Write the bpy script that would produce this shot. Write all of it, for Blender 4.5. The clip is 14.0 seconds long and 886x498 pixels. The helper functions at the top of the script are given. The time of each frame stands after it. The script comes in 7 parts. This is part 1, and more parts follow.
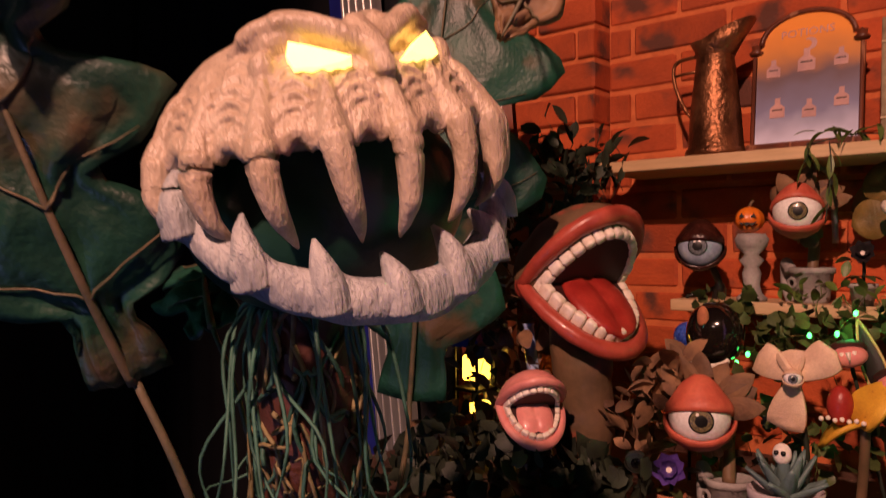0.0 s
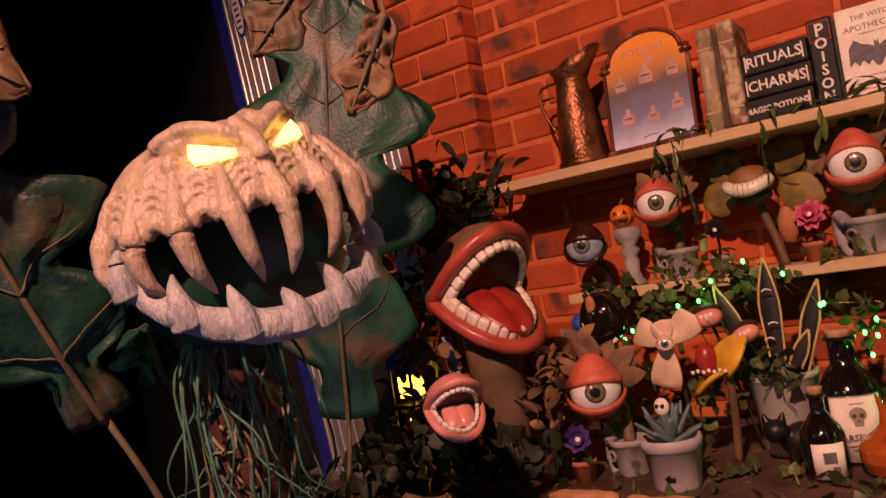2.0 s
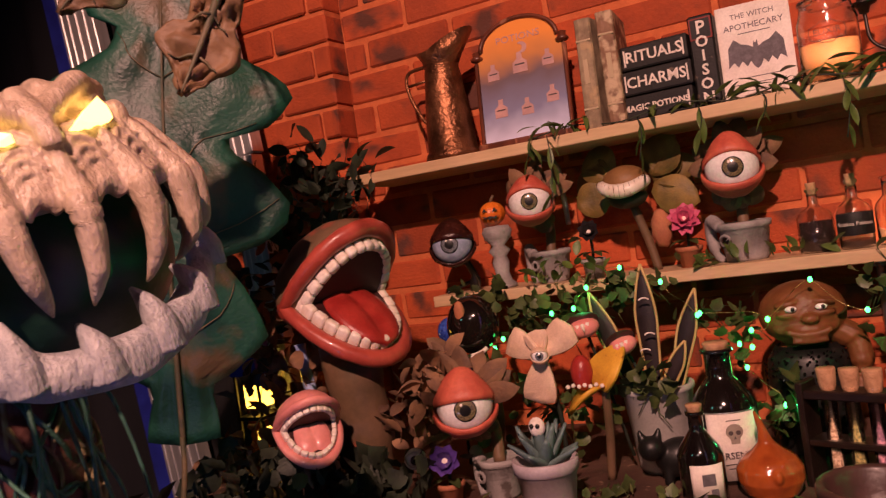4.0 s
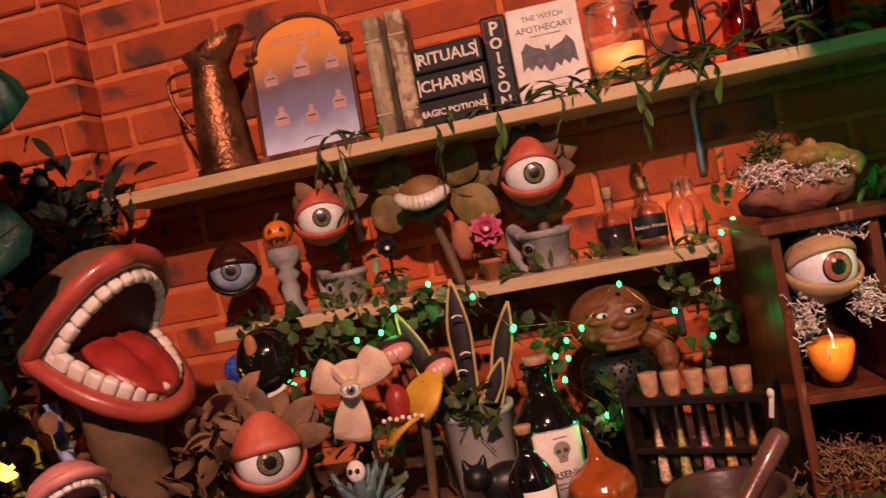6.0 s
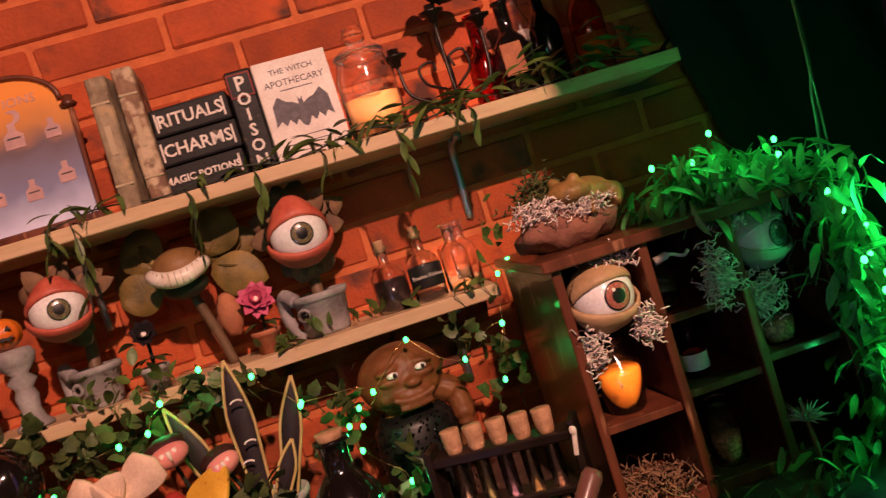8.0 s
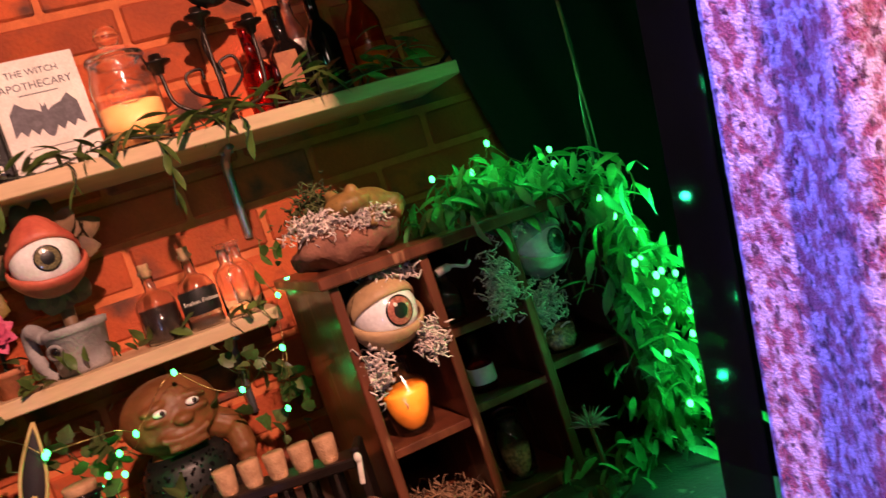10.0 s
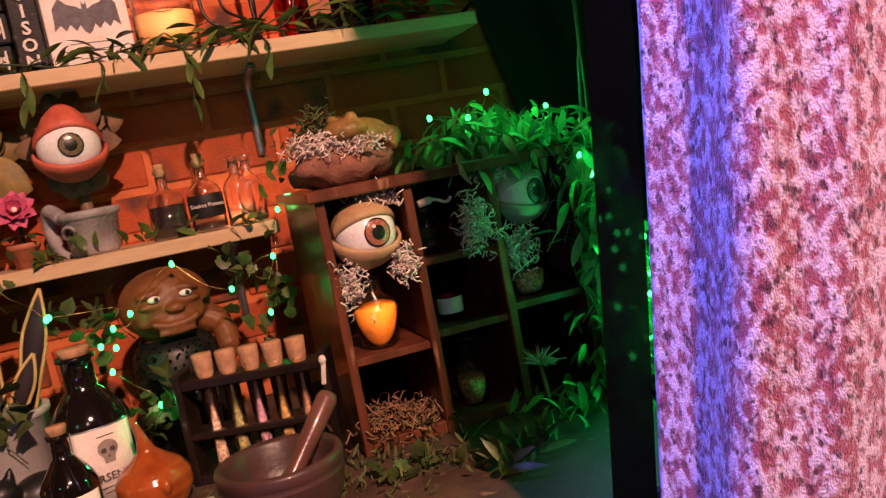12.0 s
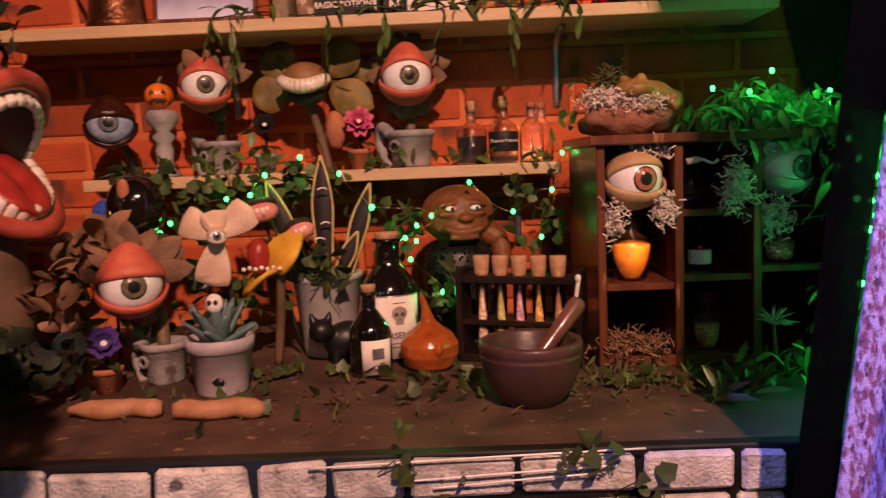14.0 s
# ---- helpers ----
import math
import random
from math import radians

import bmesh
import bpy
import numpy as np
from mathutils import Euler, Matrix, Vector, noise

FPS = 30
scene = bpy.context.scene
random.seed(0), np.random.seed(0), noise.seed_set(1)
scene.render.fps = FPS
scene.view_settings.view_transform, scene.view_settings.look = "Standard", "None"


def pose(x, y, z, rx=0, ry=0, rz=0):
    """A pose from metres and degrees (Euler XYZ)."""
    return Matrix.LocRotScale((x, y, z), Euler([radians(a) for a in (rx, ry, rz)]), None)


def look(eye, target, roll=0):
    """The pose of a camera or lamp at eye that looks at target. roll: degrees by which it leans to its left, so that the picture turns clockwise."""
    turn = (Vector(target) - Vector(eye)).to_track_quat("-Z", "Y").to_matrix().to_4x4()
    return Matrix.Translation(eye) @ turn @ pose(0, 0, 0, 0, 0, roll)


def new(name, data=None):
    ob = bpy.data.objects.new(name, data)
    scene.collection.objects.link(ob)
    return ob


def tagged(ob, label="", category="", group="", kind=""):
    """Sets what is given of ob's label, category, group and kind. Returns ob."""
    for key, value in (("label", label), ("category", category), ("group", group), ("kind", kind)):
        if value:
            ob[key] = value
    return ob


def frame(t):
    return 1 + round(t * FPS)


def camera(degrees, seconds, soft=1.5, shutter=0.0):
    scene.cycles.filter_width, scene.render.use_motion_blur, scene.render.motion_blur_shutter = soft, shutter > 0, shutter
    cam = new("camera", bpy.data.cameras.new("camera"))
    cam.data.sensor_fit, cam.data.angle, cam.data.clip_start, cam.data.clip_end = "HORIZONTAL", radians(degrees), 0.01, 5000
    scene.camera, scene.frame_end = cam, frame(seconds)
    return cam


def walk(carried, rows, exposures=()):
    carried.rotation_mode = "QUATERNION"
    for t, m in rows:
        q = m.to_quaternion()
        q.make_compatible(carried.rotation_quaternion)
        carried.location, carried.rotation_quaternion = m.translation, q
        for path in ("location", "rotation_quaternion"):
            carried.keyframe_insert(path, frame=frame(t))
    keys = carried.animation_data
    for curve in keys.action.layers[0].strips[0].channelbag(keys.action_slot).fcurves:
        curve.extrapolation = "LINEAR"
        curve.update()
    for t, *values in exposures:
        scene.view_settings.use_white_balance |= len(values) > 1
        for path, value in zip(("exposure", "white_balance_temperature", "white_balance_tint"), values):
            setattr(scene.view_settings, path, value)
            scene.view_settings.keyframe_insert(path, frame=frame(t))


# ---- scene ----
cam = camera(57.2, 14.0, soft=1.25, shutter=0.4)
PATH = [
    (0, (-0.142, -1.58, 1.291), (-1.487, -0.1, 1.297), -0.1),
    (0.5, (-0.083, -1.638, 1.29), (-1.428, -0.165, 1.431), -2.0),
    (1, (-0.041, -1.679, 1.286), (-1.323, -0.153, 1.449), -4.8),
    (1.5, (-0.006, -1.695, 1.276), (-1.256, -0.141, 1.422), -7.3),
    (2, (0.019, -1.684, 1.274), (-1.209, -0.107, 1.351), -9.2),
    (2.5, (0.019, -1.676, 1.283), (-1.154, -0.056, 1.291), -10.4),
    (5, (-0.142, -1.497, 1.313), (-0.832, 0.38, 1.314), -8.7),
    (5.5, (-0.159, -1.482, 1.313), (-0.685, 0.448, 1.304), -10.4),
    (6, (-0.18, -1.46, 1.311), (-0.557, 0.503, 1.247), -11.1),
    (6.5, (-0.19, -1.431, 1.309), (-0.417, 0.554, 1.214), -12.0),
    (7, (-0.218, -1.409, 1.325), (-0.254, 0.589, 1.234), -13.4),
    (9.5, (-0.181, -1.341, 1.313), (0.374, 0.578, 1.213), -19.7),
    (10, (-0.17, -1.327, 1.296), (0.521, 0.542, 1.135), -18.3),
    (10.5, (-0.149, -1.336, 1.285), (0.603, 0.506, 1.081), -16.8),
    (11, (-0.132, -1.363, 1.275), (0.623, 0.473, 1.031), -14.1),
    (11.5, (-0.132, -1.387, 1.263), (0.531, 0.484, 1.026), -12.1),
    (12, (-0.141, -1.419, 1.255), (0.447, 0.478, 1.019), -10.8),
    (12.5, (-0.144, -1.452, 1.246), (0.362, 0.467, 0.998), -9.7),
    (13, (-0.156, -1.499, 1.232), (0.16, 0.458, 0.971), -7.2),
    (13.5, (-0.168, -1.547, 1.221), (-0.064, 0.435, 0.975), -4.7),
    (14, (-0.18, -1.604, 1.214), (-0.229, 0.383, 0.992), -2.4),
]
walk(cam, [(t, look(eye, target, roll)) for t, eye, target, roll in PATH],
     [(0, -0.25, 6800, 13), (0.5, -0.52, 7400, 22), (1, -0.32, 7400, 22), (1.5, -0.22, 7400, 22), (2.5, -0.26, 7100, 20), (5, -0.05, 6200, 14), (6.5, -0.10, 6500, 11),
      (9.5, 0.20, 6500, 10), (10.2, 0.32, 6500, 9), (11, 0.22, 6500, 8), (12.5, 0.10, 6500, 8), (14, -0.05, 6700, 11)])

GREEN = (0.02, 1.0, 0.22)


def lamp(name, kind, power, colour, m, size=0.1, angle=60, blend=0.3):
    data = bpy.data.lights.new(name, kind)
    data.energy, data.color = power, colour
    if kind == "AREA":
        data.shape, data.size = "DISK", size
    else:
        data.shadow_soft_size = size
    if kind == "SPOT":
        data.spot_size, data.spot_blend = radians(angle), blend
    ob = new(name, data)
    ob.matrix_world = m
    return ob


world = bpy.data.worlds.new("night")
world.use_nodes = True
world.node_tree.nodes["Background"].inputs[0].default_value = (0.10, 0.11, 0.16, 1)
world.node_tree.nodes["Background"].inputs[1].default_value = 0.006
scene.world = world
# orange flood lamp over the camera; the curtain's edge cuts off its light on the wall
lamp("orange_flood", "SPOT", 515, (1.0, 0.525, 0.40), look((0.235, -2.9, 2.9), (-0.46, -0.1, 1.30)), 0.04, 60, 0.5)
# soft warm fill added to lift the shadows; no lamp stands there
lamp("fill_light", "AREA", 1.4, (1.0, 0.70, 0.60), look((-0.30, -2.3, 1.9), (-0.4, -0.5, 1.2)), 0.25)
# blue flood standing low
lamp("blue_flood", "SPOT", 7, (0.32, 0.42, 1.0), look((-0.75, -2.2, 0.55), (-0.75, -0.4, 1.1)), 0.06, 110, 0.5)
# violet lamp by the curtain
lamp("violet_lamp", "SPOT", 170, (0.17, 0.17, 1.0), look((-0.55, -0.98, 2.3), (0.22, -1.02, 1.15)), 0.10, 31, 0.4)
lamp("teal_lamp", "SPOT", 2.0, (0.25, 0.9, 0.7), look((-1.3, -1.95, 1.75), (-0.95, -1.0, 1.35)), 0.08, 80, 0.6)


# ---------------------------------------------------------------- materials
def material(name, colour, colour2=None, rough=0.6, metal=0.0, scale=30.0, grain=300.0, bump=0.2, contrast=0.5, vary=0.0,
             coat=0.0, transmission=0.0, ior=1.45, emission=0.0, alpha=1.0, stretch=(1, 1, 1), depth=0.002, sheen=0.0, spots=None, island=False):
    m = bpy.data.materials.new(name)
    m.use_nodes = True
    nt = m.node_tree
    n, l = nt.nodes, nt.links
    b = n["Principled BSDF"]
    c2 = colour2 or tuple(v * 0.6 for v in colour)
    tc = n.new("ShaderNodeTexCoord")
    mp = n.new("ShaderNodeMapping")
    mp.inputs["Scale"].default_value = stretch
    info = n.new("ShaderNodeObjectInfo")
    add = n.new("ShaderNodeVectorMath")
    add.operation = "ADD"
    mul = n.new("ShaderNodeMath")
    mul.operation, mul.inputs[1].default_value = "MULTIPLY", 17.0
    l.new(info.outputs["Random"], mul.inputs[0])
    l.new(tc.outputs["Object"], mp.inputs["Vector"])
    l.new(mp.outputs[0], add.inputs[0])
    l.new(mul.outputs[0], add.inputs[1])
    big = n.new("ShaderNodeTexNoise")
    big.inputs["Scale"].default_value, big.inputs["Detail"].default_value = scale, 5
    fine = n.new("ShaderNodeTexNoise")
    fine.inputs["Scale"].default_value, fine.inputs["Detail"].default_value = grain, 3
    l.new(add.outputs[0], big.inputs["Vector"])
    l.new(add.outputs[0], fine.inputs["Vector"])
    ramp = n.new("ShaderNodeMapRange")
    ramp.inputs["From Min"].default_value, ramp.inputs["From Max"].default_value = 0.5 - 0.25 * (1.1 - contrast), 0.5 + 0.25 * (1.1 - contrast)
    l.new(big.outputs["Fac"], ramp.inputs["Value"])
    mix = n.new("ShaderNodeMix")
    mix.data_type = "RGBA"
    mix.inputs["A"].default_value, mix.inputs["B"].default_value = (*c2, 1), (*colour, 1)
    l.new(ramp.outputs[0], mix.inputs["Factor"])
    hsv = n.new("ShaderNodeHueSaturation")
    l.new(mix.outputs["Result"], hsv.inputs["Color"])
    val = n.new("ShaderNodeMapRange")
    val.inputs["To Min"].default_value, val.inputs["To Max"].default_value = 0.82, 1.18
    l.new(fine.outputs["Fac"], val.inputs["Value"])
    if vary:
        rnd = n.new("ShaderNodeMapRange")
        rnd.inputs["To Min"].default_value, rnd.inputs["To Max"].default_value = 1 - vary, 1 + vary
        if island:
            geo = n.new("ShaderNodeNewGeometry")
            l.new(geo.outputs["Random Per Island"], rnd.inputs["Value"])
        else:
            l.new(info.outputs["Random"], rnd.inputs["Value"])
        vm = n.new("ShaderNodeMath")
        vm.operation = "MULTIPLY"
        l.new(val.outputs[0], vm.inputs[0])
        l.new(rnd.outputs[0], vm.inputs[1])
        l.new(vm.outputs[0], hsv.inputs["Value"])
    else:
        l.new(val.outputs[0], hsv.inputs["Value"])
    out = hsv.outputs[0]
    if spots:
        sc, col, amount = spots
        sp = n.new("ShaderNodeTexNoise")
        sp.inputs["Scale"].default_value, sp.inputs["Detail"].default_value = sc, 4
        l.new(add.outputs[0], sp.inputs["Vector"])
        sr = n.new("ShaderNodeMapRange")
        sr.inputs["From Min"].default_value, sr.inputs["From Max"].default_value = 0.68 - amount, 0.74 - amount * 0.6
        l.new(sp.outputs["Fac"], sr.inputs["Value"])
        sm = n.new("ShaderNodeMix")
        sm.data_type = "RGBA"
        sm.inputs["B"].default_value = (*col, 1)
        l.new(sr.outputs[0], sm.inputs["Factor"])
        l.new(out, sm.inputs["A"])
        out = sm.outputs["Result"]
    l.new(out, b.inputs["Base Color"])
    rr = n.new("ShaderNodeMapRange")
    rr.inputs["To Min"].default_value, rr.inputs["To Max"].default_value = max(rough - 0.12, 0.02), min(rough + 0.12, 1)
    l.new(big.outputs["Fac"], rr.inputs["Value"])
    l.new(rr.outputs[0], b.inputs["Roughness"])
    b.inputs["Metallic"].default_value = metal
    b.inputs["Coat Weight"].default_value = coat
    b.inputs["Coat Roughness"].default_value = 0.08
    b.inputs["Transmission Weight"].default_value = transmission
    b.inputs["IOR"].default_value = ior
    b.inputs["Alpha"].default_value = alpha
    b.inputs["Sheen Weight"].default_value = sheen
    if emission:
        b.inputs["Emission Color"].default_value = (*colour, 1)
        b.inputs["Emission Strength"].default_value = emission
    if bump:
        bp = n.new("ShaderNodeBump")
        bp.inputs["Strength"].default_value, bp.inputs["Distance"].default_value = bump, depth
        sm2 = n.new("ShaderNodeMath")
        sm2.operation = "ADD"
        l.new(big.outputs["Fac"], sm2.inputs[0])
        l.new(fine.outputs["Fac"], sm2.inputs[1])
        l.new(sm2.outputs[0], bp.inputs["Height"])
        l.new(bp.outputs[0], b.inputs["Normal"])
    return m


BRICK = material("brick_clay", (0.44, 0.080, 0.022), (0.32, 0.056, 0.016), 0.85, scale=14, grain=160, bump=0.5, vary=0.22, depth=0.004, spots=(10, (0.10, 0.035, 0.022), 0.11))
MORTAR = material("mortar", (0.59, 0.158, 0.054), (0.48, 0.120, 0.040), 0.95, scale=40, grain=400, bump=0.6)
PALE_WOOD = material("pale_wood", (0.62, 0.44, 0.26), (0.52, 0.35, 0.19), 0.55, scale=30, grain=200, bump=0.15, stretch=(0.15, 1, 1))
DARK_WOOD = material("dark_wood", (0.15, 0.04, 0.018), (0.07, 0.02, 0.010), 0.38, scale=35, grain=220, bump=0.25, stretch=(1, 1, 0.15), coat=0.25, spots=(60, (0.30, 0.13, 0.07), 0.05))
BLACK_CLOTH = material("black_cloth", (0.008, 0.008, 0.010), (0.004, 0.004, 0.006), 0.95, scale=6, grain=700, bump=0.3)
BLACK_GLOSS = material("black_gloss", (0.010, 0.011, 0.014), (0.006, 0.006, 0.009), 0.16, scale=8, grain=90, bump=0.08, depth=0.001)
EARTH = material("dusty_board", (0.100, 0.052, 0.036), (0.048, 0.025, 0.018), 0.7, scale=14, grain=240, bump=0.6, spots=(55, (0.24, 0.15, 0.10), 0.05))
STONE = material("painted_stone", (0.62, 0.57, 0.53), (0.34, 0.31, 0.29), 0.75, scale=34, grain=260, bump=0.9, vary=0.15, depth=0.004, spots=(45, (0.12, 0.11, 0.11), 0.05))
BONE = material("bone_paint", (0.50, 0.39, 0.30), (0.34, 0.25, 0.18), 0.36, scale=28, grain=170, bump=0.55, stretch=(1.5, 1.5, 0.6), depth=0.004, contrast=0.35)
# greyer copy of the bone: cool light from below put into the jaw's colour
JAWBONE = material("cool_lit_bone", (0.42, 0.41, 0.41), (0.19, 0.20, 0.22), 0.5, scale=26, grain=150, bump=0.8, stretch=(1.4, 1.4, 0.5), depth=0.004, contrast=0.3)
GULLET = material("dark_green_gullet", (0.012, 0.05, 0.036), (0.006, 0.026, 0.020), 0.35, scale=12, grain=90, bump=0.3)
GLOW = material("eye_glow", (1.0, 0.66, 0.16), (1.0, 0.66, 0.16), 0.5, bump=0, emission=4.5)
LANTERN_GLOW = material("lantern_glow", (1.0, 0.55, 0.06), (1.0, 0.45, 0.04), 0.5, bump=0, emission=6)
LEAF_BIG = material("painted_leaf", (0.011, 0.060, 0.038), (0.006, 0.030, 0.020), 0.45, scale=12, grain=160, bump=0.4, depth=0.003, contrast=0.75, spots=(9, (0.10, 0.066, 0.034), 0.13), vary=0.2)
LEAF_BROWN = material("brown_leaf", (0.15, 0.082, 0.040), (0.075, 0.042, 0.022), 0.6, scale=16, grain=120, bump=0.5, spots=(9, (0.07, 0.10, 0.05), 0.08), vary=0.2)
RIB = material("leaf_rib", (0.14, 0.10, 0.055), (0.06, 0.06, 0.035), 0.6, scale=30, bump=0.3)
IVY = material("ivy_leaf", (0.075, 0.10, 0.028), (0.035, 0.05, 0.016), 0.45, scale=40, grain=300, bump=0.3, vary=0.35, island=True)
BAMBOO = material("bamboo_leaf", (0.10, 0.15, 0.032), (0.05, 0.08, 0.018), 0.4, scale=40, grain=300, bump=0.3, vary=0.3, island=True)
VINE_LEAF = material("string_leaf", (0.20, 0.50, 0.17), (0.10, 0.32, 0.10), 0.4, scale=40, grain=300, bump=0.3, vary=0.3, island=True)
DRY_LEAF = material("dry_leaf", (0.26, 0.14, 0.07), (0.12, 0.065, 0.04), 0.75, scale=24, grain=200, bump=0.5, vary=0.35, island=True)
DARK_LEAF = material("dark_leaf", (0.030, 0.040, 0.022), (0.015, 0.02, 0.014), 0.6, scale=30, bump=0.4, vary=0.4, island=True)
LIPS = material("red_lips", (0.42, 0.075, 0.050), (0.30, 0.045, 0.032), 0.36, scale=22, grain=120, bump=0.25, coat=0.25)
PINK_LIPS = material("pink_lips", (0.74, 0.30, 0.26), (0.62, 0.21, 0.19), 0.4, scale=24, grain=120, bump=0.25, coat=0.2)
SKIN = material("brown_green_skin", (0.17, 0.10, 0.055), (0.10, 0.065, 0.035), 0.55, scale=18, grain=90, bump=0.35, spots=(16, (0.30, 0.07, 0.04), 0.08))
TEETH = material("cream_teeth", (0.80, 0.74, 0.66), (0.68, 0.58, 0.48), 0.35, scale=60, grain=200, bump=0.12)
TONGUE = material("red_tongue", (0.36, 0.035, 0.025), (0.26, 0.02, 0.016), 0.35, scale=30, grain=200, bump=0.3)
THROAT = material("dark_throat", (0.05, 0.012, 0.010), (0.025, 0.006, 0.006), 0.6, scale=20, bump=0.2)
EYE_WHITE = material("eye_white", (0.86, 0.85, 0.84), (0.78, 0.74, 0.72), 0.22, scale=50, grain=200, bump=0.05, coat=0.5)
IRIS = material("hazel_iris", (0.22, 0.18, 0.09), (0.09, 0.075, 0.045), 0.2, scale=350, bump=0.1, coat=0.6)
GREY_IRIS = material("grey_iris", (0.20, 0.22, 0.24), (0.08, 0.09, 0.11), 0.2, scale=350, bump=0.1, coat=0.6)
BROWN_IRIS = material("brown_iris", (0.46, 0.16, 0.11), (0.26, 0.08, 0.06), 0.2, scale=350, bump=0.1, coat=0.6)
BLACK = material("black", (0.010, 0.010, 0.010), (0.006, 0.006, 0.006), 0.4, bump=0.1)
GREY_POT = material("grey_plaster", (0.36, 0.34, 0.33), (0.22, 0.20, 0.195), 0.8, scale=26, grain=200, bump=0.6, spots=(30, (0.12, 0.10, 0.09), 0.04))
LILAC_POT = material("lilac_grey_pot", (0.46, 0.40, 0.42), (0.36, 0.31, 0.33), 0.55, scale=20, grain=200, bump=0.2)
TERRACOTTA = material("terracotta", (0.46, 0.17, 0.08), (0.34, 0.12, 0.06), 0.8, scale=30, grain=240, bump=0.3)
COPPER = material("old_copper", (0.30, 0.13, 0.06), (0.12, 0.05, 0.025), 0.42, metal=0.85, scale=26, grain=120, bump=0.8, depth=0.003)
IRON = material("dark_iron", (0.05, 0.04, 0.035), (0.025, 0.02, 0.018), 0.35, metal=0.8, scale=40, bump=0.3)
STEEL = material("zinc_steel", (0.50, 0.53, 0.57), (0.38, 0.41, 0.45), 0.35, metal=0.9, scale=30, bump=0.1)
ALUMINIUM = material("ribbed_aluminium", (0.72, 0.70, 0.68), (0.55, 0.54, 0.53), 0.35, metal=0.75, scale=25, grain=200, bump=0.15, stretch=(1, 1, 0.1))
BLUE_PLASTIC = material("blue_plastic", (0.02, 0.03, 0.26), (0.015, 0.02, 0.18), 0.4, scale=20, bump=0.1)
CORK = material("cork", (0.52, 0.30, 0.16), (0.38, 0.20, 0.10), 0.85, scale=90, grain=400, bump=0.6)
CLEAR = []


def clear_material(name, colour, rough=0.03):
    m = material(name, colour, colour, rough, bump=0.03, scale=20, transmission=1.0, ior=1.45)
    CLEAR.append(m)
    return m


GLASS = clear_material("clear_glass", (0.97, 0.96, 0.95))
BLACK_GLASS = material("black_glass", (0.010, 0.007, 0.006), (0.006, 0.004, 0.004), 0.06, bump=0.03, scale=15, coat=1.0)
PAPER = material("aged_paper", (0.82, 0.76, 0.70), (0.68, 0.60, 0.54), 0.8, scale=30, grain=300, bump=0.15, contrast=0.3)
INK = material("ink", (0.09, 0.07, 0.07), (0.05, 0.04, 0.04), 0.7, bump=0)
WHITE_INK = material("white_paint", (0.78, 0.72, 0.66), (0.66, 0.58, 0.50), 0.7, scale=120, bump=0.1)
MOSS = material("pale_moss", (0.82, 0.70, 0.64), (0.66, 0.54, 0.48), 0.95, scale=60, grain=300, bump=0.5, vary=0.3, island=True)
GREEN_MOSS = material("green_moss", (0.10, 0.12, 0.035), (0.06, 0.06, 0.02), 0.95, scale=60, grain=300, bump=0.5, vary=0.4, island=True)
LED = material("green_led", (0.05, 1.0, 0.17), (0.05, 1.0, 0.17), 0.4, bump=0, emission=6)
WIRE = material("copper_wire", (0.55, 0.42, 0.18), (0.45, 0.32, 0.12), 0.3, metal=1.0, bump=0)


# ---------------------------------------------------------------- mesh tools
def finish(ob, bm, mat, smooth):
    bm.normal_update()
    bm.to_mesh(ob.data)
    bm.free()
    for m in (mat if isinstance(mat, (list, tuple)) else (mat,)):
        ob.data.materials.append(m)
    if smooth:
        for p in ob.data.polygons:
            p.use_smooth = True
    return ob


def part(name, bm, mat, parent=None, label="", m=None, smooth=True, kind=""):
    ob = finish(new(name, bpy.data.meshes.new(name)), bm, mat, smooth)
    ob.parent = parent
    ob.visible_shadow = mat not in CLEAR
    if m is not None:
        ob.matrix_basis = m
    return tagged(ob, label, kind=kind)


def thing(name, m, label, category, group="", kind=""):
    ob = new(name)
    ob.empty_display_size = 0.02
    ob.matrix_basis = m
    return tagged(ob, label, category, group, kind)


def single(name, bm, mat, m, label, category, group="", kind="", smooth=True):
    ob = finish(new(name, bpy.data.meshes.new(name)), bm, mat, smooth)
    ob.matrix_basis = m
    return tagged(ob, label, category, group, kind)


def box(sx, sy, sz, at=(0, 0, 0), bevel=0.0, seg=1, m=None, bm=None):
    bm = bm or bmesh.new()
    t = Matrix.Translation(at) @ Matrix.Diagonal((sx, sy, sz, 1))
    made = bmesh.ops.create_cube(bm, size=1, matrix=(m @ t) if m is not None else t)
    if bevel:
        edges = {e for v in made["verts"] for e in v.link_edges}
        bmesh.ops.bevel(bm, geom=list(edges), offset=bevel, segments=seg, affect="EDGES", profile=0.5)
    return bm


def lathe(profile, seg=24, m=None, bm=None, squash=(1, 1)):
    """Turns (radius, height) pairs round z."""
    bm = bm or bmesh.new()
    m = m or Matrix()
    rings = []
    for r, z in profile:
        if r < 1e-5:
            rings.append([bm.verts.new(m @ Vector((0, 0, z)))])
        else:
            rings.append([bm.verts.new(m @ Vector((r * squash[0] * math.cos(2 * math.pi * k / seg), r * squash[1] * math.sin(2 * math.pi * k / seg), z))) for k in range(seg)])
    for a, b in zip(rings, rings[1:]):
        for k in range(seg):
            q = [a[k % len(a)], a[(k + 1) % len(a)], b[(k + 1) % len(b)], b[k % len(b)]]
            q = list(dict.fromkeys(q))
            if len(q) > 2:
                bm.faces.new(q)
    return bm


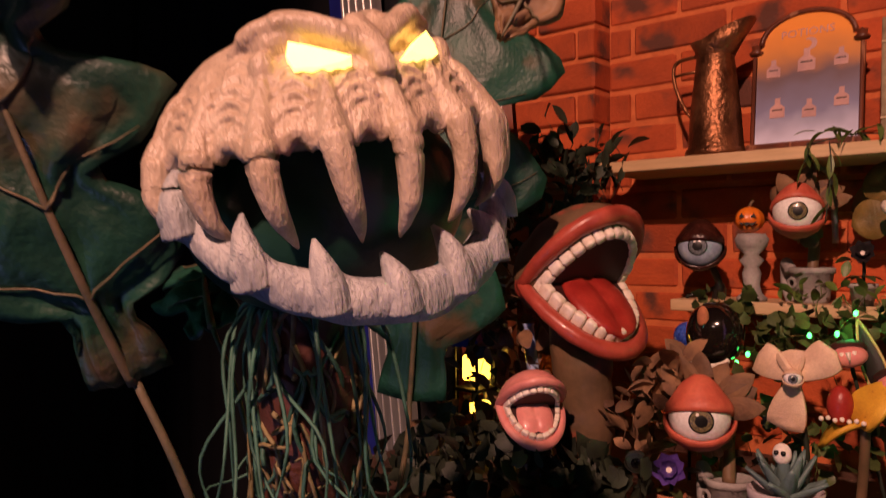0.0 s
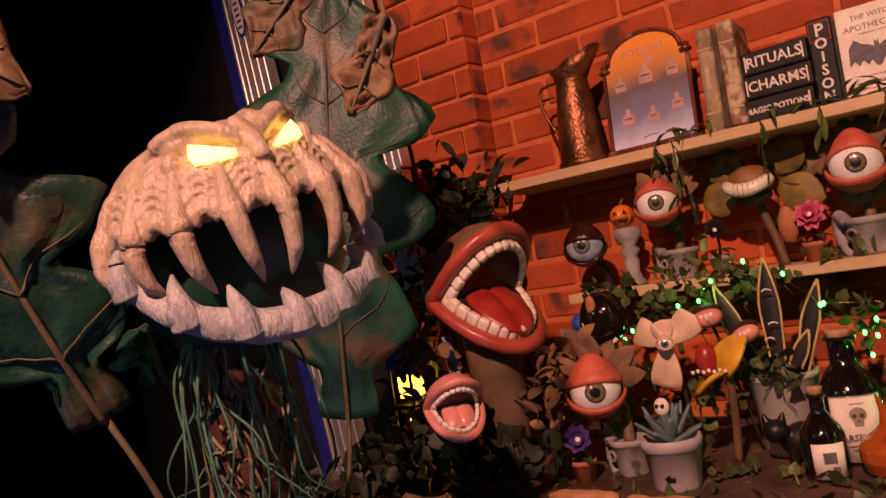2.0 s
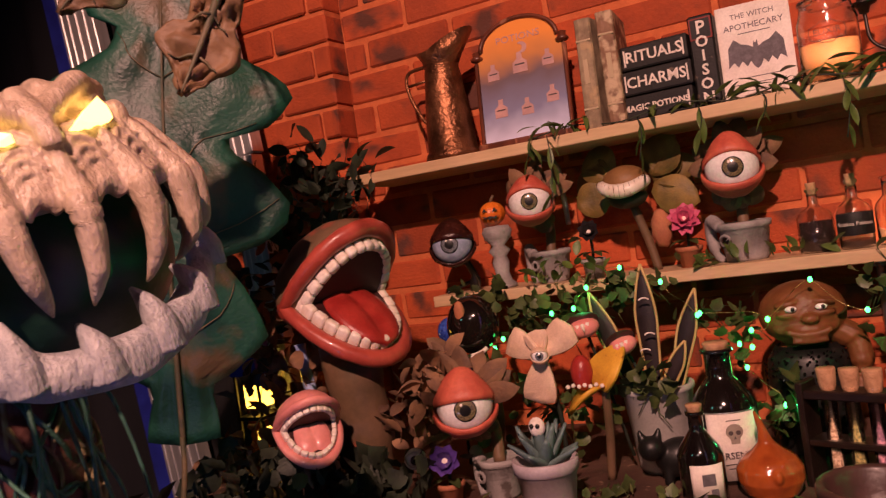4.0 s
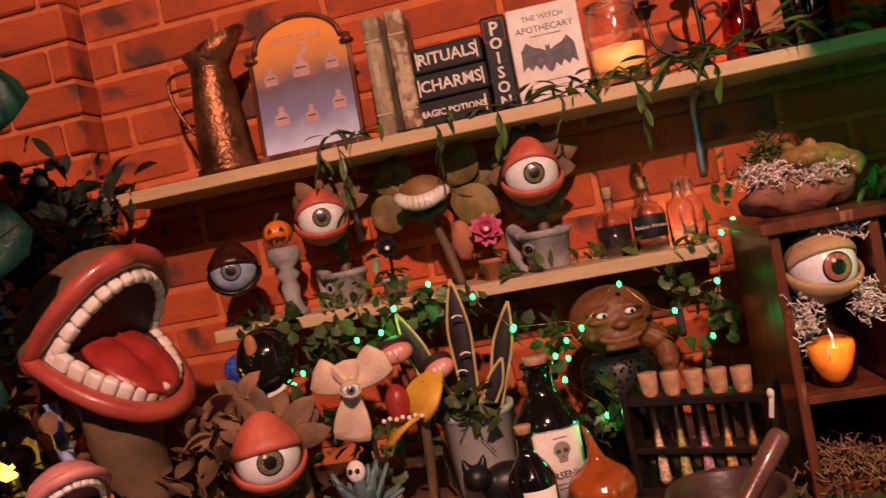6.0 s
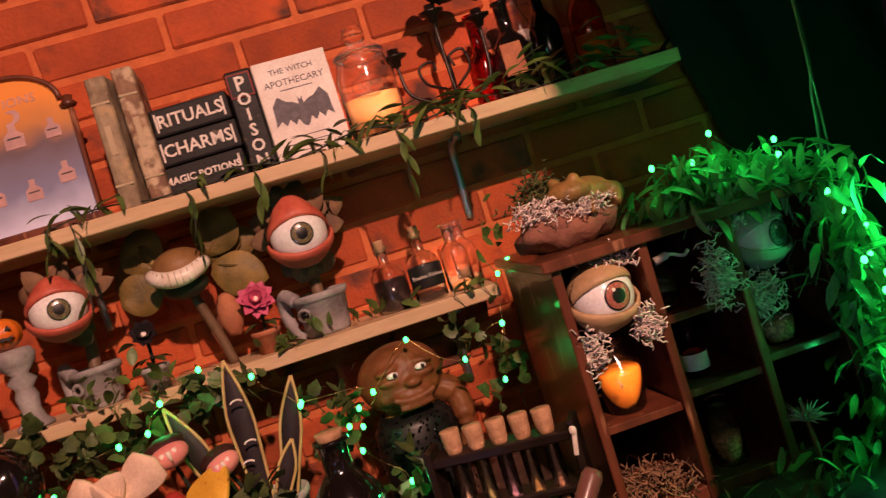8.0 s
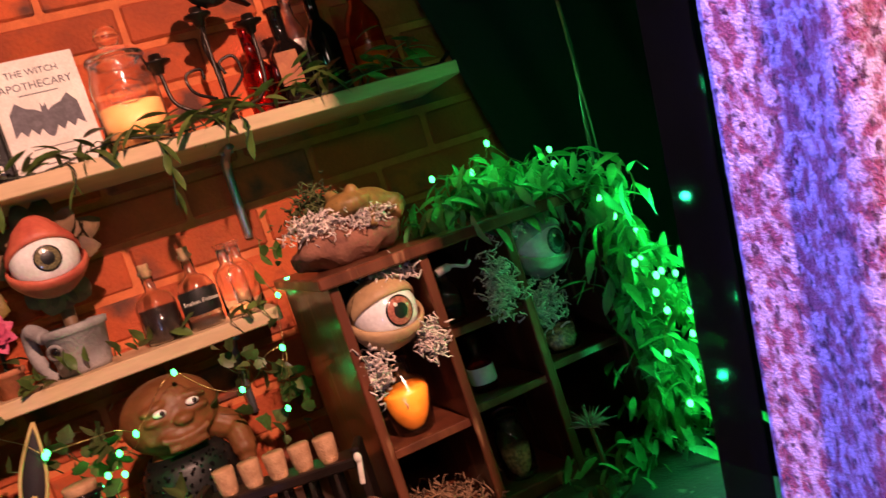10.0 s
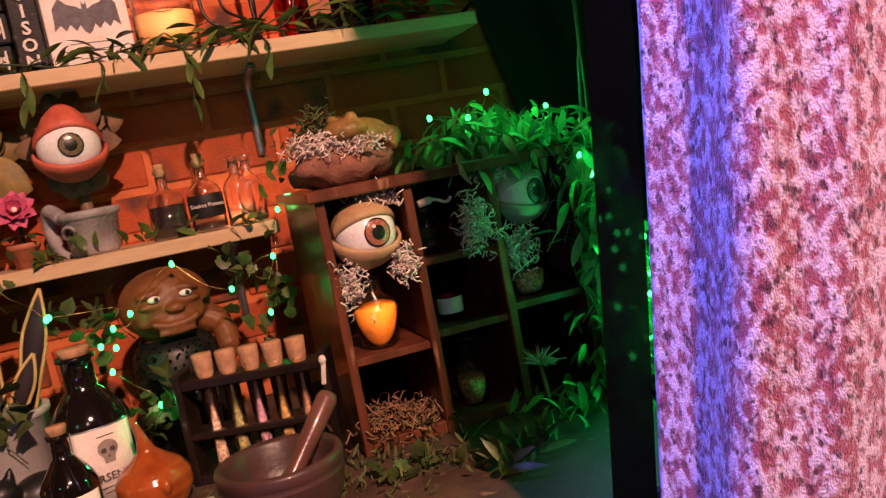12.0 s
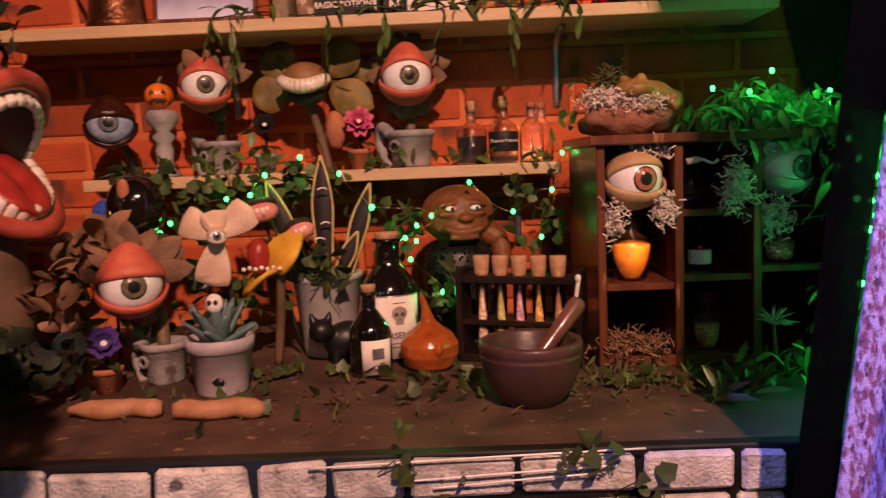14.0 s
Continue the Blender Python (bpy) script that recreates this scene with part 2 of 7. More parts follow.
def tube(points, radii, seg=8, m=None, bm=None, flat=1.0, closed=False):
    bm = bm or bmesh.new()
    m = m or Matrix()
    pts = [Vector(p) for p in points]
    if not isinstance(radii, (list, tuple)):
        radii = [radii] * len(pts)
    rings = []
    up = Vector((0.13, 0.21, 1)).normalized()
    for i, p in enumerate(pts):
        d = (pts[min(i + 1, len(pts) - 1)] - pts[max(i - 1, 0)])
        if closed:
            d = pts[(i + 1) % len(pts)] - pts[i - 1]
        d.normalize()
        s = d.cross(up)
        if s.length < 0.1:
            s = d.cross(Vector((1, 0, 0)))
        s.normalize()
        u = s.cross(d)
        rings.append([bm.verts.new(m @ (p + radii[i] * (math.cos(2 * math.pi * k / seg) * s + flat * math.sin(2 * math.pi * k / seg) * u))) for k in range(seg)])
    pairs = list(zip(rings, rings[1:])) + ([(rings[-1], rings[0])] if closed else [])
    for a, b in pairs:
        for k in range(seg):
            bm.faces.new((a[k], a[(k + 1) % seg], b[(k + 1) % seg], b[k]))
    if not closed:
        bm.faces.new(rings[0][::-1])
        bm.faces.new(rings[-1])
    return bm


def curve(ctrl, steps=12):
    """A smooth line through the control points."""
    c = [Vector(p) for p in ctrl]
    c = [2 * c[0] - c[1]] + c + [2 * c[-1] - c[-2]]
    out = []
    for i in range(1, len(c) - 2):
        for k in range(steps):
            t = k / steps
            a, b, d, e = c[i - 1], c[i], c[i + 1], c[i + 2]
            out.append(0.5 * ((2 * b) + (d - a) * t + (2 * a - 5 * b + 4 * d - e) * t * t + (3 * b - a - 3 * d + e) * t ** 3))
    return out + [c[-2]]


def ball(r, at=(0, 0, 0), scale=(1, 1, 1), u=24, v=16, lumps=0.0, freq=3.0, m=None, bm=None):
    bm = bm or bmesh.new()
    t = Matrix.Translation(at) @ Matrix.Diagonal((*scale, 1))
    made = bmesh.ops.create_uvsphere(bm, u_segments=u, v_segments=v, radius=r)
    for q in made["verts"]:
        p = t @ q.co
        if lumps:
            p += (q.co.normalized()) * lumps * noise.noise(p * freq / r)
        q.co = (m @ p) if m is not None else p
    return bm


def leaf(bm, m, length, width, curl=0.3, fold=0.25, n=5, outline=None):
    """One thin curved leaf along +y with a folded midrib."""
    rows = []
    for i in range(n + 1):
        t = i / n
        w = width * 0.5 * (outline(t) if outline else math.sin(math.pi * min(t * 0.92 + 0.06, 1)) ** 0.8)
        z = -curl * length * t * t
        mid = bm.verts.new(m @ Vector((0, length * t, z)))
        if w < 1e-4 or i == n:
            rows.append((mid,))
        else:
            rows.append((bm.verts.new(m @ Vector((-w, length * t, z + fold * w))), mid, bm.verts.new(m @ Vector((w, length * t, z + fold * w)))))
    for a, b in zip(rows, rows[1:]):
        if len(a) == 3 and len(b) == 3:
            bm.faces.new((a[0], a[1], b[1], b[0]))
            bm.faces.new((a[1], a[2], b[2], b[1]))
        elif len(a) == 3:
            bm.faces.new((a[0], a[1], b[0]))
            bm.faces.new((a[1], a[2], b[0]))
        elif len(b) == 3:
            bm.faces.new((a[0], b[1], b[0]))
            bm.faces.new((a[0], b[2], b[1]))
    return bm


IVY_SHAPE = lambda t: (0.55 + 0.45 * math.cos(t * 15)) * (1.15 - t) * 1.1 if t > 0.02 else 0.3


def spin(rng, p, tilt=60):
    return pose(*p, rng.uniform(-tilt, tilt), rng.uniform(-tilt, tilt), rng.uniform(0, 360))


def words(text, size, depth=0.0006, align="CENTER", bold=0.0):
    c = bpy.data.curves.new("words", "FONT")
    c.body, c.size, c.extrude, c.align_x, c.align_y, c.resolution_u = text, size, depth, align, "CENTER", 2
    c.offset = bold
    ob = new("words", c)
    me = bpy.data.meshes.new_from_object(ob)
    bpy.data.objects.remove(ob)
    bm = bmesh.new()
    bm.from_mesh(me)
    return bm


def fused(ob, voxel, smooth=4):
    """Melts overlapping shapes of a mesh into one skin."""
    mod = ob.modifiers.new("fuse", "REMESH")
    mod.mode, mod.voxel_size, mod.use_smooth_shade = "VOXEL", voxel, True
    if smooth:
        s = ob.modifiers.new("soften", "SMOOTH")
        s.iterations, s.factor = smooth, 0.5
    return ob


FACING = pose(0, 0, 0, 90)    # turns a flat xy shape to face -y


# ---------------------------------------------------------------- the room
floor = single("floor", box(5.2, 4.6, 0.05, (0, 0, 0)), BLACK_CLOTH, pose(-0.4, -1.6, -0.026), "dark floor of the unlit room", "floor", kind="structure", smooth=False)
ceiling = single("ceiling", box(5.2, 4.6, 0.05), BLACK_CLOTH, pose(-0.4, -1.6, 3.15), "dark ceiling of the room", "ceiling", kind="structure", smooth=False)
for nm, sx, sy, x, y in (("wall_south", 5.2, 0.1, -0.4, -3.85), ("wall_west", 0.1, 4.5, -2.95, -1.6), ("wall_east", 0.1, 4.5, 2.15, -1.6)):
    single(nm, box(sx, sy, 3.12), BLACK_CLOTH, pose(x, y, 1.56), "wall hung with black cloth", "wall", kind="structure", smooth=False)

wall = single("wall_north", box(1.66, 0.10, 3.12), MORTAR, pose(-0.25, 0.0545, 1.56), "brick wall with sooty orange-lit bricks and pale mortar", "wall", kind="structure", smooth=False)
single("wall_north_2", box(1.7, 0.10, 3.12), BLACK_CLOTH, pose(1.43, 0.064, 1.56), "dark end of the back wall behind black cloth", "wall", kind="structure", smooth=False)
pier = single("brick_pier", box(1.78, 0.16, 3.12), MORTAR, pose(-1.976, 0.030, 1.56), "brick pier that stands proud of the wall", "wall", kind="structure", smooth=False)

# counter
counter = thing("counter", pose(0, 0, 0), "long counter with a dusty brown top and painted stone front", "counter")
part("top", box(1.65, 0.755, 0.03, (-0.475, -0.3775, 0.885), 0.004), EARTH, counter, "dusty brown top", smooth=False)
part("body", box(1.61, 0.70, 0.868, (-0.475, -0.36, 0.434)), BLACK, counter, smooth=False)
part("front_panel", box(1.49, 0.02, 0.90, (-0.545, -0.767, 0.455), 0.002), BLACK, counter, "black panel behind the stones", smooth=False)

# shelves
for nm, x0, x1, d, z, lab in (("wall_shelf", -1.0, 0.372, 0.18, 1.465, "long pale wooden shelf crowded with books and bottles"),
                              ("wall_shelf", -0.86, 0.0, 0.15, 1.20, "pale wooden shelf crowded with potted eye plants")):
    s = thing(nm, pose(0.5 * (x0 + x1), 0, z), lab, "shelf", "wall shelves")
    part("board", box(x1 - x0, d, 0.021, (0, -d / 2, -0.0105), 0.0015), PALE_WOOD, s, smooth=False)
    for bx in (0.0, -0.62):
        px = bx + (0.012 if z > 1.4 else -0.07) - 0.5 * (x0 + x1)
        part("bracket", tube(curve([(px, -0.004, -0.16), (px, -0.012, -0.10), (px, -0.03, -0.04), (px, -0.12, -0.026)], 6), 0.007, 6, flat=0.6), STEEL, s, "zinc steel bracket")
        for k in (0, 1):
            part("screw", lathe([(0, 0.002), (0.003, 0.0015), (0.004, 0)], 10, m=pose(px - 0.008 + k * 0.013, -0.085, -0.030, 60)), STEEL, s)

# ---------------------------------------------------------------- curtain, black cloths
def cloth(name, m, label, mat, u_line, z0, z1, lean, waves, category="curtain", nu=120, nz=60, thick=0.003):
    """A hanging cloth: u_line gives the foot line, lean shifts it with height."""
    bm = bmesh.new()
    (xa, ya), (xb, yb) = u_line
    d = Vector((xb - xa, yb - ya, 0))
    nrm = Vector((d.y, -d.x, 0)).normalized()
    grid = []
    for j in range(nz + 1):
        z = z0 + (z1 - z0) * j / nz
        row = []
        for i in range(nu + 1):
            u = i / nu
            s = u * d.length
            w = sum(a * math.sin(2 * math.pi * (s / wl + ph + 0.25 * noise.noise(Vector((z * 1.3, wl * 50, 0))))) for a, wl, ph in waves)
            w *= min(1.0, 0.25 + u * 6)
            p = Vector((xa, ya, z)) + d * u + nrm * w + Vector((lean[0], lean[1], 0)) * (z - 1.1)
            p += nrm * 0.002 * noise.noise(Vector((s * 60, z * 40, 1)))
            row.append(bm.verts.new(p))
        grid.append(row)
    for a, b in zip(grid, grid[1:]):
        for k in range(nu):
            bm.faces.new((a[k], a[k + 1], b[k + 1], b[k]))
    ob = single(name, bm, mat, m, label, category)
    so = ob.modifiers.new("thick", "SOLIDIFY")
    so.thickness, so.offset = thick, 0
    return ob


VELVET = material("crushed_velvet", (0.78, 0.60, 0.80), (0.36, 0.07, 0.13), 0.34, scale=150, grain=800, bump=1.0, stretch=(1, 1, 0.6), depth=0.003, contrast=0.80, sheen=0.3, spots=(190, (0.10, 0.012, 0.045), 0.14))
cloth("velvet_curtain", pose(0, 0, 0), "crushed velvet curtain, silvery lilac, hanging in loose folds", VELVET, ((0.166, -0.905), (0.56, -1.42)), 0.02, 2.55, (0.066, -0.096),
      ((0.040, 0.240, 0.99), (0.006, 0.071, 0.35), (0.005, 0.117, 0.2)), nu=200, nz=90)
cloth("black_drape", pose(0, 0, 0), "black cloth hanging over the end of the brick wall", BLACK_CLOTH, ((0.53, -0.03), (1.6, -0.10)), 0.02, 3.1, (-0.245, 0.0), ((0.012, 0.23, 0.1), (0.006, 0.11, 0.4)), "drape", nu=60, nz=20)
cloth("black_drape", pose(0, 0, 0), "black cloth closing the dark side of the room", BLACK_CLOTH, ((-2.84, -3.2), (-2.84, -0.2)), 0.02, 2.6, (0, 0), ((0.02, 0.31, 0.1), (0.008, 0.13, 0.4)), "drape", nu=90, nz=10)
post = thing("door_post", pose(0.142, -0.897, 0), "smoked dark plastic strip along the curtain's edge", "post")
bm = bmesh.new()
for z in (0.0, 2.55):
    k = z - 1.1
    for dx, dy in ((-0.010, 0.006), (0.024, -0.002), (0.028, 0.008), (-0.004, 0.014)):
        bm.verts.new((dx + 0.066 * k, dy - 0.096 * k, z))
bm.verts.ensure_lookup_table()
v = bm.verts
for q in ((0, 1, 5, 4), (1, 2, 6, 5), (2, 3, 7, 6), (3, 0, 4, 7), (3, 2, 1, 0), (4, 5, 6, 7)):
    bm.faces.new([v[k] for k in q])
SMOKED = material("smoked_plastic", (0.022, 0.026, 0.032), (0.016, 0.02, 0.026), 0.10, bump=0.05, scale=12, transmission=0.9, ior=1.12)
part("board", bm, SMOKED, post, smooth=False)


# ---------------------------------------------------------------- shelf with books and bottles
S1, S2, TOP = 1.465, 1.20, 0.90
rng = random.Random(5)

jug = thing("jug", pose(-0.785, -0.115, S1, 0, 0, -8), "hammered old copper jug with a long spout and handle", "jug")
part("body", lathe([(0, 0.002), (0.050, 0.0), (0.056, 0.004), (0.054, 0.014), (0.050, 0.018), (0.046, 0.08), (0.037, 0.16), (0.034, 0.185), (0.036, 0.19), (0.031, 0.188), (0.034, 0.16), (0.04, 0.08), (0.044, 0.02), (0, 0.012)], 28), COPPER, jug)
bm = lathe([(0.034, 0.186), (0.037, 0.20), (0.045, 0.214), (0.043, 0.214), (0.035, 0.20), (0.031, 0.186)], 28)
for q in bm.verts:
    if q.co.x > 0 and q.co.z > 0.19:
        k = (q.co.z - 0.188) / 0.026
        q.co.x += 0.034 * k * (q.co.x / 0.045)
        q.co.z += 0.03 * k * (q.co.x / 0.07)
part("spout", bm, COPPER, jug)
part("handle", tube(curve([(-0.033, 0, 0.196), (-0.085, 0, 0.190), (-0.088, 0, 0.150), (-0.066, 0, 0.10), (-0.046, 0, 0.075)], 8), 0.0036, 8), COPPER, jug)
part("handle_bar", tube([(-0.034, 0, 0.168), (-0.088, 0, 0.166)], 0.0030, 8), COPPER, jug)

# arched picture with painted bottles
SKY = bpy.data.materials.new("plaque_print")
SKY.use_nodes = True
nt = SKY.node_tree
tc, sp, rp, ns, mx = (nt.nodes.new(k) for k in ("ShaderNodeTexCoord", "ShaderNodeSeparateXYZ", "ShaderNodeValToRGB", "ShaderNodeTexNoise", "ShaderNodeMath"))
nt.links.new(tc.outputs["Object"], sp.inputs[0])
nt.links.new(tc.outputs["Object"], ns.inputs["Vector"])
ns.inputs["Scale"].default_value = 22
mx.operation, mx.inputs[1].default_value = "MULTIPLY_ADD", 0.05
nt.links.new(ns.outputs["Fac"], mx.inputs[0])
nt.links.new(sp.outputs["Y"], mx.inputs[2])
mr = nt.nodes.new("ShaderNodeMapRange")
mr.inputs["From Max"].default_value = 0.235
nt.links.new(mx.outputs[0], mr.inputs["Value"])
nt.links.new(mr.outputs[0], rp.inputs["Fac"])
e = rp.color_ramp.elements
e[0].position, e[0].color = 0.12, (0.62, 0.66, 0.86, 1)
e[1].position, e[1].color = 0.96, (0.80, 0.30, 0.06, 1)
for at, col in ((0.36, (0.22, 0.23, 0.36, 1)), (0.62, (0.16, 0.12, 0.14, 1)), (0.78, (0.55, 0.24, 0.08, 1))):
    k = e.new(at)
    k.color = col
nt.links.new(rp.outputs["Color"], nt.nodes["Principled BSDF"].inputs["Base Color"])
nt.nodes["Principled BSDF"].inputs["Roughness"].default_value = 0.3


def arch_outline(w, h, spring, n=18):
    pts = [(-w, 0), (w, 0), (w, spring)]
    pts += [(w * 0.86 * math.cos(math.pi * k / n), spring + 0.008 + (h - spring - 0.008) * math.sin(math.pi * k / n)) for k in range(n + 1)]
    return pts + [(-w, spring)]


def slab(outline, thick, bevel=0.0):
    """A flat shape in xy, thick along z."""
    bm = bmesh.new()
    a = [bm.verts.new((x, y, thick)) for x, y in outline]
    b = [bm.verts.new((x, y, 0)) for x, y in outline]
    bm.faces.new(a)
    bm.faces.new(b[::-1])
    for k in range(len(a)):
        bm.faces.new((b[k], b[(k + 1) % len(b)], a[(k + 1) % len(a)], a[k]))
    return bm


plaque = thing("picture", pose(-0.628, -0.105, S1, -6, 0, 0) @ Matrix.Diagonal((1.14, 1, 1.02, 1)), "arched picture of potion bottles in a dark wooden frame", "picture")
flat = FACING
part("print", slab(arch_outline(0.076, 0.228, 0.172), 0.006), SKY, plaque, "night-blue print fading to orange", flat @ pose(0, 0.014, 0), smooth=False)
part("frame_foot", box(0.176, 0.034, 0.016, (0, 0, 0.008), 0.003), DARK_WOOD, plaque, smooth=False)
part("frame_arch", tube([(0.070 * math.cos(math.pi * k / 20), -0.008, 0.194 + 0.052 * math.sin(math.pi * k / 20)) for k in range(21)], 0.0042, 8), DARK_WOOD, plaque)
for s in (-1, 1):
    part("frame_side", box(0.006, 0.012, 0.165, (s * 0.080, -0.004, 0.095), 0.002), DARK_WOOD, plaque, smooth=False)
    part("frame_knob", lathe([(0, 0.0), (0.010, 0.002), (0.012, 0.006), (0.007, 0.011), (0.008, 0.018), (0.0, 0.022)], 12, m=pose(s * 0.078, -0.006, 0.178)), DARK_WOOD, plaque)
PRINT_PINK = material("print_pink", (0.55, 0.33, 0.30), (0.42, 0.26, 0.26), 0.4, bump=0)
for bx, bz, w in ((-0.05, 0.135, 0.021), (0.0, 0.140, 0.026), (0.05, 0.142, 0.020), (-0.042, 0.062, 0.023), (0.006, 0.058, 0.021), (0.052, 0.072, 0.021)):
    o = [(-w / 2, 0), (w / 2, 0), (w / 2, w * 0.75), (w * 0.18, w * 1.05), (w * 0.18, w * 1.5), (-w * 0.18, w * 1.5), (-w * 0.18, w * 1.05), (-w / 2, w * 0.75)]
    part("painted_bottle", slab(o, 0.0008), PRINT_PINK, plaque, "pale painted bottle", flat @ pose(bx, bz, 0.0061), smooth=False)
    part("painted_label", slab([(-w * 0.34, 0), (w * 0.34, 0), (w * 0.34, w * 0.1), (-w * 0.34, w * 0.1)], 0.0004), INK, plaque, "", flat @ pose(bx, bz + w * 0.55, 0.007), smooth=False)
part("lettering", words("POTIONS", 0.019), PRINT_PINK, plaque, "faded painted word", flat @ pose(0, 0.208, 0.0062), smooth=False)
part("moon", slab([(0.011 * math.cos(a), 0.011 * math.sin(a)) for a in np.linspace(-1.9, 1.9, 13)] + [(0.009 * math.cos(a) - 0.006, 0.008 * math.sin(a)) for a in np.linspace(1.6, -1.6, 11)], 0.0005), PRINT_PINK, plaque, "", flat @ pose(0.004, 0.187, 0.0062), smooth=False)

OLD_BOARD = material("worn_book_cloth", (0.36, 0.28, 0.18), (0.16, 0.11, 0.07), 0.8, scale=30, grain=200, bump=0.5, spots=(40, (0.42, 0.30, 0.17), 0.08))
BROWN_BOARD = material("worn_brown_leather", (0.26, 0.15, 0.09), (0.10, 0.05, 0.03), 0.7, scale=30, grain=200, bump=0.5, spots=(46, (0.50, 0.38, 0.25), 0.20))
PAGES = material("page_edges", (0.50, 0.40, 0.27), (0.38, 0.29, 0.18), 0.9, scale=10, grain=500, bump=0.5, stretch=(1, 1, 0.05))


def book(name, m, w, d, h, cover, label, group=""):
    """A standing book with its spine towards -y; w is its thickness."""
    b = thing(name, m, label, "book", group)
    part("pages", box(w - 0.006, d - 0.008, h - 0.008, (0, 0.002, h / 2)), PAGES, b, "yellowed pages", smooth=False)
    for s in (-1, 1):
        part("cover", box(0.003, d, h, (s * (w / 2 - 0.0015), 0, h / 2), 0.0008), cover, b, smooth=False)
    prof = [(-w / 2, 0), (-w * 0.42, -0.004), (-w * 0.2, -0.0065), (w * 0.2, -0.0065), (w * 0.42, -0.004), (w / 2, 0), (w / 2, 0.003), (-w / 2, 0.003)]
    part("spine", slab(prof, h), cover, b, "", pose(0, -d / 2, 0), smooth=False)
    for z in (0.18, 0.8):
        part("spine_band", box(w * 0.9, 0.002, 0.004, (0, -d / 2 - 0.0062, h * z), 0.0008), PAGES, b, smooth=False)
    part("spine_title", box(w * 0.28, 0.001, h * 0.22, (0, -d / 2 - 0.007, h * 0.52)), PAGES, b, "unreadable worn title", smooth=False)
    return b


book("old_book", pose(-0.474, -0.112, S1, 0, 1.0, -4), 0.030, 0.115, 0.192, OLD_BOARD, "old pale cream book with rubbed edges standing upright", "old books")
book("old_book", pose(-0.441, -0.110, S1, 0, 0, 5), 0.030, 0.115, 0.196, BROWN_BOARD, "old brown leather book with flaking spine standing upright", "old books")

BOARD_BLACK = material("black_painted_wood", (0.008, 0.007, 0.007), (0.005, 0.0045, 0.0045), 0.6, scale=40, bump=0.4, spots=(60, (0.10, 0.07, 0.05), 0.02))
stack = thing("book_stack_sign", pose(-0.366, -0.120, S1, 0, 0, -2), "black wooden sign shaped like three stacked spell books", "sign")
for k, (txt, w, size) in enumerate((("MAGIC POTIONS", 0.128, 0.0148), ("CHARMS", 0.122, 0.026), ("RITUALS", 0.116, 0.026))):
    z = 0.0218 + 0.0436 * k
    spine = part("book_spine", box(w, 0.07, 0.0425, (0.0, 0, 0), 0.004, 2), BOARD_BLACK, stack, "black painted book spine", pose((-0.004, 0.002, 0.003)[k], 0, z), smooth=False)
    part("lettering", words(txt, size, bold=0.0004), WHITE_INK, spine, "cream painted words", pose(0, -0.0352, 0.0, 90), smooth=False)
    for s in (-1, 1):
        part("stripe", box(0.003, 0.001, 0.028, (s * (w / 2 - 0.008), -0.0354, 0), 0.0004), WHITE_INK, spine, smooth=False)

poison = thing("poison_book", pose(-0.282, -0.118, S1, 0, 0, 0), "black book with a red box and white upright title", "book")
part("block", box(0.040, 0.085, 0.152, (0, 0, 0.076), 0.003), BOARD_BLACK, poison, smooth=False)
RED_BOX = material("dark_red_paint", (0.22, 0.025, 0.02), (0.15, 0.015, 0.014), 0.6, scale=40, bump=0.2)
part("red_box", box(0.036, 0.0015, 0.036, (0, -0.0432, 0.129), 0.0005), RED_BOX, poison, "dark red title box", smooth=False)
part("red_box_inside", box(0.031, 0.0008, 0.031, (0, -0.0438, 0.129)), BOARD_BLACK, poison, smooth=False)
for k, ch in enumerate("POISON"):
    part("letter", words(ch, 0.030 if k == 0 else 0.025, bold=0.0006), WHITE_INK, poison, "white painted letter", pose(0, -0.0446, 0.130 - 0.0232 * k, 90), smooth=False)

bat = thing("bat_book", pose(-0.205, -0.120, S1, -3, 0, 3), "pale book with a grey bat drawn on its cover", "book")
part("pages", box(0.108, 0.018, 0.152, (0, 0.0, 0.079)), PAGES, bat, smooth=False)
part("cover", box(0.114, 0.003, 0.160, (0, -0.0105, 0.080), 0.0012), PAPER, bat, "pale speckled cover", smooth=False)
part("back_cover", box(0.114, 0.003, 0.160, (0, 0.0105, 0.080), 0.0012), PAPER, bat, smooth=False)
GREY_INK = material("grey_ink", (0.15, 0.13, 0.15), (0.09, 0.08, 0.09), 0.7, scale=120, bump=0)
wing = [(0.004, 0.012), (0.012, 0.017), (0.022, 0.020), (0.033, 0.030), (0.043, 0.016), (0.044, -0.004), (0.045, -0.016), (0.036, -0.008), (0.030, -0.017), (0.023, -0.008), (0.016, -0.018), (0.010, -0.010), (0.005, -0.020)]
o = wing + [(0, -0.024)] + [(-x, y) for x, y in reversed(wing)] + [(-0.003, 0.024), (-0.001, 0.019), (0.001, 0.019), (0.003, 0.024)]
part("bat_drawing", slab(o, 0.0006), GREY_INK, bat, "grey bat with spread wings", flat @ pose(0, 0.073, 0.0121), smooth=False)
part("lettering", words("THE WITCH", 0.0125), GREY_INK, bat, "thin grey words", flat @ pose(0.0, 0.140, 0.0121), smooth=False)
part("lettering", words("APOTHECARY", 0.0145), GREY_INK, bat, "thin grey words", flat @ pose(0.0, 0.122, 0.0121), smooth=False)
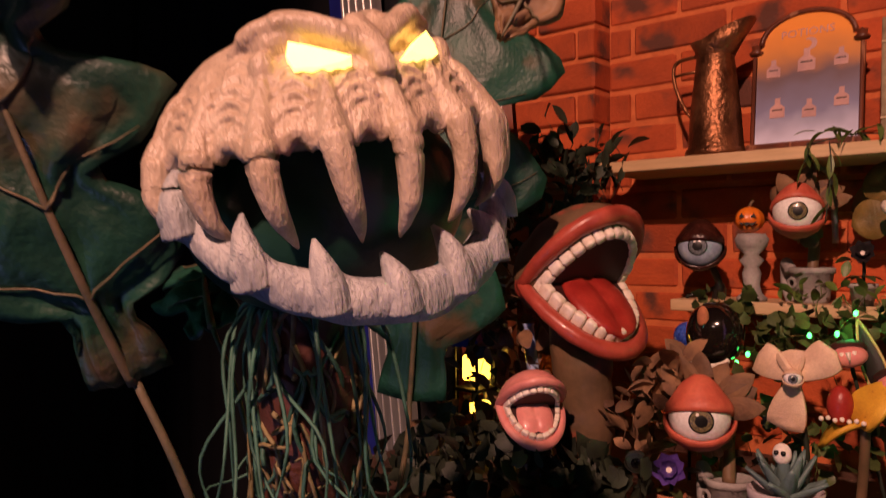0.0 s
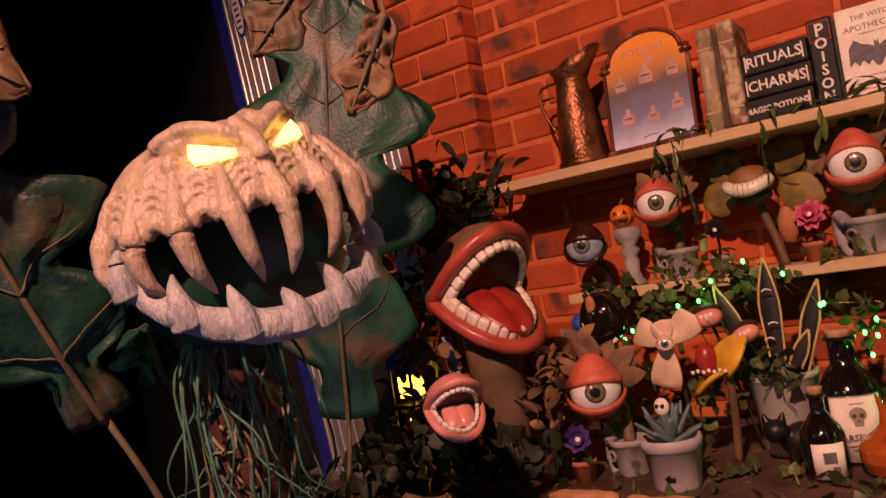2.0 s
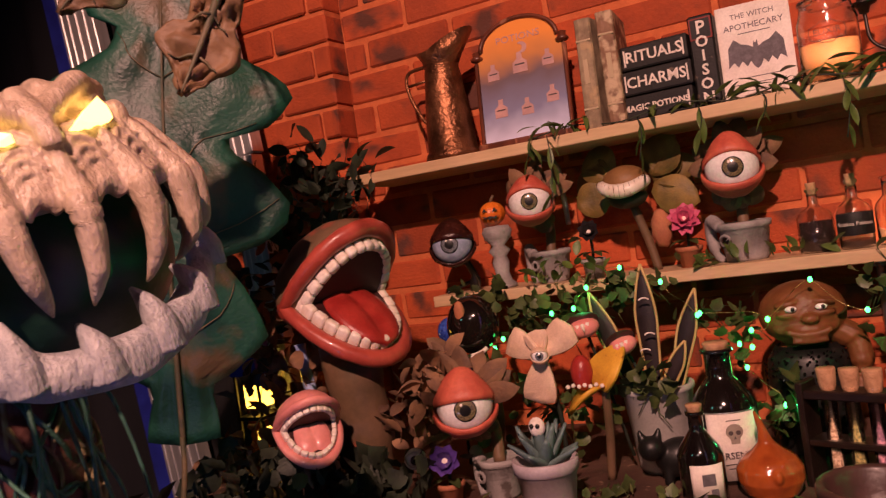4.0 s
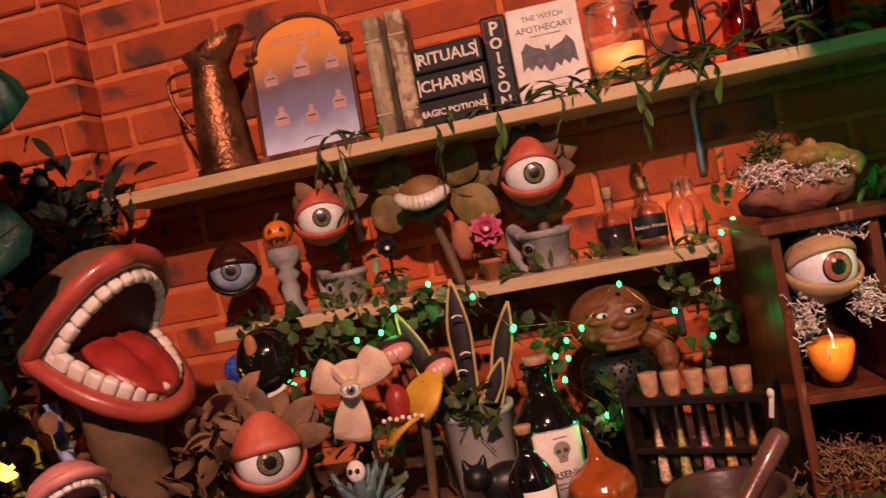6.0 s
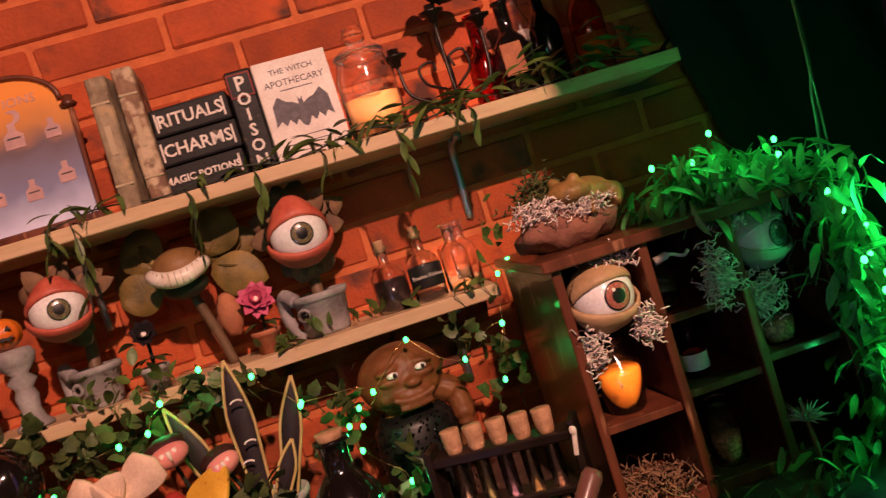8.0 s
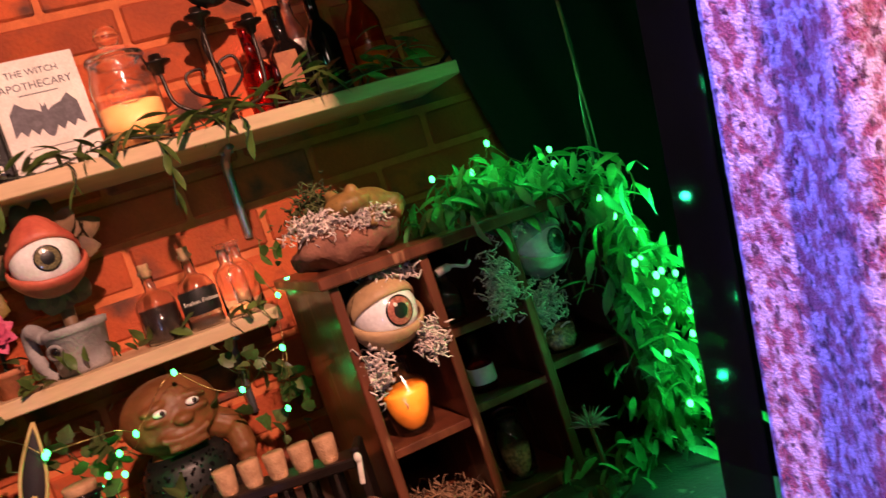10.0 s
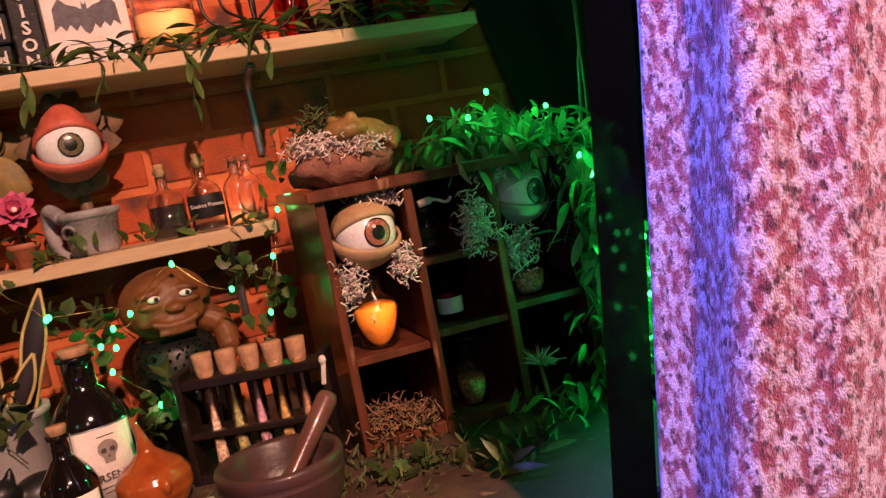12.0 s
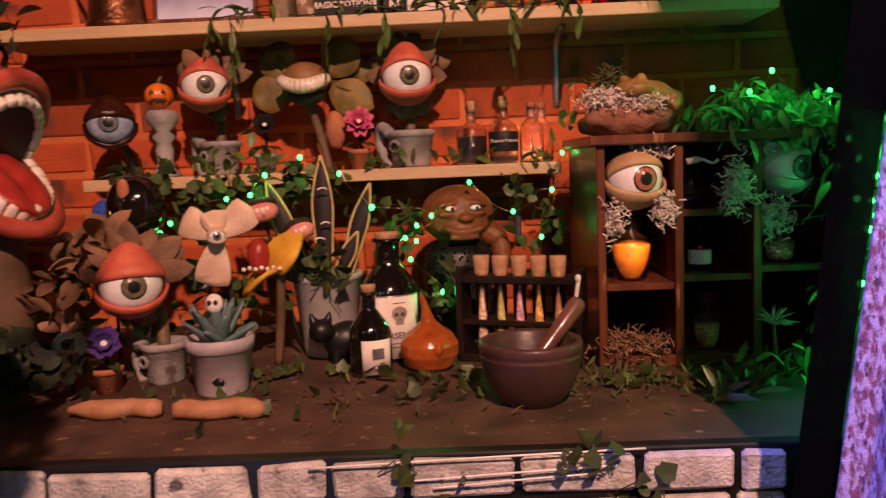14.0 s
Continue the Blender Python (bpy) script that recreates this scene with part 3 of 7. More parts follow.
for y, w in ((0.110, 0.05), (0.036, 0.06), (0.026, 0.08), (0.014, 0.04)):
    part("print_line", slab([(-w / 2, 0), (w / 2, 0), (w / 2, 0.0012), (-w / 2, 0.0012)], 0.0005), GREY_INK, bat, "", flat @ pose(0, y, 0.0121), smooth=False)

AMBER_WAX = material("amber_wax", (0.72, 0.36, 0.12), (0.62, 0.28, 0.09), 0.5, scale=20, bump=0.2)
jar = thing("candle_jar", pose(-0.098, -0.105, S1) @ Matrix.Diagonal((1.12, 1.12, 1.02, 1)), "glass jar of amber wax with a glass lid", "jar")
part("glass", lathe([(0, 0.002), (0.036, 0.0), (0.041, 0.006), (0.041, 0.10), (0.036, 0.118), (0.034, 0.128), (0.036, 0.130), (0.0335, 0.131), (0.031, 0.126), (0.034, 0.115), (0.0385, 0.098), (0.0385, 0.008), (0, 0.006)], 32), GLASS, jar)
part("wax", lathe([(0, 0.007), (0.037, 0.008), (0.0378, 0.066), (0.034, 0.064), (0, 0.062)], 28), AMBER_WAX, jar, "amber wax filling the lower half")
part("lid", lathe([(0.030, 0.126), (0.037, 0.132), (0.036, 0.137), (0.024, 0.145), (0.012, 0.150), (0.016, 0.165), (0.013, 0.176), (0, 0.179)], 28), GLASS, jar)
part("label_frame", tube([(0.0415 * math.sin(a), -0.0415 * math.cos(a), 0.079 + z) for a, z in ((-0.55, -0.010), (-0.62, 0), (-0.55, 0.010), (-0.3, 0.012), (-0.2, 0.016), (0.2, 0.016), (0.3, 0.012), (0.55, 0.010), (0.62, 0), (0.55, -0.010), (0.3, -0.012), (0.2, -0.016), (-0.2, -0.016), (-0.3, -0.012))], 0.0007, 4, closed=True), INK, jar)
part("lettering", words("ELIXIR", 0.013), INK, jar, "dark printed word", pose(0, -0.0418, 0.079, 90), smooth=False)

cand = thing("candelabra", pose(0.035, -0.085, S1), "dark iron candle holder with curling arms", "candle holder")
part("foot", lathe([(0, 0.0), (0.034, 0.0), (0.036, 0.004), (0.012, 0.009), (0.007, 0.03), (0, 0.03)], 20), IRON, cand)
part("stem", tube(curve([(0, 0, 0.02), (0.004, 0, 0.08), (-0.003, 0, 0.13), (0.006, 0, 0.165)], 6), 0.0042, 8), IRON, cand)
for x, z, sx in ((-0.078, 0.105, -1), (0.000, 0.158, 0), (0.070, 0.132, 1)):
    part("arm", tube(curve([(0, 0, 0.045), (sx * 0.03 + 0.006, -0.01, 0.03), (x * 0.9, -0.012, 0.055), (x, -0.004, z)], 8), 0.003, 8), IRON, cand)
    part("cup", lathe([(0, z - 0.002), (0.007, z), (0.010, z + 0.010), (0.020, z + 0.014), (0.021, z + 0.017), (0.010, z + 0.017), (0.009, z + 0.028), (0.006, z + 0.028), (0, z + 0.014)], 16, m=pose(x, -0.004, 0)), IRON, cand)
part("scroll", tube(curve([(0.01, 0, 0.05), (0.035, -0.006, 0.075), (0.03, -0.006, 0.105), (0.008, -0.004, 0.10), (0.012, -0.004, 0.082)], 8), 0.0024, 6), IRON, cand)
part("scroll", tube(curve([(-0.01, 0, 0.05), (-0.04, -0.006, 0.066), (-0.045, -0.006, 0.092), (-0.022, -0.004, 0.098), (-0.02, -0.004, 0.082)], 8), 0.0024, 6), IRON, cand)

FEATHER = material("black_feather", (0.014, 0.013, 0.015), (0.006, 0.006, 0.007), 0.45, scale=60, bump=0.5)
bm = ball(0.03, (0, 0, 0.035), (0.85, 1.6, 0.95), 18, 12)
ball(0.018, (0, -0.045, 0.062), (1, 1.1, 1), 14, 10, bm=bm)
tube([(0, -0.058, 0.062), (0, -0.070, 0.060), (0, -0.080, 0.055)], [0.007, 0.005, 0.001], 8, bm=bm)
tube([(0, 0.03, 0.03), (0, 0.06, 0.018), (0, 0.085, 0.006)], [0.014, 0.013, 0.008], 8, bm=bm, flat=0.4)
for s in (-1, 1):
    tube([(s * 0.01, -0.004, 0.014), (s * 0.011, -0.006, 0.0)], 0.002, 6, bm=bm)
fused(single("raven_figure", bm, FEATHER, pose(0.060, -0.092, S1 + 0.176, 0, 0, -60) @ Matrix.Scale(0.85, 4), "black raven figure perched on the candle holder", "figure"), 0.003, 2)

DARK_LIQUID = material("dark_liquid", (0.012, 0.006, 0.005), (0.008, 0.004, 0.004), 0.15, bump=0)
AMBER_GLASS = clear_material("amber_glass", (0.75, 0.28, 0.06))
RED_GLASS = clear_material("red_glass", (0.55, 0.06, 0.05))


def bottle(name, m, r, h, neck, nh, glass, label, fill=None, fill_mat=None, cork=False, group="", shoulder=0.75, squash=(1, 1)):
    b = thing(name, m, label, "bottle", group)
    t = 0.0022
    out = [(0, 0), (r * 0.92, 0), (r, r * 0.12), (r, h * shoulder), (r * 0.86, h * (shoulder + 0.10)), (neck * 1.25, h * 0.97), (neck, h), (neck, h + nh - 0.006), (neck * 1.25, h + nh - 0.005), (neck * 1.25, h + nh)]
    inn = [(max(x - t, 0), max(z, t)) if k < 8 else (neck - t, z) for k, (x, z) in enumerate(out)]
    solid = glass is BLACK_GLASS
    prof = out + ([(neck * 0.8, h + nh), (0, h + nh - 0.001)] if solid else [(neck - t, h + nh)] + inn[7:0:-1] + [(0, t)])
    part("glass", lathe(prof, 28, squash=squash), glass, b)
    if fill:
        top = h * fill
        part("liquid", lathe([(0, t + 0.0004), (r - t - 0.0006, t + 0.001), (r - t - 0.0006, min(top, h * shoulder)), (0, min(top, h * shoulder))], 24, squash=squash), fill_mat, b)
    if cork:
        part("cork", lathe([(0, h + nh - 0.008), (neck * 0.78, h + nh - 0.008), (neck * 0.95, h + nh + 0.008), (neck * 0.9, h + nh + 0.010), (0, h + nh + 0.010)], 16), CORK, b, "pale cork")
    return b


bottle("bottle", pose(0.150, -0.07, S1), 0.030, 0.115, 0.012, 0.05, BLACK_GLASS, "dark bottle with an orange patch for light through its glass", squash=(1, 1))
# flat orange patch stands for light showing through amber glass
single("bottle_label", box(0.034, 0.001, 0.052, (0, 0, 0), 0.0004), TERRACOTTA, pose(0.140, -0.102, S1 + 0.065, 0, 0, -4), "orange patch for light showing through the dark bottle's glass", "label", smooth=False)
bottle("bottle", pose(0.205, -0.09, S1), 0.026, 0.13, 0.010, 0.05, BLACK_GLASS, "tall black bottle with a bright rim", squash=(1, 1))
bottle("bottle", pose(0.278, -0.085, S1), 0.029, 0.14, 0.012, 0.05, AMBER_GLASS, "tall amber glass bottle", 0.5, AMBER_WAX)
bottle("bottle", pose(0.100, -0.055, S1), 0.026, 0.10, 0.010, 0.06, RED_GLASS, "red glass bottle behind the candle holder")
bottle("bottle", pose(0.178, -0.045, S1), 0.022, 0.15, 0.010, 0.05, GLASS, "clear frosted bottle with pale contents", 0.9, MOSS)
clip = thing("cable_clip", pose(0.366, -0.118, S1, 0, 0, 0), "black clamp on the shelf's end", "clamp")
part("jaw", box(0.030, 0.010, 0.010, (0, 0, 0.006), 0.002), BLACK_GLOSS, clip, smooth=False)
part("lever", tube([(0.008, 0, 0.010), (0.026, 0, 0.024)], 0.0035, 8), BLACK_GLOSS, clip)

# ---------------------------------------------------------------- eye plants on the lower shelf
LID_RED = material("eyelid_red", (0.56, 0.13, 0.075), (0.42, 0.075, 0.05), 0.5, scale=30, grain=200, bump=0.35)
LID_DARK = material("eyelid_brown", (0.045, 0.012, 0.008), (0.02, 0.006, 0.005), 0.25, scale=30, bump=0.3)
LID_TAN = material("eyelid_tan", (0.50, 0.32, 0.16), (0.36, 0.22, 0.11), 0.55, scale=24, grain=160, bump=0.35)
LID_GREY = material("eyelid_grey", (0.46, 0.43, 0.38), (0.30, 0.28, 0.24), 0.6, scale=24, grain=160, bump=0.35)


def eyeball(parent, r, iris_mat, lid_mat, at=(0, 0, 0), upper=30, lower=-35, iris=0.38, tip=0.5, turn=0.0):
    """An eye that looks along -y, with two lids; tip draws the upper lid to a point."""
    eye = part("eyeball", ball(r, (0, 0, 0), u=28, v=20), EYE_WHITE, parent, "glossy white eyeball", pose(*at, 0, 0, turn))
    def cap(k, lo, hi, n=8):
        return [(r * k * math.sin(t), r * k * math.cos(t)) for t in np.linspace(lo, hi, n)]

    half = math.asin(iris)
    part("iris", lathe(cap(1.012, 0, half) + [(r * iris, r * 0.9)], 28, m=pose(0, 0, 0, 90)), iris_mat, eye)
    part("iris_ring", lathe(cap(1.016, half * 0.90, half * 1.02, 3), 28, m=pose(0, 0, 0, 90)), BLACK, eye)
    part("pupil", lathe(cap(1.020, 0, half * 0.50, 5), 20, m=pose(0, 0, 0, 90)), BLACK, eye)
    part("glint", lathe(cap(1.026, 0, half * 0.13, 3), 10, m=pose(0, 0, 0, 78, 0, -7)), WHITE_INK, eye)
    for nm, edge, up in (("upper_lid", upper, 1), ("lower_lid", lower, -1)):
        bm = bmesh.new()
        nu, nv = 28, 10
        grid = []
        for i in range(nu + 1):
            u = i / nu
            az = math.pi * u          # 0 right, pi left, front at pi/2
            bend = math.sin(az) ** 0.8
            lo = radians(edge) * bend if up > 0 else radians(edge) * bend
            row = []
            for j in range(nv + 1):
                t = j / nv
                el = lo + (radians(90) * up - lo) * t
                rr = r * (1.07 + 0.05 * math.sin(min(t * 9, math.pi)))
                p = Vector((math.cos(az) * math.cos(el), -math.sin(az) * math.cos(el), math.sin(el))) * rr
                if up > 0 and p.z > 0:
                    p.z += tip * r * max(0, (p.z / rr - 0.45) / 0.55) ** 2
                p += p.normalized() * r * 0.03 * noise.noise(p * 90)
                row.append(bm.verts.new(p))
            grid.append(row)
        for a, b in zip(grid, grid[1:]):
            for k in range(nv):
                bm.faces.new((a[k], a[k + 1], b[k + 1], b[k]))
        lid = part(nm, bm, lid_mat, eye)
        so = lid.modifiers.new("thick", "SOLIDIFY")
        so.thickness, so.offset = r * 0.09, -1
    back = lathe([(r * 1.08 * math.sin(a), -r * 1.08 * math.cos(a)) for a in np.linspace(1.5, 3.14, 9)], 24, m=pose(0, 0, 0, -90))
    part("back", back, lid_mat, eye)
    return eye


def petals(parent, n, length, width, mat, at, name="leaf", lo=20, hi=160, out=0.35, jitter=12, seed=1):
    """Stiff leaves standing in a fan behind a head that looks along -y."""
    r = random.Random(seed)
    for k in range(n):
        a = lo + (hi - lo) * (k + 0.5) / n + r.uniform(-jitter, jitter)
        bm = leaf(bmesh.new(), Matrix(), length * r.uniform(0.8, 1.15), width * r.uniform(0.85, 1.1), curl=r.uniform(-0.3, 0.5), fold=0.35, n=7)
        ob = part(name, bm, mat, parent, "", Matrix.Translation(at) @ pose(0, 0, 0, 0, -(a - 90), 0) @ pose(0, 0, 0, 90 - 22 * out * r.uniform(0.4, 1.6), 0, 0) @ Matrix.Translation((0, length * 0.25, 0)))
        so = ob.modifiers.new("thick", "SOLIDIFY")
        so.thickness = 0.0012


def mug_pot(parent, r, h, at=(0, 0, 0), turn=-35):
    pot = part("pot", lathe([(0, 0), (r * 0.78, 0), (r * 0.82, h * 0.08), (r * 0.97, h * 0.82), (r * 1.06, h * 0.84), (r * 1.08, h * 0.98), (r * 0.98, h), (r * 0.9, h * 0.9), (0, h * 0.86)], 26), GREY_POT, parent, "cracked grey plaster pot", pose(*at, 0, 0, turn))
    for q in pot.data.vertices:
        q.co += Vector((noise.noise(q.co * 70), noise.noise(q.co * 70 + Vector((9, 0, 0))), 0)) * 0.0022
    part("handle", tube(curve([(-r * 0.55, -r * 0.75, h * 0.92), (-r * 1.15, -r * 0.6, h * 1.1), (-r * 1.5, -r * 0.35, h * 0.75), (-r * 1.2, -r * 0.5, h * 0.3), (-r * 0.75, -r * 0.62, h * 0.02)], 8), [0.011] * 8 + [0.010] * 16 + [0.008] * 9, 10), GREY_POT, pot, "curled grey handle")
    ring = part("pot_eye", ball(r * 0.2, (0, 0, 0)), BLACK_GLASS, pot, "black bead eye", pose(r * 0.12 - r * 0.3, -r * 0.86, h * 0.56))
    part("eye_rim", tube([(r * 0.27 * math.cos(a), 0, r * 0.22 * math.sin(a)) for a in np.linspace(0, 2 * math.pi, 17)[:-1]], 0.003, 6, closed=True), GREY_POT, ring, "", pose(0, -0.004, 0))
    return pot


def eye_plant(m, r, label, pot_r, pot_h, eye_at, turn, upper=28, lower=-32, tip=0.6, leaves=DRY_LEAF, seed=1):
    p = thing("eye_plant", m, label, "prop plant", "eye plants")
    mug_pot(p, pot_r, pot_h)
    part("stem", tube(curve([(0, 0, pot_h * 0.8), (eye_at[0] * 0.4, 0.012, (pot_h + eye_at[2]) * 0.5), (eye_at[0], eye_at[1] + r * 0.8, eye_at[2])], 6), 0.010, 8), SKIN, p)
    petals(p, 9, r * 1.5, r * 0.8, leaves, (eye_at[0], eye_at[1] + r * 0.5, eye_at[2] + r * 0.15), lo=-10, hi=190, seed=seed)
    petals(p, 4, r * 1.1, r * 0.8, leaves, (eye_at[0], eye_at[1] + r * 0.3, eye_at[2] - r * 0.6), lo=200, hi=340, out=1.4, seed=seed + 3)
    eyeball(p, r, IRIS, LID_RED, eye_at, upper, lower, tip=tip, turn=turn)
    return p


eye_plant(pose(-0.622, -0.090, S2), 0.0395, "red-lidded eyeball plant in a cracked grey pot with leaves", 0.036, 0.062, (0.0, -0.072, 0.157), 20, upper=34, lower=-36, tip=0.2, seed=2)
eye_plant(pose(-0.268, -0.085, S2), 0.0440, "large red-lidded eyeball plant in a cracked grey pot", 0.042, 0.068, (0.0, -0.045, 0.160), 10, upper=34, lower=-34, tip=0.35, seed=4)

# small pumpkin lantern on a turned column
PUMPKIN = material("pumpkin_orange", (0.75, 0.20, 0.02), (0.62, 0.13, 0.015), 0.35, scale=24, bump=0.2, coat=0.3)
col = thing("turned_column", pose(-0.722, -0.105, S2), "small turned pale column", "column")
part("shaft", lathe([(0, 0), (0.026, 0), (0.027, 0.006), (0.018, 0.014), (0.014, 0.03), (0.017, 0.05), (0.013, 0.062), (0.022, 0.074), (0.012, 0.084), (0.026, 0.098), (0.030, 0.112), (0.024, 0.122), (0, 0.124)], 20), GREY_POT, col)
pk = thing("pumpkin", pose(-0.722, -0.115, S2 + 0.1235, 0, 0, 15), "tiny orange carved pumpkin with a black grin", "pumpkin")
bm = ball(0.026, (0, 0, 0.024), (1, 1, 0.9), 40, 16)
for q in bm.verts:
    a = math.atan2(q.co.y, q.co.x)
    k = 1 - 0.07 * abs(math.sin(a * 5)) ** 0.5
    q.co.x, q.co.y = q.co.x * k, q.co.y * k
part("shell", bm, PUMPKIN, pk)
part("stalk", tube([(0, 0, 0.046), (0.003, 0, 0.054), (0.007, 0.001, 0.059)], [0.004, 0.003, 0.003], 8), SKIN, pk)
for s in (-1, 1):
    part("carved_eye", slab([(-0.005, 0), (0.005, 0), (0, 0.007)], 0.002), BLACK, pk, "", pose(s * 0.010, -0.0245, 0.028, 90), smooth=False)
part("carved_mouth", slab([(-0.016, 0.004), (-0.010, -0.002), (-0.006, 0.001), (-0.002, -0.004), (0.003, -0.001), (0.008, -0.004), (0.016, 0.004), (0.008, 0.0015), (0, 0.003), (-0.008, 0.0015)], 0.003), BLACK, pk, "", pose(0, -0.0245, 0.016, 90), smooth=False)

beye = thing("eye_plant", pose(-0.800, -0.085, S2), "black-lidded eye plant with a grey-blue eye on a black stem", "prop plant", "eye plants")
part("stem", tube(curve([(0.004, 0, 0), (0.012, -0.01, 0.03), (0.004, -0.03, 0.07)], 6), [0.011] * 6 + [0.007] * 7, 8), BLACK, beye)
part("root", tube(curve([(0.0, 0, 0.02), (-0.035, -0.01, 0.008), (-0.05, -0.02, 0.003)], 5), 0.004, 6), BLACK, beye)
BLUE_EYE = material("blue_grey_eye", (0.42, 0.50, 0.66), (0.28, 0.34, 0.48), 0.2, scale=60, bump=0.05, coat=0.6)
e1 = eyeball(beye, 0.040, GREY_IRIS, LID_DARK, (0, -0.065, 0.100), 14, -60, iris=0.42, tip=0.2, turn=18)
e1.data.materials.clear()
e1.data.materials.append(BLUE_EYE)
petals(beye, 6, 0.028, 0.012, BLACK, (0, -0.05, 0.10), lo=-20, hi=200, seed=8)


def flower(m, label, petal_mat, r, stem_h, pot_mat, centre=WHITE_INK, rings=3, group="potted flowers", tilt=70):
    p = thing("potted_flower", m, label, "flower", group)
    part("pot", lathe([(0, 0), (0.016, 0), (0.020, 0.028), (0.023, 0.029), (0.0235, 0.036), (0.020, 0.037), (0.018, 0.031), (0, 0.031)], 20), pot_mat, p)
    part("stem", tube(curve([(0, 0, 0.03), (0.002, -0.004, stem_h * 0.7), (0, -0.012, stem_h)], 5), 0.0028, 6), DARK_LEAF, p)
    head = part("centre", ball(r * 0.26, (0, 0, 0), (1, 1, 0.6), 14, 10), centre, p, "white button centre", pose(0, -0.020, stem_h, tilt))
    rr = random.Random(int(r * 1e5))
    for k in range(rings):
        for i in range(7 + k):
            bm = leaf(bmesh.new(), Matrix(), r * (0.62 + 0.19 * k), r * 0.62, curl=-0.35 + 0.18 * k, fold=0.5, n=5)
            part("petal", bm, petal_mat, head, "", pose(0, 0, -0.002 * k, 38 - 14 * k + rr.uniform(-6, 6), 0, 360 * i / (7 + k) + 22 * k + rr.uniform(-8, 8)))
    for i in range(4):
        part("leaf", leaf(bmesh.new(), Matrix(), 0.034, 0.018, 0.4), IVY, p, "", pose(0, 0, stem_h * 0.55, 10, 0, 90 * i + 30))
    return p


PINK_PETAL = material("pink_petal", (0.62, 0.10, 0.20), (0.40, 0.05, 0.12), 0.6, scale=40, bump=0.2)
BLACK_PETAL = material("black_petal", (0.020, 0.012, 0.014), (0.012, 0.008, 0.010), 0.6, scale=40, bump=0.2)
PURPLE_PETAL = material("purple_petal", (0.10, 0.05, 0.30), (0.06, 0.03, 0.18), 0.6, scale=40, bump=0.2)
flower(pose(-0.362, -0.100, S2, 0, 0, 8), "pink paper flower in a little terracotta pot", PINK_PETAL, 0.031, 0.086, TERRACOTTA)
flower(pose(-0.533, -0.115, S2, 0, 0, 15), "black paper flower with a white centre in a small pot", BLACK_PETAL, 0.030, 0.086, GREY_POT, rings=2)

# grinning plant with wide leaves
grin = thing("grinning_plant", pose(-0.452, -0.085, S2), "brown grinning mouth plant with white teeth and wide leaves", "prop plant")
BROWN_HEAD = material("brown_head", (0.24, 0.125, 0.045), (0.16, 0.08, 0.03), 0.5, scale=24, bump=0.3)
part("head", ball(0.040, (0, -0.035, 0.165), (1.05, 0.9, 0.78), 24, 16), BROWN_HEAD, grin)
part("smile", tube([(0.041 * math.sin(a) * 1.03, -0.036 - 0.0375 * math.cos(a), 0.150 + 0.016 * abs(math.sin(a)) ** 2.2) for a in np.linspace(-1.25, 1.25, 21)], [0.009 + 0.004 * math.cos(a) for a in np.linspace(-1.25, 1.25, 21)], 10), TEETH, grin, "broad row of white teeth")
for k in range(11):
    a = -1.1 + 2.2 * k / 10
    part("tooth_gap", tube([(0.0415 * 1.03 * math.sin(a), -0.036 - 0.0505 * math.cos(a), 0.140 + 0.016 * abs(math.sin(a)) ** 2.2), (0.0415 * 1.03 * math.sin(a), -0.036 - 0.0505 * math.cos(a), 0.160 + 0.016 * abs(math.sin(a)) ** 2.2)], 0.0006, 4), SKIN, grin)
part("chin", ball(0.034, (0, -0.033, 0.138), (1.05, 0.9, 0.6), 20, 12), DARK_LEAF, grin)
part("stem", tube(curve([(0.03, 0.0, 0.0), (0.02, 0.0, 0.05), (0.0, -0.01, 0.13)], 6), 0.008, 8), SKIN, grin)
part("bulb", ball(0.024, (0.045, 0, 0.075), (0.8, 0.6, 1.5), 16, 12, 0.003), TERRACOTTA, grin, "reddish bulb beside the stem")
OLIVE = material("olive_leaf", (0.22, 0.14, 0.035), (0.11, 0.075, 0.02), 0.55, scale=30, bump=0.4, vary=0.2)
petals(grin, 5, 0.085, 0.07, OLIVE, (-0.02, 0.0, 0.160), lo=120, hi=215, seed=11, out=0.8)
petals(grin, 5, 0.085, 0.07, OLIVE, (0.02, 0.0, 0.160), lo=-35, hi=60, seed=12, out=0.8)

# four potion bottles
b1 = bottle("potion_bottle", pose(-0.156, -0.085, S2), 0.0285, 0.078, 0.0085, 0.028, GLASS, "small corked glass bottle half full of dark liquid", 0.66, DARK_LIQUID, True, "potion bottles")
b2 = bottle("potion_bottle", pose(-0.097, -0.090, S2), 0.0265, 0.082, 0.0085, 0.030, GLASS, "small corked glass bottle with a black script label", 0.12, DARK_LIQUID, True, "potion bottles")
part("label", lathe([(0.0267, 0.022), (0.0276, 0.024), (0.0276, 0.056), (0.0267, 0.058)], 28), BOARD_BLACK, b2, "black label with white script")
part("lettering", words("Snakes Poison", 0.0088), WHITE_INK, b2, "white written words", pose(0, -0.0282, 0.041, 90), smooth=False)
bottle("potion_bottle", pose(-0.045, -0.085, S2), 0.0225, 0.080, 0.0085, 0.030, GLASS, "small clear glass bottle with a glass rim", 0.12, AMBER_WAX, False, "potion bottles")
bottle("potion_bottle", pose(0.004 - 0.026, -0.040, S2), 0.0215, 0.080, 0.0085, 0.030, GLASS, "small empty glass bottle with a glass rim", None, None, False, "potion bottles")


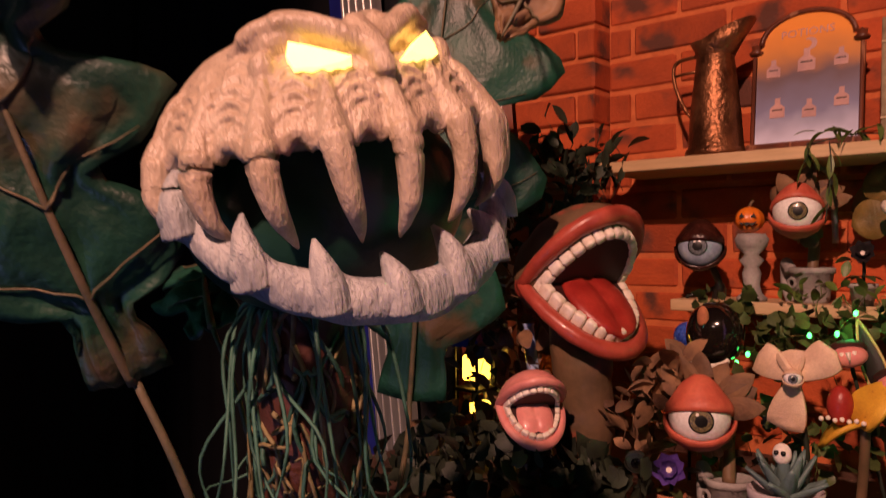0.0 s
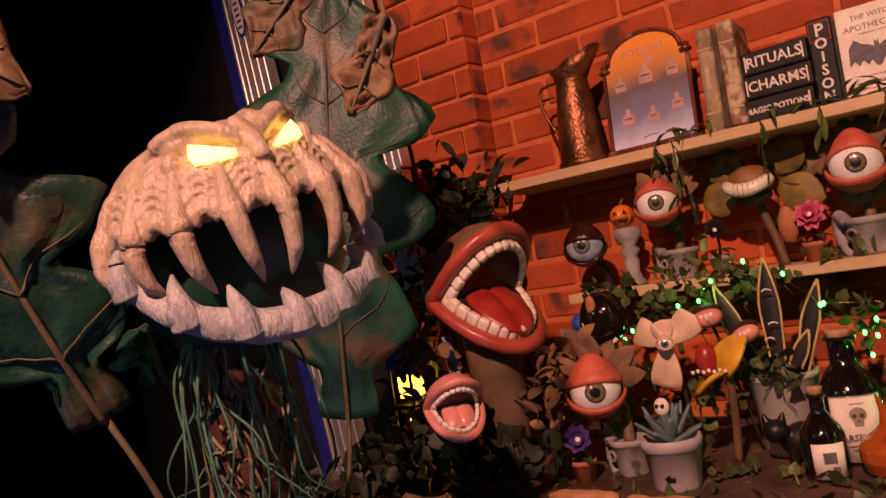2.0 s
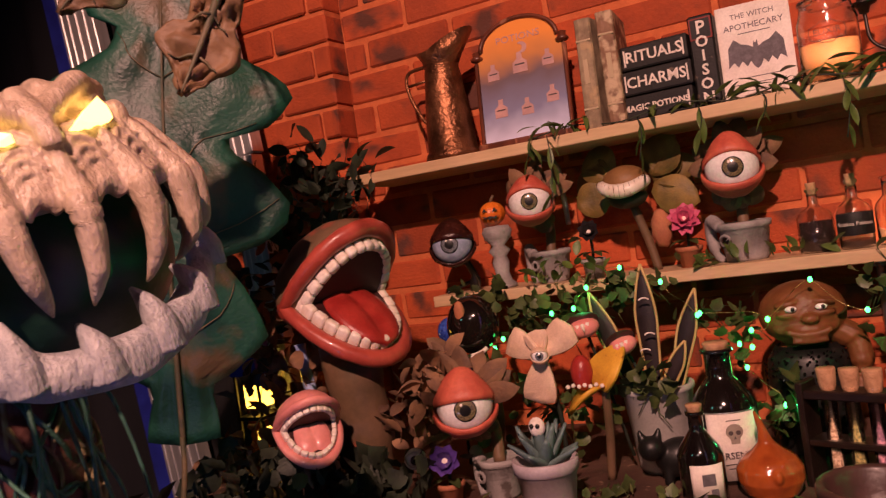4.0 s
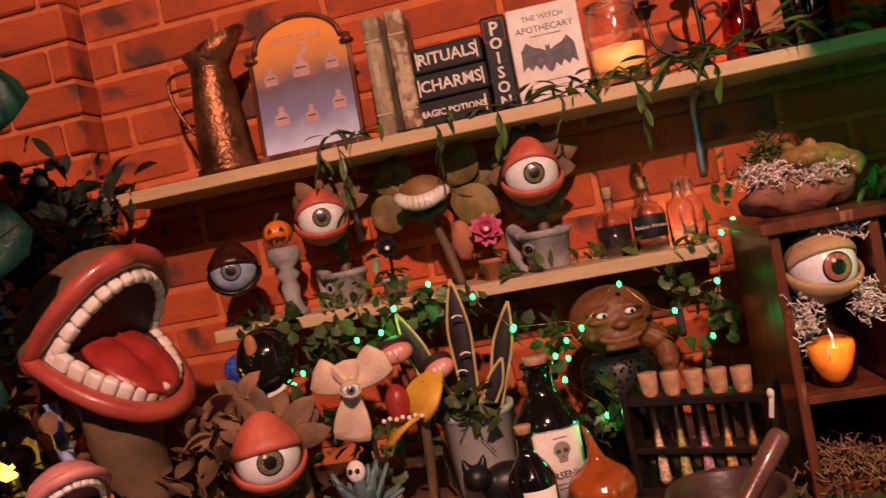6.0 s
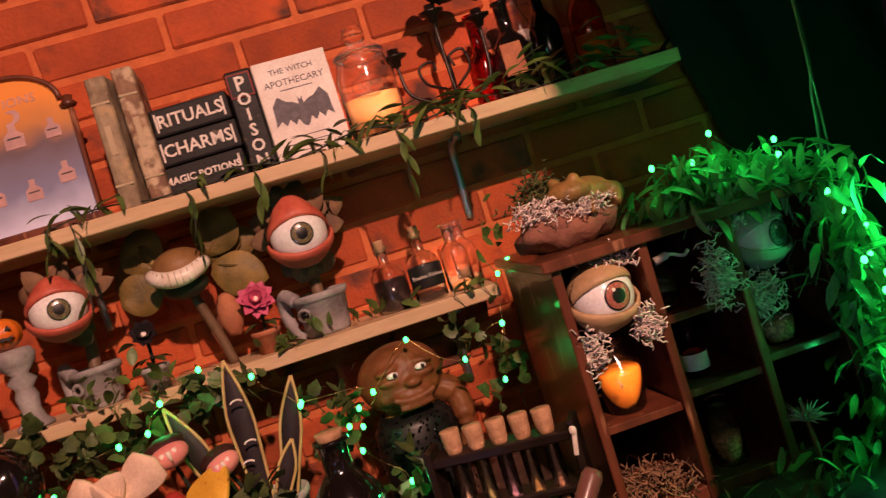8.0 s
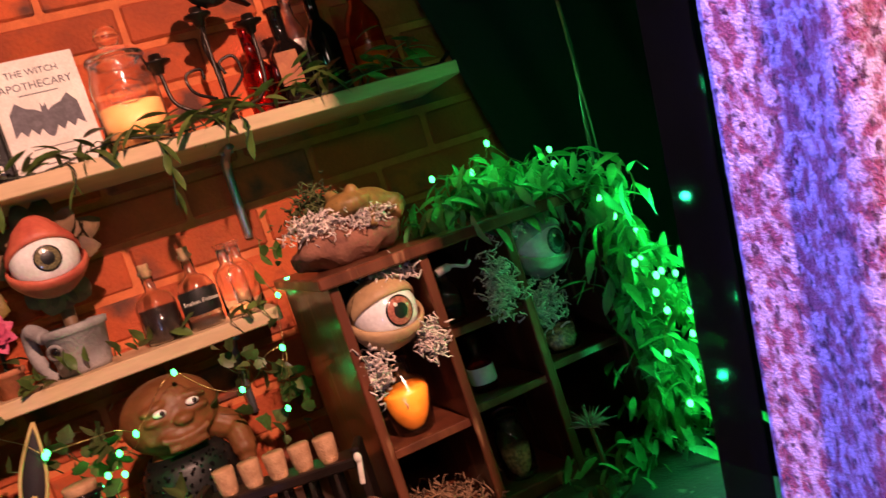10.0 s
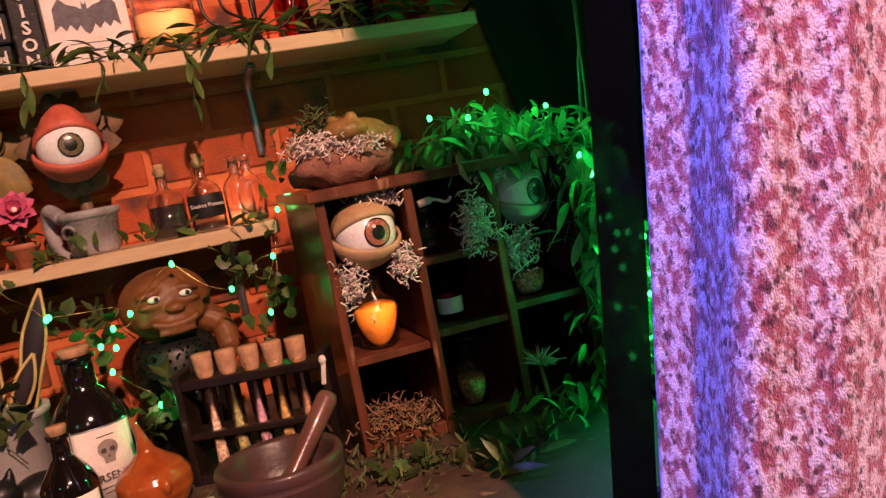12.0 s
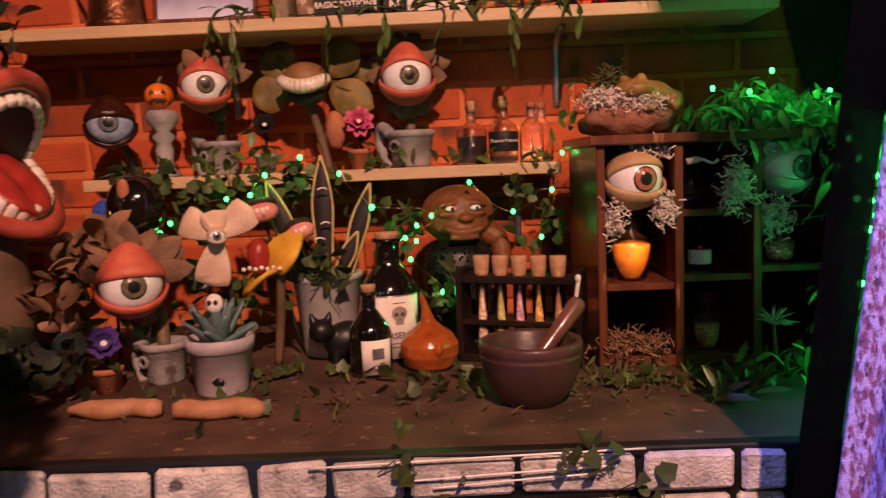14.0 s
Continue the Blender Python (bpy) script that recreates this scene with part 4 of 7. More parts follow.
# ---------------------------------------------------------------- mouth plants on the counter
def half_dome(w, d, h, up=1, n=28, rings=9, lumps=0.0):
    """A closed half ellipsoid over a U-shaped rim that points along -y, hinge at y = 0."""
    bm = bmesh.new()
    ball(1.0, (0, 0, 0), u=n * 2, v=rings * 2, bm=bm)
    for q in bm.verts:
        x, y, z = q.co
        y = y * d if y < 0 else y * d * 0.45
        z = z * h if z * up > 0 else z * h * 0.16
        q.co = (x * w, y, z)
        q.co += q.co.normalized() * lumps * noise.noise(q.co * 30)
    return bm


def u_rim(w, d, lo=-10, hi=190, n=30):
    return [Vector((w * math.cos(radians(a)), -d * math.sin(radians(a)) if math.sin(radians(a)) > 0 else -d * 0.4 * math.sin(radians(a)), 0)) for a in np.linspace(lo, hi, n)]


def mouth_head(parent, at, size, up, down, lip_mat, skin_mat, teeth_n=15, tongue_out=0.0, crown=0.088):
    """A big-lipped head that opens along -y; up and down: the jaws' angles."""
    w, d = 0.098 * size, 0.150 * size
    tops = {}
    for nm, ang, sgn, h in (("upper_jaw", -up, 1, crown), ("lower_jaw", down, -1, 0.050)):
        jaw = part(nm, half_dome(w, d, h * size, sgn, lumps=0.003 * size), skin_mat, parent, "", pose(*at, ang))
        tops[nm] = jaw
        rim = u_rim(w * 0.98, d * 0.99)
        fat = [0.0155 * size * (0.55 + 0.45 * math.sin(math.pi * k / (len(rim) - 1)) ** 0.6) for k in range(len(rim))]
        lip = part("lip", tube(rim, fat, 14, flat=0.9), lip_mat, jaw, "swollen painted lip", Matrix.Translation((0, 0, sgn * 0.004 * size)))
        for q in lip.data.vertices:
            q.co += Vector((0, 0, 1)) * 0.0025 * size * noise.noise(q.co * 55 / size)
        inner = u_rim(w * 0.80, d * 0.86, 2, 178, teeth_n)
        for k, p in enumerate(inner):
            nx = inner[min(k + 1, teeth_n - 1)] - inner[max(k - 1, 0)]
            a = math.degrees(math.atan2(nx.y, nx.x))
            tw = 0.5 * (nx.length / 2 if 0 < k < teeth_n - 1 else nx.length)
            bm = box(tw * 1.96, 0.015 * size, 0.025 * size, (0, 0, 0), 0.0048 * size, 3)
            for q in bm.verts:
                q.co += q.co.normalized() * 0.0012 * size * noise.noise(q.co * 90 / size + Vector((k * 3.1, 0, sgn)))
            part("tooth", bm, TEETH, jaw, "", Matrix.Translation(p + Vector((0, 0, -sgn * 0.011 * size))) @ pose(0, 0, 0, 0, 0, a))
        part("palate" if sgn > 0 else "mouth_floor", slab([(p.x, p.y) for p in u_rim(w * 0.80, d * 0.85, 0, 180, 24)], 0.003 * size), THROAT, jaw, "", Matrix.Translation((0, 0, -sgn * (0.0175 * size) - 0.0015 * size)), smooth=False)
    throat = part("throat", ball(0.070 * size, (0, 0, 0), (1.0, 0.55, 0.9), 20, 14), THROAT, parent, "", pose(at[0], at[1] + 0.010 * size, at[2]))
    t = bmesh.new()
    ball(1.0, (0, -0.062 * size, 0.020 * size), (0.056 * size, 0.078 * size, 0.017 * size), 24, 14, bm=t)
    for q in t.verts:
        q.co.z -= 0.006 * size * math.exp(-(q.co.x / (0.010 * size)) ** 2)
        if q.co.y < -0.09 * size:
            q.co.z -= tongue_out * (-(q.co.y + 0.09 * size)) * 1.4
            q.co.y -= tongue_out * 0.02 * size
    part("tongue", t, TONGUE if tongue_out == 0 else lip_mat, tops["lower_jaw"], "smooth tongue")
    return tops


big = thing("mouth_plant", pose(-0.842, -0.452, TOP, 0, 0, 74), "huge red-lipped mouth plant with white teeth gaping wide", "prop plant", "mouth plants")
jaws = mouth_head(big, (0, 0.050, 0.338), 1.03, 44, 40, LIPS, SKIN, 17, 0.0, 0.102)
part("stem", tube(curve([(0.0, 0.03, 0.0), (0.005, 0.02, 0.10), (-0.005, 0.02, 0.20), (0, 0.035, 0.30)], 6), [0.042] * 6 + [0.046] * 6 + [0.050] * 7, 14), SKIN, big, "thick grey-brown stalk")
part("cheek", ball(0.020, (0.088, 0.065, 0.335), (0.7, 1, 1.1), 14, 10), LIPS, big)
part("cheek", ball(0.020, (-0.088, 0.065, 0.335), (0.7, 1, 1.1), 14, 10), LIPS, big)

small = thing("mouth_plant", pose(-0.860, -0.59, TOP, 0, 0, 52), "small pink-lipped mouth plant with its tongue out", "prop plant", "mouth plants")
mouth_head(small, (0, 0.02, 0.160), 0.50, 34, 44, PINK_LIPS, PINK_LIPS, 13, 0.5)
part("stem", tube(curve([(0, 0.04, 0), (0.01, 0.05, 0.06), (0, 0.03, 0.15)], 6), 0.017, 10), SKIN, small)

eye_plant(pose(-0.630, -0.425, TOP), 0.0435, "drooping red-lidded eyeball plant in a grey pot with dry leaves", 0.034, 0.062, (-0.022, -0.050, 0.156), 28, upper=18, lower=-36, tip=0.3, seed=6)

# black glossy toothed bulb
bulb = thing("toothed_bulb_plant", pose(-0.705, -0.30, TOP), "glossy black bulb plant with small pale teeth", "prop plant")
part("bulb", ball(0.050, (0, 0, 0.256), (0.95, 0.9, 1.05), 28, 20, 0.002), BLACK_GLASS, bulb)
part("stem", tube(curve([(0, 0.02, 0), (0.01, 0.03, 0.1), (0, 0.01, 0.22)], 6), 0.010, 8), SKIN, bulb)
part("lip", tube([(0.036 * math.cos(a), -0.030 - 0.012 * math.sin(-a), 0.222 + 0.014 * math.sin(a)) for a in np.linspace(3.3, 6.1, 15)], 0.004, 8), TEETH, bulb, "pale toothed lip")
part("patch", ball(0.014, (-0.004, -0.038, 0.285), (0.7, 0.5, 1.3), 12, 8), TERRACOTTA, bulb)
BLUE_GLASS = material("blue_glitter", (0.05, 0.12, 0.55), (0.02, 0.04, 0.25), 0.15, scale=200, bump=0.6, coat=0.6)
single("glass_bauble", ball(0.026, (0, 0, 0), u=20, v=14), BLUE_GLASS, pose(-0.765, -0.27, TOP + 0.245), "blue glass bauble among the leaves", "bauble")
single("bauble_stand", tube([(0, 0, 0), (0.003, 0, 0.222)], 0.003, 6), BLACK, pose(-0.766, -0.268, TOP), "thin black stick holding the bauble", "stick")

# cream orchid with an eye
CREAM = material("cream_petal", (0.72, 0.52, 0.36), (0.58, 0.40, 0.28), 0.6, scale=30, bump=0.3)
orch = thing("eyed_orchid", pose(-0.545, -0.375, TOP), "cream orchid flower with an eye in its middle", "flower")
for ang, ln, w in ((62, 0.062, 0.040), (-52, 0.066, 0.042), (168, 0.080, 0.046), (10, 0.040, 0.034)):
    bm = leaf(bmesh.new(), Matrix(), ln, w, curl=-0.15, fold=0.35, n=8, outline=lambda t: (0.55 + 0.9 * t) * math.sqrt(max(0, 1 - ((t - 0.55) / 0.56) ** 2)) if t > 0.0 else 0.5)
    pt = part("petal", bm, CREAM, orch, "", pose(0, -0.030, 0.212) @ pose(0, 0, 0, 0, -ang, 0) @ pose(0, 0, 0, 72))
    so = pt.modifiers.new("thick", "SOLIDIFY")
    so.thickness = 0.005
eyeball(orch, 0.0125, GREY_IRIS, CREAM, (0.002, -0.040, 0.214), 35, -35, iris=0.5, tip=0, turn=20)
part("stem", tube(curve([(0, 0.01, 0), (0.008, 0.0, 0.1), (0, -0.02, 0.20)], 6), 0.004, 6), DARK_LEAF, orch)

# yellow snapper
YELLOW = material("yellow_petal", (0.70, 0.40, 0.04), (0.55, 0.28, 0.03), 0.5, scale=30, bump=0.3, spots=(90, (0.35, 0.12, 0.02), 0.03))
snap = thing("yellow_snapper", pose(-0.480, -0.355, TOP), "yellow snapping flower with a dark red throat and tiny teeth", "flower")
bm = leaf(bmesh.new(), Matrix(), 0.075, 0.056, curl=0.35, fold=0.55, n=9)
pt = part("upper_petal", bm, YELLOW, snap, "", pose(0.020, -0.035, 0.150, 78, 12, -30))
so = pt.modifiers.new("thick", "SOLIDIFY")
so.thickness = 0.006
pt = part("lower_petal", leaf(bmesh.new(), Matrix(), 0.070, 0.05, curl=0.3, fold=0.4, n=8), YELLOW, snap, "", pose(0.022, -0.02, 0.158, -14, 0, 115))
so = pt.modifiers.new("thick", "SOLIDIFY")
so.thickness = 0.006
part("throat", ball(0.022, (-0.010, -0.030, 0.178), (0.8, 0.8, 1.25), 16, 12), TONGUE, snap, "dark red throat")
for k in range(7):
    part("tooth", ball(0.0036, (0, 0, 0), u=8, v=6), TEETH, snap, "", pose(-0.030 + 0.009 * k, -0.046, 0.160 + 0.002 * (k % 2)))
part("stem", tube(curve([(0, 0.01, 0), (0.01, 0.0, 0.07), (0.02, -0.02, 0.155)], 6), 0.007, 8), SKIN, snap)


def snapper(m, w, label):
    s = thing("snapping_flower", m, label, "flower", "snapping flowers")
    part("hood", ball(w * 0.55, (0, 0.006, w * 0.14), (1.05, 0.9, 0.55), 18, 12), THROAT, s, "dark maroon hood")
    part("lip", ball(w * 0.55, (0, -0.008, -w * 0.05), (1.0, 0.7, 0.62), 18, 12), PINK_LIPS, s, "pink mouth")
    for k in range(5):
        part("fang", lathe([(0, -w * 0.24), (w * 0.055, -w * 0.05), (w * 0.075, w * 0.12), (0, w * 0.14)], 8, m=pose(w * (0.17 * (k - 2)), -0.008 - w * 0.385 * math.cos(0.7 * (k - 2)), 0.0)), TEETH, s)
    part("stem", tube(curve([(0, 0.01, 0), (0.004, 0.025, -0.05), (0.012, 0.03, TOP - m.translation.z + 0.02)], 6), 0.003, 6), DARK_LEAF, s)
    return s


snapper(pose(-0.490, -0.350, 1.145, 0, -10, 18), 0.046, "maroon snapping flower with white fangs on a thin stem")
snapper(pose(-0.434, -0.345, 1.112, 0, -18, 18), 0.042, "smaller maroon snapping flower with white fangs")

# snake plant with sleepy eyes in a white pot
snake = thing("snake_plant", pose(-0.405, -0.285, TOP), "black snake plant with yellow edges in a white pot", "potted plant")
part("pot", lathe([(0, 0), (0.040, 0), (0.043, 0.01), (0.055, 0.125), (0.058, 0.127), (0.058, 0.135), (0.052, 0.136), (0.05, 0.12), (0, 0.118)], 30), material("white_ceramic", (0.52, 0.50, 0.47), (0.40, 0.38, 0.36), 0.45, scale=14, bump=0.15, spots=(18, (0.10, 0.16, 0.06), 0.05)), snake)
EDGE = material("pale_leaf_edge", (0.58, 0.42, 0.17), (0.42, 0.30, 0.11), 0.5, scale=30, bump=0.2)
for x, y, tilt, h, w, rz in ((0.0, -0.006, 0, 0.215, 0.038, 10), (0.026, 0.004, 17, 0.175, 0.032, 20), (-0.028, 0.0, -20, 0.190, 0.036, 0), (0.012, -0.014, 26, 0.10, 0.026, 25)):
    shp = lambda t: (0.5 + 0.65 * t) if t < 0.6 else max(0.0, 1.0 - ((t - 0.6) / 0.4) ** 1.6) * 0.9
    lf = part("leaf", leaf(bmesh.new(), Matrix(), h, w, curl=0.04, fold=0.2, n=12, outline=shp), BLACK_PETAL, snake, "", pose(x, y, 0.112) @ pose(0, 0, 0, 0, tilt, 0) @ pose(0, 0, 0, 90, 0, 0))
    so = lf.modifiers.new("thick", "SOLIDIFY")
    so.thickness = 0.002
    for s in (-1, 1):
        pts = [(s * w * 0.5 * shp(t), h * t, -0.04 * h * t * t + 0.2 * w * 0.5 * shp(t)) for t in np.linspace(0, 0.999, 13)]
        part("leaf_edge", tube(pts, 0.0022, 6), EDGE, lf, "pale yellow edge")
for x, z in ((0.004, 0.270), (0.006, 0.215), (-0.004, 0.19)):
    part("closed_eye", tube([(0.008 * math.cos(a), 0, 0.005 * math.sin(a)) for a in np.linspace(0.3, 2.8, 9)], 0.0014, 6), WHITE_INK, snake, "painted white closed eye", pose(x, -0.022, z, 0, 0, 10))

# aloe in a lilac-grey pot
ALOE = material("blue_green_succulent", (0.15, 0.23, 0.22), (0.09, 0.14, 0.14), 0.5, scale=30, bump=0.2, vary=0.15)
aloe = thing("succulent", pose(-0.525, -0.495, TOP), "blue-green succulent with a little ghost face in a grey pot", "potted plant")
part("pot", lathe([(0, 0), (0.034, 0), (0.036, 0.005), (0.044, 0.062), (0.047, 0.063), (0.048, 0.080), (0.045, 0.081), (0.042, 0.066), (0, 0.064)], 30), LILAC_POT, aloe, "lilac-grey pot with a small black mark")
part("pot_mark", ball(0.0075, (0, 0, 0), (1.2, 0.35, 0.8), 10, 8, 0.002), BLACK, aloe, "", pose(0.006, -0.038, 0.024))
r = random.Random(3)
for k in range(19):
    a, ring = k * 137.5, k / 19
    bm = leaf(bmesh.new(), Matrix(), 0.050 + 0.024 * (1 - abs(ring - 0.4)), 0.019, curl=-0.25 + 0.15 * ring, fold=0.7, n=7, outline=lambda t: (1.0 - 0.2 * t) if t < 0.5 else 1.8 * (1 - t) ** 0.9 if t < 1 else 0)
    lf = part("leaf", bm, ALOE, aloe, "", pose(0, 0, 0.064, 76 - 58 * ring + r.uniform(-6, 6), 0, a))
    so = lf.modifiers.new("thick", "SOLIDIFY")
    so.thickness = 0.004
part("ghost_face", ball(0.013, (0, -0.012, 0.128), (0.95, 0.7, 1.1), 14, 10), WHITE_INK, aloe, "white ghost face")
for s in (-1, 1):
    part("face_eye", ball(0.0034, (s * 0.0045, -0.0205, 0.131), u=8, v=6), BLACK, aloe)

flower(pose(-0.697, -0.475, TOP, 0, 0, 22), "purple paper flower with a white centre in terracotta", PURPLE_PETAL, 0.036, 0.075, TERRACOTTA, rings=2)
wee = thing("eye_plant", pose(-0.752, -0.47, TOP), "tiny blue eyeball on a stem beside the purple flower", "prop plant", "eye plants")
part("stem", tube(curve([(0, 0, 0), (0.004, 0, 0.04), (0, -0.004, 0.062)], 5), 0.003, 6), DARK_LEAF, wee)
eyeball(wee, 0.0155, GREY_IRIS, EYE_WHITE, (0, -0.006, 0.074), 50, -50, iris=0.5, tip=0, turn=30)

# bottles with labels
ars = bottle("poison_bottle", pose(-0.300, -0.325, TOP), 0.0475, 0.150, 0.019, 0.042, BLACK_GLASS, "large black glass bottle with a cream skull label", group="poison bottles", shoulder=0.72)
part("cork", lathe([(0, 0.188), (0.016, 0.188), (0.019, 0.200), (0.018, 0.202), (0, 0.202)], 18), CORK, ars, "pale cork")


def curved_label(parent, r, z0, z1, half, m_turn, mat, lab):
    bm = bmesh.new()
    n = 14
    rows = []
    for z in (z0, z1):
        rows.append([bm.verts.new((r * math.sin(a), -r * math.cos(a), z)) for a in np.linspace(-half, half, n)])
    for k in range(n - 1):
        bm.faces.new((rows[0][k], rows[0][k + 1], rows[1][k + 1], rows[1][k]))
    ob = part("label", bm, mat, parent, lab, pose(0, 0, 0, 0, 0, m_turn))
    so = ob.modifiers.new("thick", "SOLIDIFY")
    so.thickness, so.offset = 0.0008, 1
    return ob


lab = curved_label(ars, 0.0478, 0.008, 0.105, 0.80, 22, PAPER, "cream paper label with a drawn skull")
part("lettering", words("ARSENIC", 0.0135, bold=0.0001), INK, lab, "dark printed word", pose(0, -0.0492, 0.044, 90), smooth=False)
skull = [(0.012 * math.cos(a), 0.011 * math.sin(a) + 0.004) for a in np.linspace(-0.5, 3.64, 18)] + [(-0.007, -0.006), (-0.006, -0.014), (0.006, -0.014), (0.007, -0.006)]
part("skull_drawing", slab(skull, 0.0004), material("soft_grey_ink", (0.32, 0.27, 0.23), (0.25, 0.2, 0.17), 0.8, bump=0), lab, "grey printed skull", pose(0, -0.0489, 0.075, 90), smooth=False)
for s in (-1, 1):
    part("skull_eye", slab([(0.0036 * math.cos(a), 0.0034 * math.sin(a)) for a in np.linspace(0, 6.28, 11)[:-1]], 0.0006), INK, lab, "", pose(s * 0.0052, -0.0490, 0.077, 90), smooth=False)
part("skull_nose", slab([(-0.0018, 0), (0.0018, 0), (0, 0.004)], 0.0006), INK, lab, "", pose(0, -0.0490, 0.068, 90), smooth=False)
for z, w in ((0.032, 0.036), (0.026, 0.028), (0.095, 0.02)):
    part("print_line", box(w, 0.0005, 0.001, (0, -0.0489, z)), INK, lab, smooth=False)
part("foil_edge", tube([(0.0487 * math.sin(a), -0.0487 * math.cos(a), 0.106) for a in np.linspace(-0.8, 0.8, 14)], 0.0010, 6), STEEL, lab)

sb = bottle("poison_bottle", pose(-0.322, -0.425, TOP), 0.0315, 0.098, 0.0105, 0.026, BLACK_GLASS, "small black glass bottle with a torn white label", group="poison bottles", shoulder=0.66)
part("cork", lathe([(0, 0.120), (0.009, 0.120), (0.0115, 0.132), (0.011, 0.134), (0, 0.134)], 16), CORK, sb, "pale cork")
lab = curved_label(sb, 0.0318, 0.006, 0.056, 0.75, 25, PAPER, "torn white label")
for x, z, w, h in ((0.0, 0.036, 0.018, 0.016), (0.006, 0.017, 0.010, 0.012), (-0.008, 0.014, 0.006, 0.006)):
    part("print_mark", box(w, 0.0005, h, (x, -0.0328, z), 0.0001), GREY_INK, lab, smooth=False)

# black cat figure
bm = ball(0.030, (0.01, 0, 0.036), (1.35, 0.95, 1.0), 20, 14)
ball(0.020, (-0.034, -0.012, 0.056), (1, 1, 0.95), 16, 12, bm=bm)
for s in (-1, 1):
    lathe([(0.008, 0.0), (0.005, 0.010), (0, 0.020)], 8, m=pose(-0.034 + s * 0.011, -0.010, 0.070, 0, s * 14), bm=bm)
    tube([(0.03, s * 0.014, 0.03), (0.034, s * 0.015, 0.0)], 0.008, 8, bm=bm)
    tube([(-0.012, s * 0.014, 0.03), (-0.014, s * 0.015, 0.0)], 0.008, 8, bm=bm)
tube(curve([(0.045, 0, 0.04), (0.062, 0.004, 0.06), (0.058, 0.01, 0.085)], 5), 0.005, 8, bm=bm)
fused(single("cat_figure", bm, BLACK, pose(-0.376, -0.350, TOP, 0, 0, 20), "small black cat figure beside the bottles", "figure"), 0.003, 2)

# amber glazed gourd
GLAZE = material("amber_glaze", (0.42, 0.10, 0.02), (0.26, 0.05, 0.012), 0.16, scale=24, grain=80, bump=0.2, coat=0.7)
gourd = thing("glazed_gourd", pose(-0.236, -0.405, TOP, 0, 0, 20), "amber glazed ceramic gourd with a moulded face", "ornament")
bm = lathe([(0, 0), (0.028, 0), (0.036, 0.006), (0.044, 0.024), (0.044, 0.040), (0.036, 0.054), (0.021, 0.064), (0.011, 0.074), (0.0065, 0.090), (0.0045, 0.106), (0.002, 0.118), (0, 0.119)], 30)
for q in bm.verts:
    k = max(0, q.co.z - 0.06) / 0.055
    q.co.x -= 0.010 * k * k
    q.co += q.co.normalized() * 0.0012 * noise.noise(q.co * 60)
ball(0.008, (0.0, -0.043, 0.036), (0.8, 0.9, 1.2), 10, 8, bm=bm)
for s in (-1, 1):
    tube([(s * 0.018, -0.032, 0.048), (s * 0.010, -0.0365, 0.050), (s * 0.005, -0.036, 0.046)], 0.0025, 6, bm=bm)
tube([(0.014 * math.sin(a), -0.035, 0.022 - 0.004 * math.cos(a)) for a in np.linspace(-1.3, 1.3, 9)], 0.0026, 6, bm=bm)
fused(part("body", bm, GLAZE, gourd), 0.0022, 2)

# goblin bust in a sequinned vest
TROLL = material("brown_rubber", (0.20, 0.072, 0.022), (0.12, 0.042, 0.014), 0.5, scale=26, grain=120, bump=0.5)
bm = ball(0.056, (0, 0, 0), (1.16, 0.86, 0.92), 30, 20)
ball(0.022, (0, -0.034, -0.022), (1.7, 0.9, 0.7), 18, 12, bm=bm)
ball(0.011, (0.004, -0.052, -0.004), (1.3, 0.9, 0.7), 14, 10, bm=bm)
for s in (-1, 1):
    ball(0.013, (s * 0.022, -0.038, 0.024), (1.5, 0.8, 0.45), 14, 10, bm=bm, m=pose(0, 0, 0, 0, s * 10, 0))
    ball(0.013, (s * 0.024, -0.040, 0.003), (1.5, 0.7, 0.5), 14, 10, bm=bm)
    ball(0.016, (s * 0.032, -0.026, -0.018), (1, 0.8, 0.8), 14, 10, bm=bm)
tube([(0.034 * math.sin(a), -0.050 - 0.004 * math.cos(a), -0.024 - 0.004 * math.cos(a * 2)) for a in np.linspace(-1.2, 1.2, 13)], 0.0052, 8, bm=bm)
tube([(0.030 * math.sin(a), -0.050 - 0.003 * math.cos(a), -0.034 - 0.003 * math.cos(a)) for a in np.linspace(-1.0, 1.0, 11)], 0.0055, 8, bm=bm)
tube(curve([(0.045, 0.0, -0.03), (0.070, -0.01, -0.05), (0.072, -0.02, -0.09), (0.060, -0.03, -0.135)], 6), [0.022] * 6 + [0.018] * 6 + [0.013] * 7, 10, bm=bm)
ball(0.045, (0, 0.01, -0.10), (1.2, 0.8, 1.6), 20, 14, bm=bm)
goblin = single("goblin_figure", bm, TROLL, pose(-0.187, -0.185, TOP + 0.216, 0, 0, 12), "brown rubber goblin bust with heavy brows", "figure")
fused(goblin, 0.0026, 2)
gm = goblin.matrix_basis
SEQUIN = material("black_sequins", (0.006, 0.006, 0.006), (0.003, 0.003, 0.003), 0.10, metal=0.0, bump=0, vary=0.5, island=True)
vest = thing("sequin_vest", gm, "black sequinned vest on the goblin figure", "vest")
part("cloth", lathe([(0.058, -0.215), (0.062, -0.16), (0.064, -0.11), (0.060, -0.07), (0.045, -0.048), (0.043, -0.05), (0.056, -0.075), (0.060, -0.11), (0.058, -0.16), (0.054, -0.215)], 28, squash=(1.0, 0.82)), BLACK, vest)
bm = bmesh.new()
r = random.Random(9)
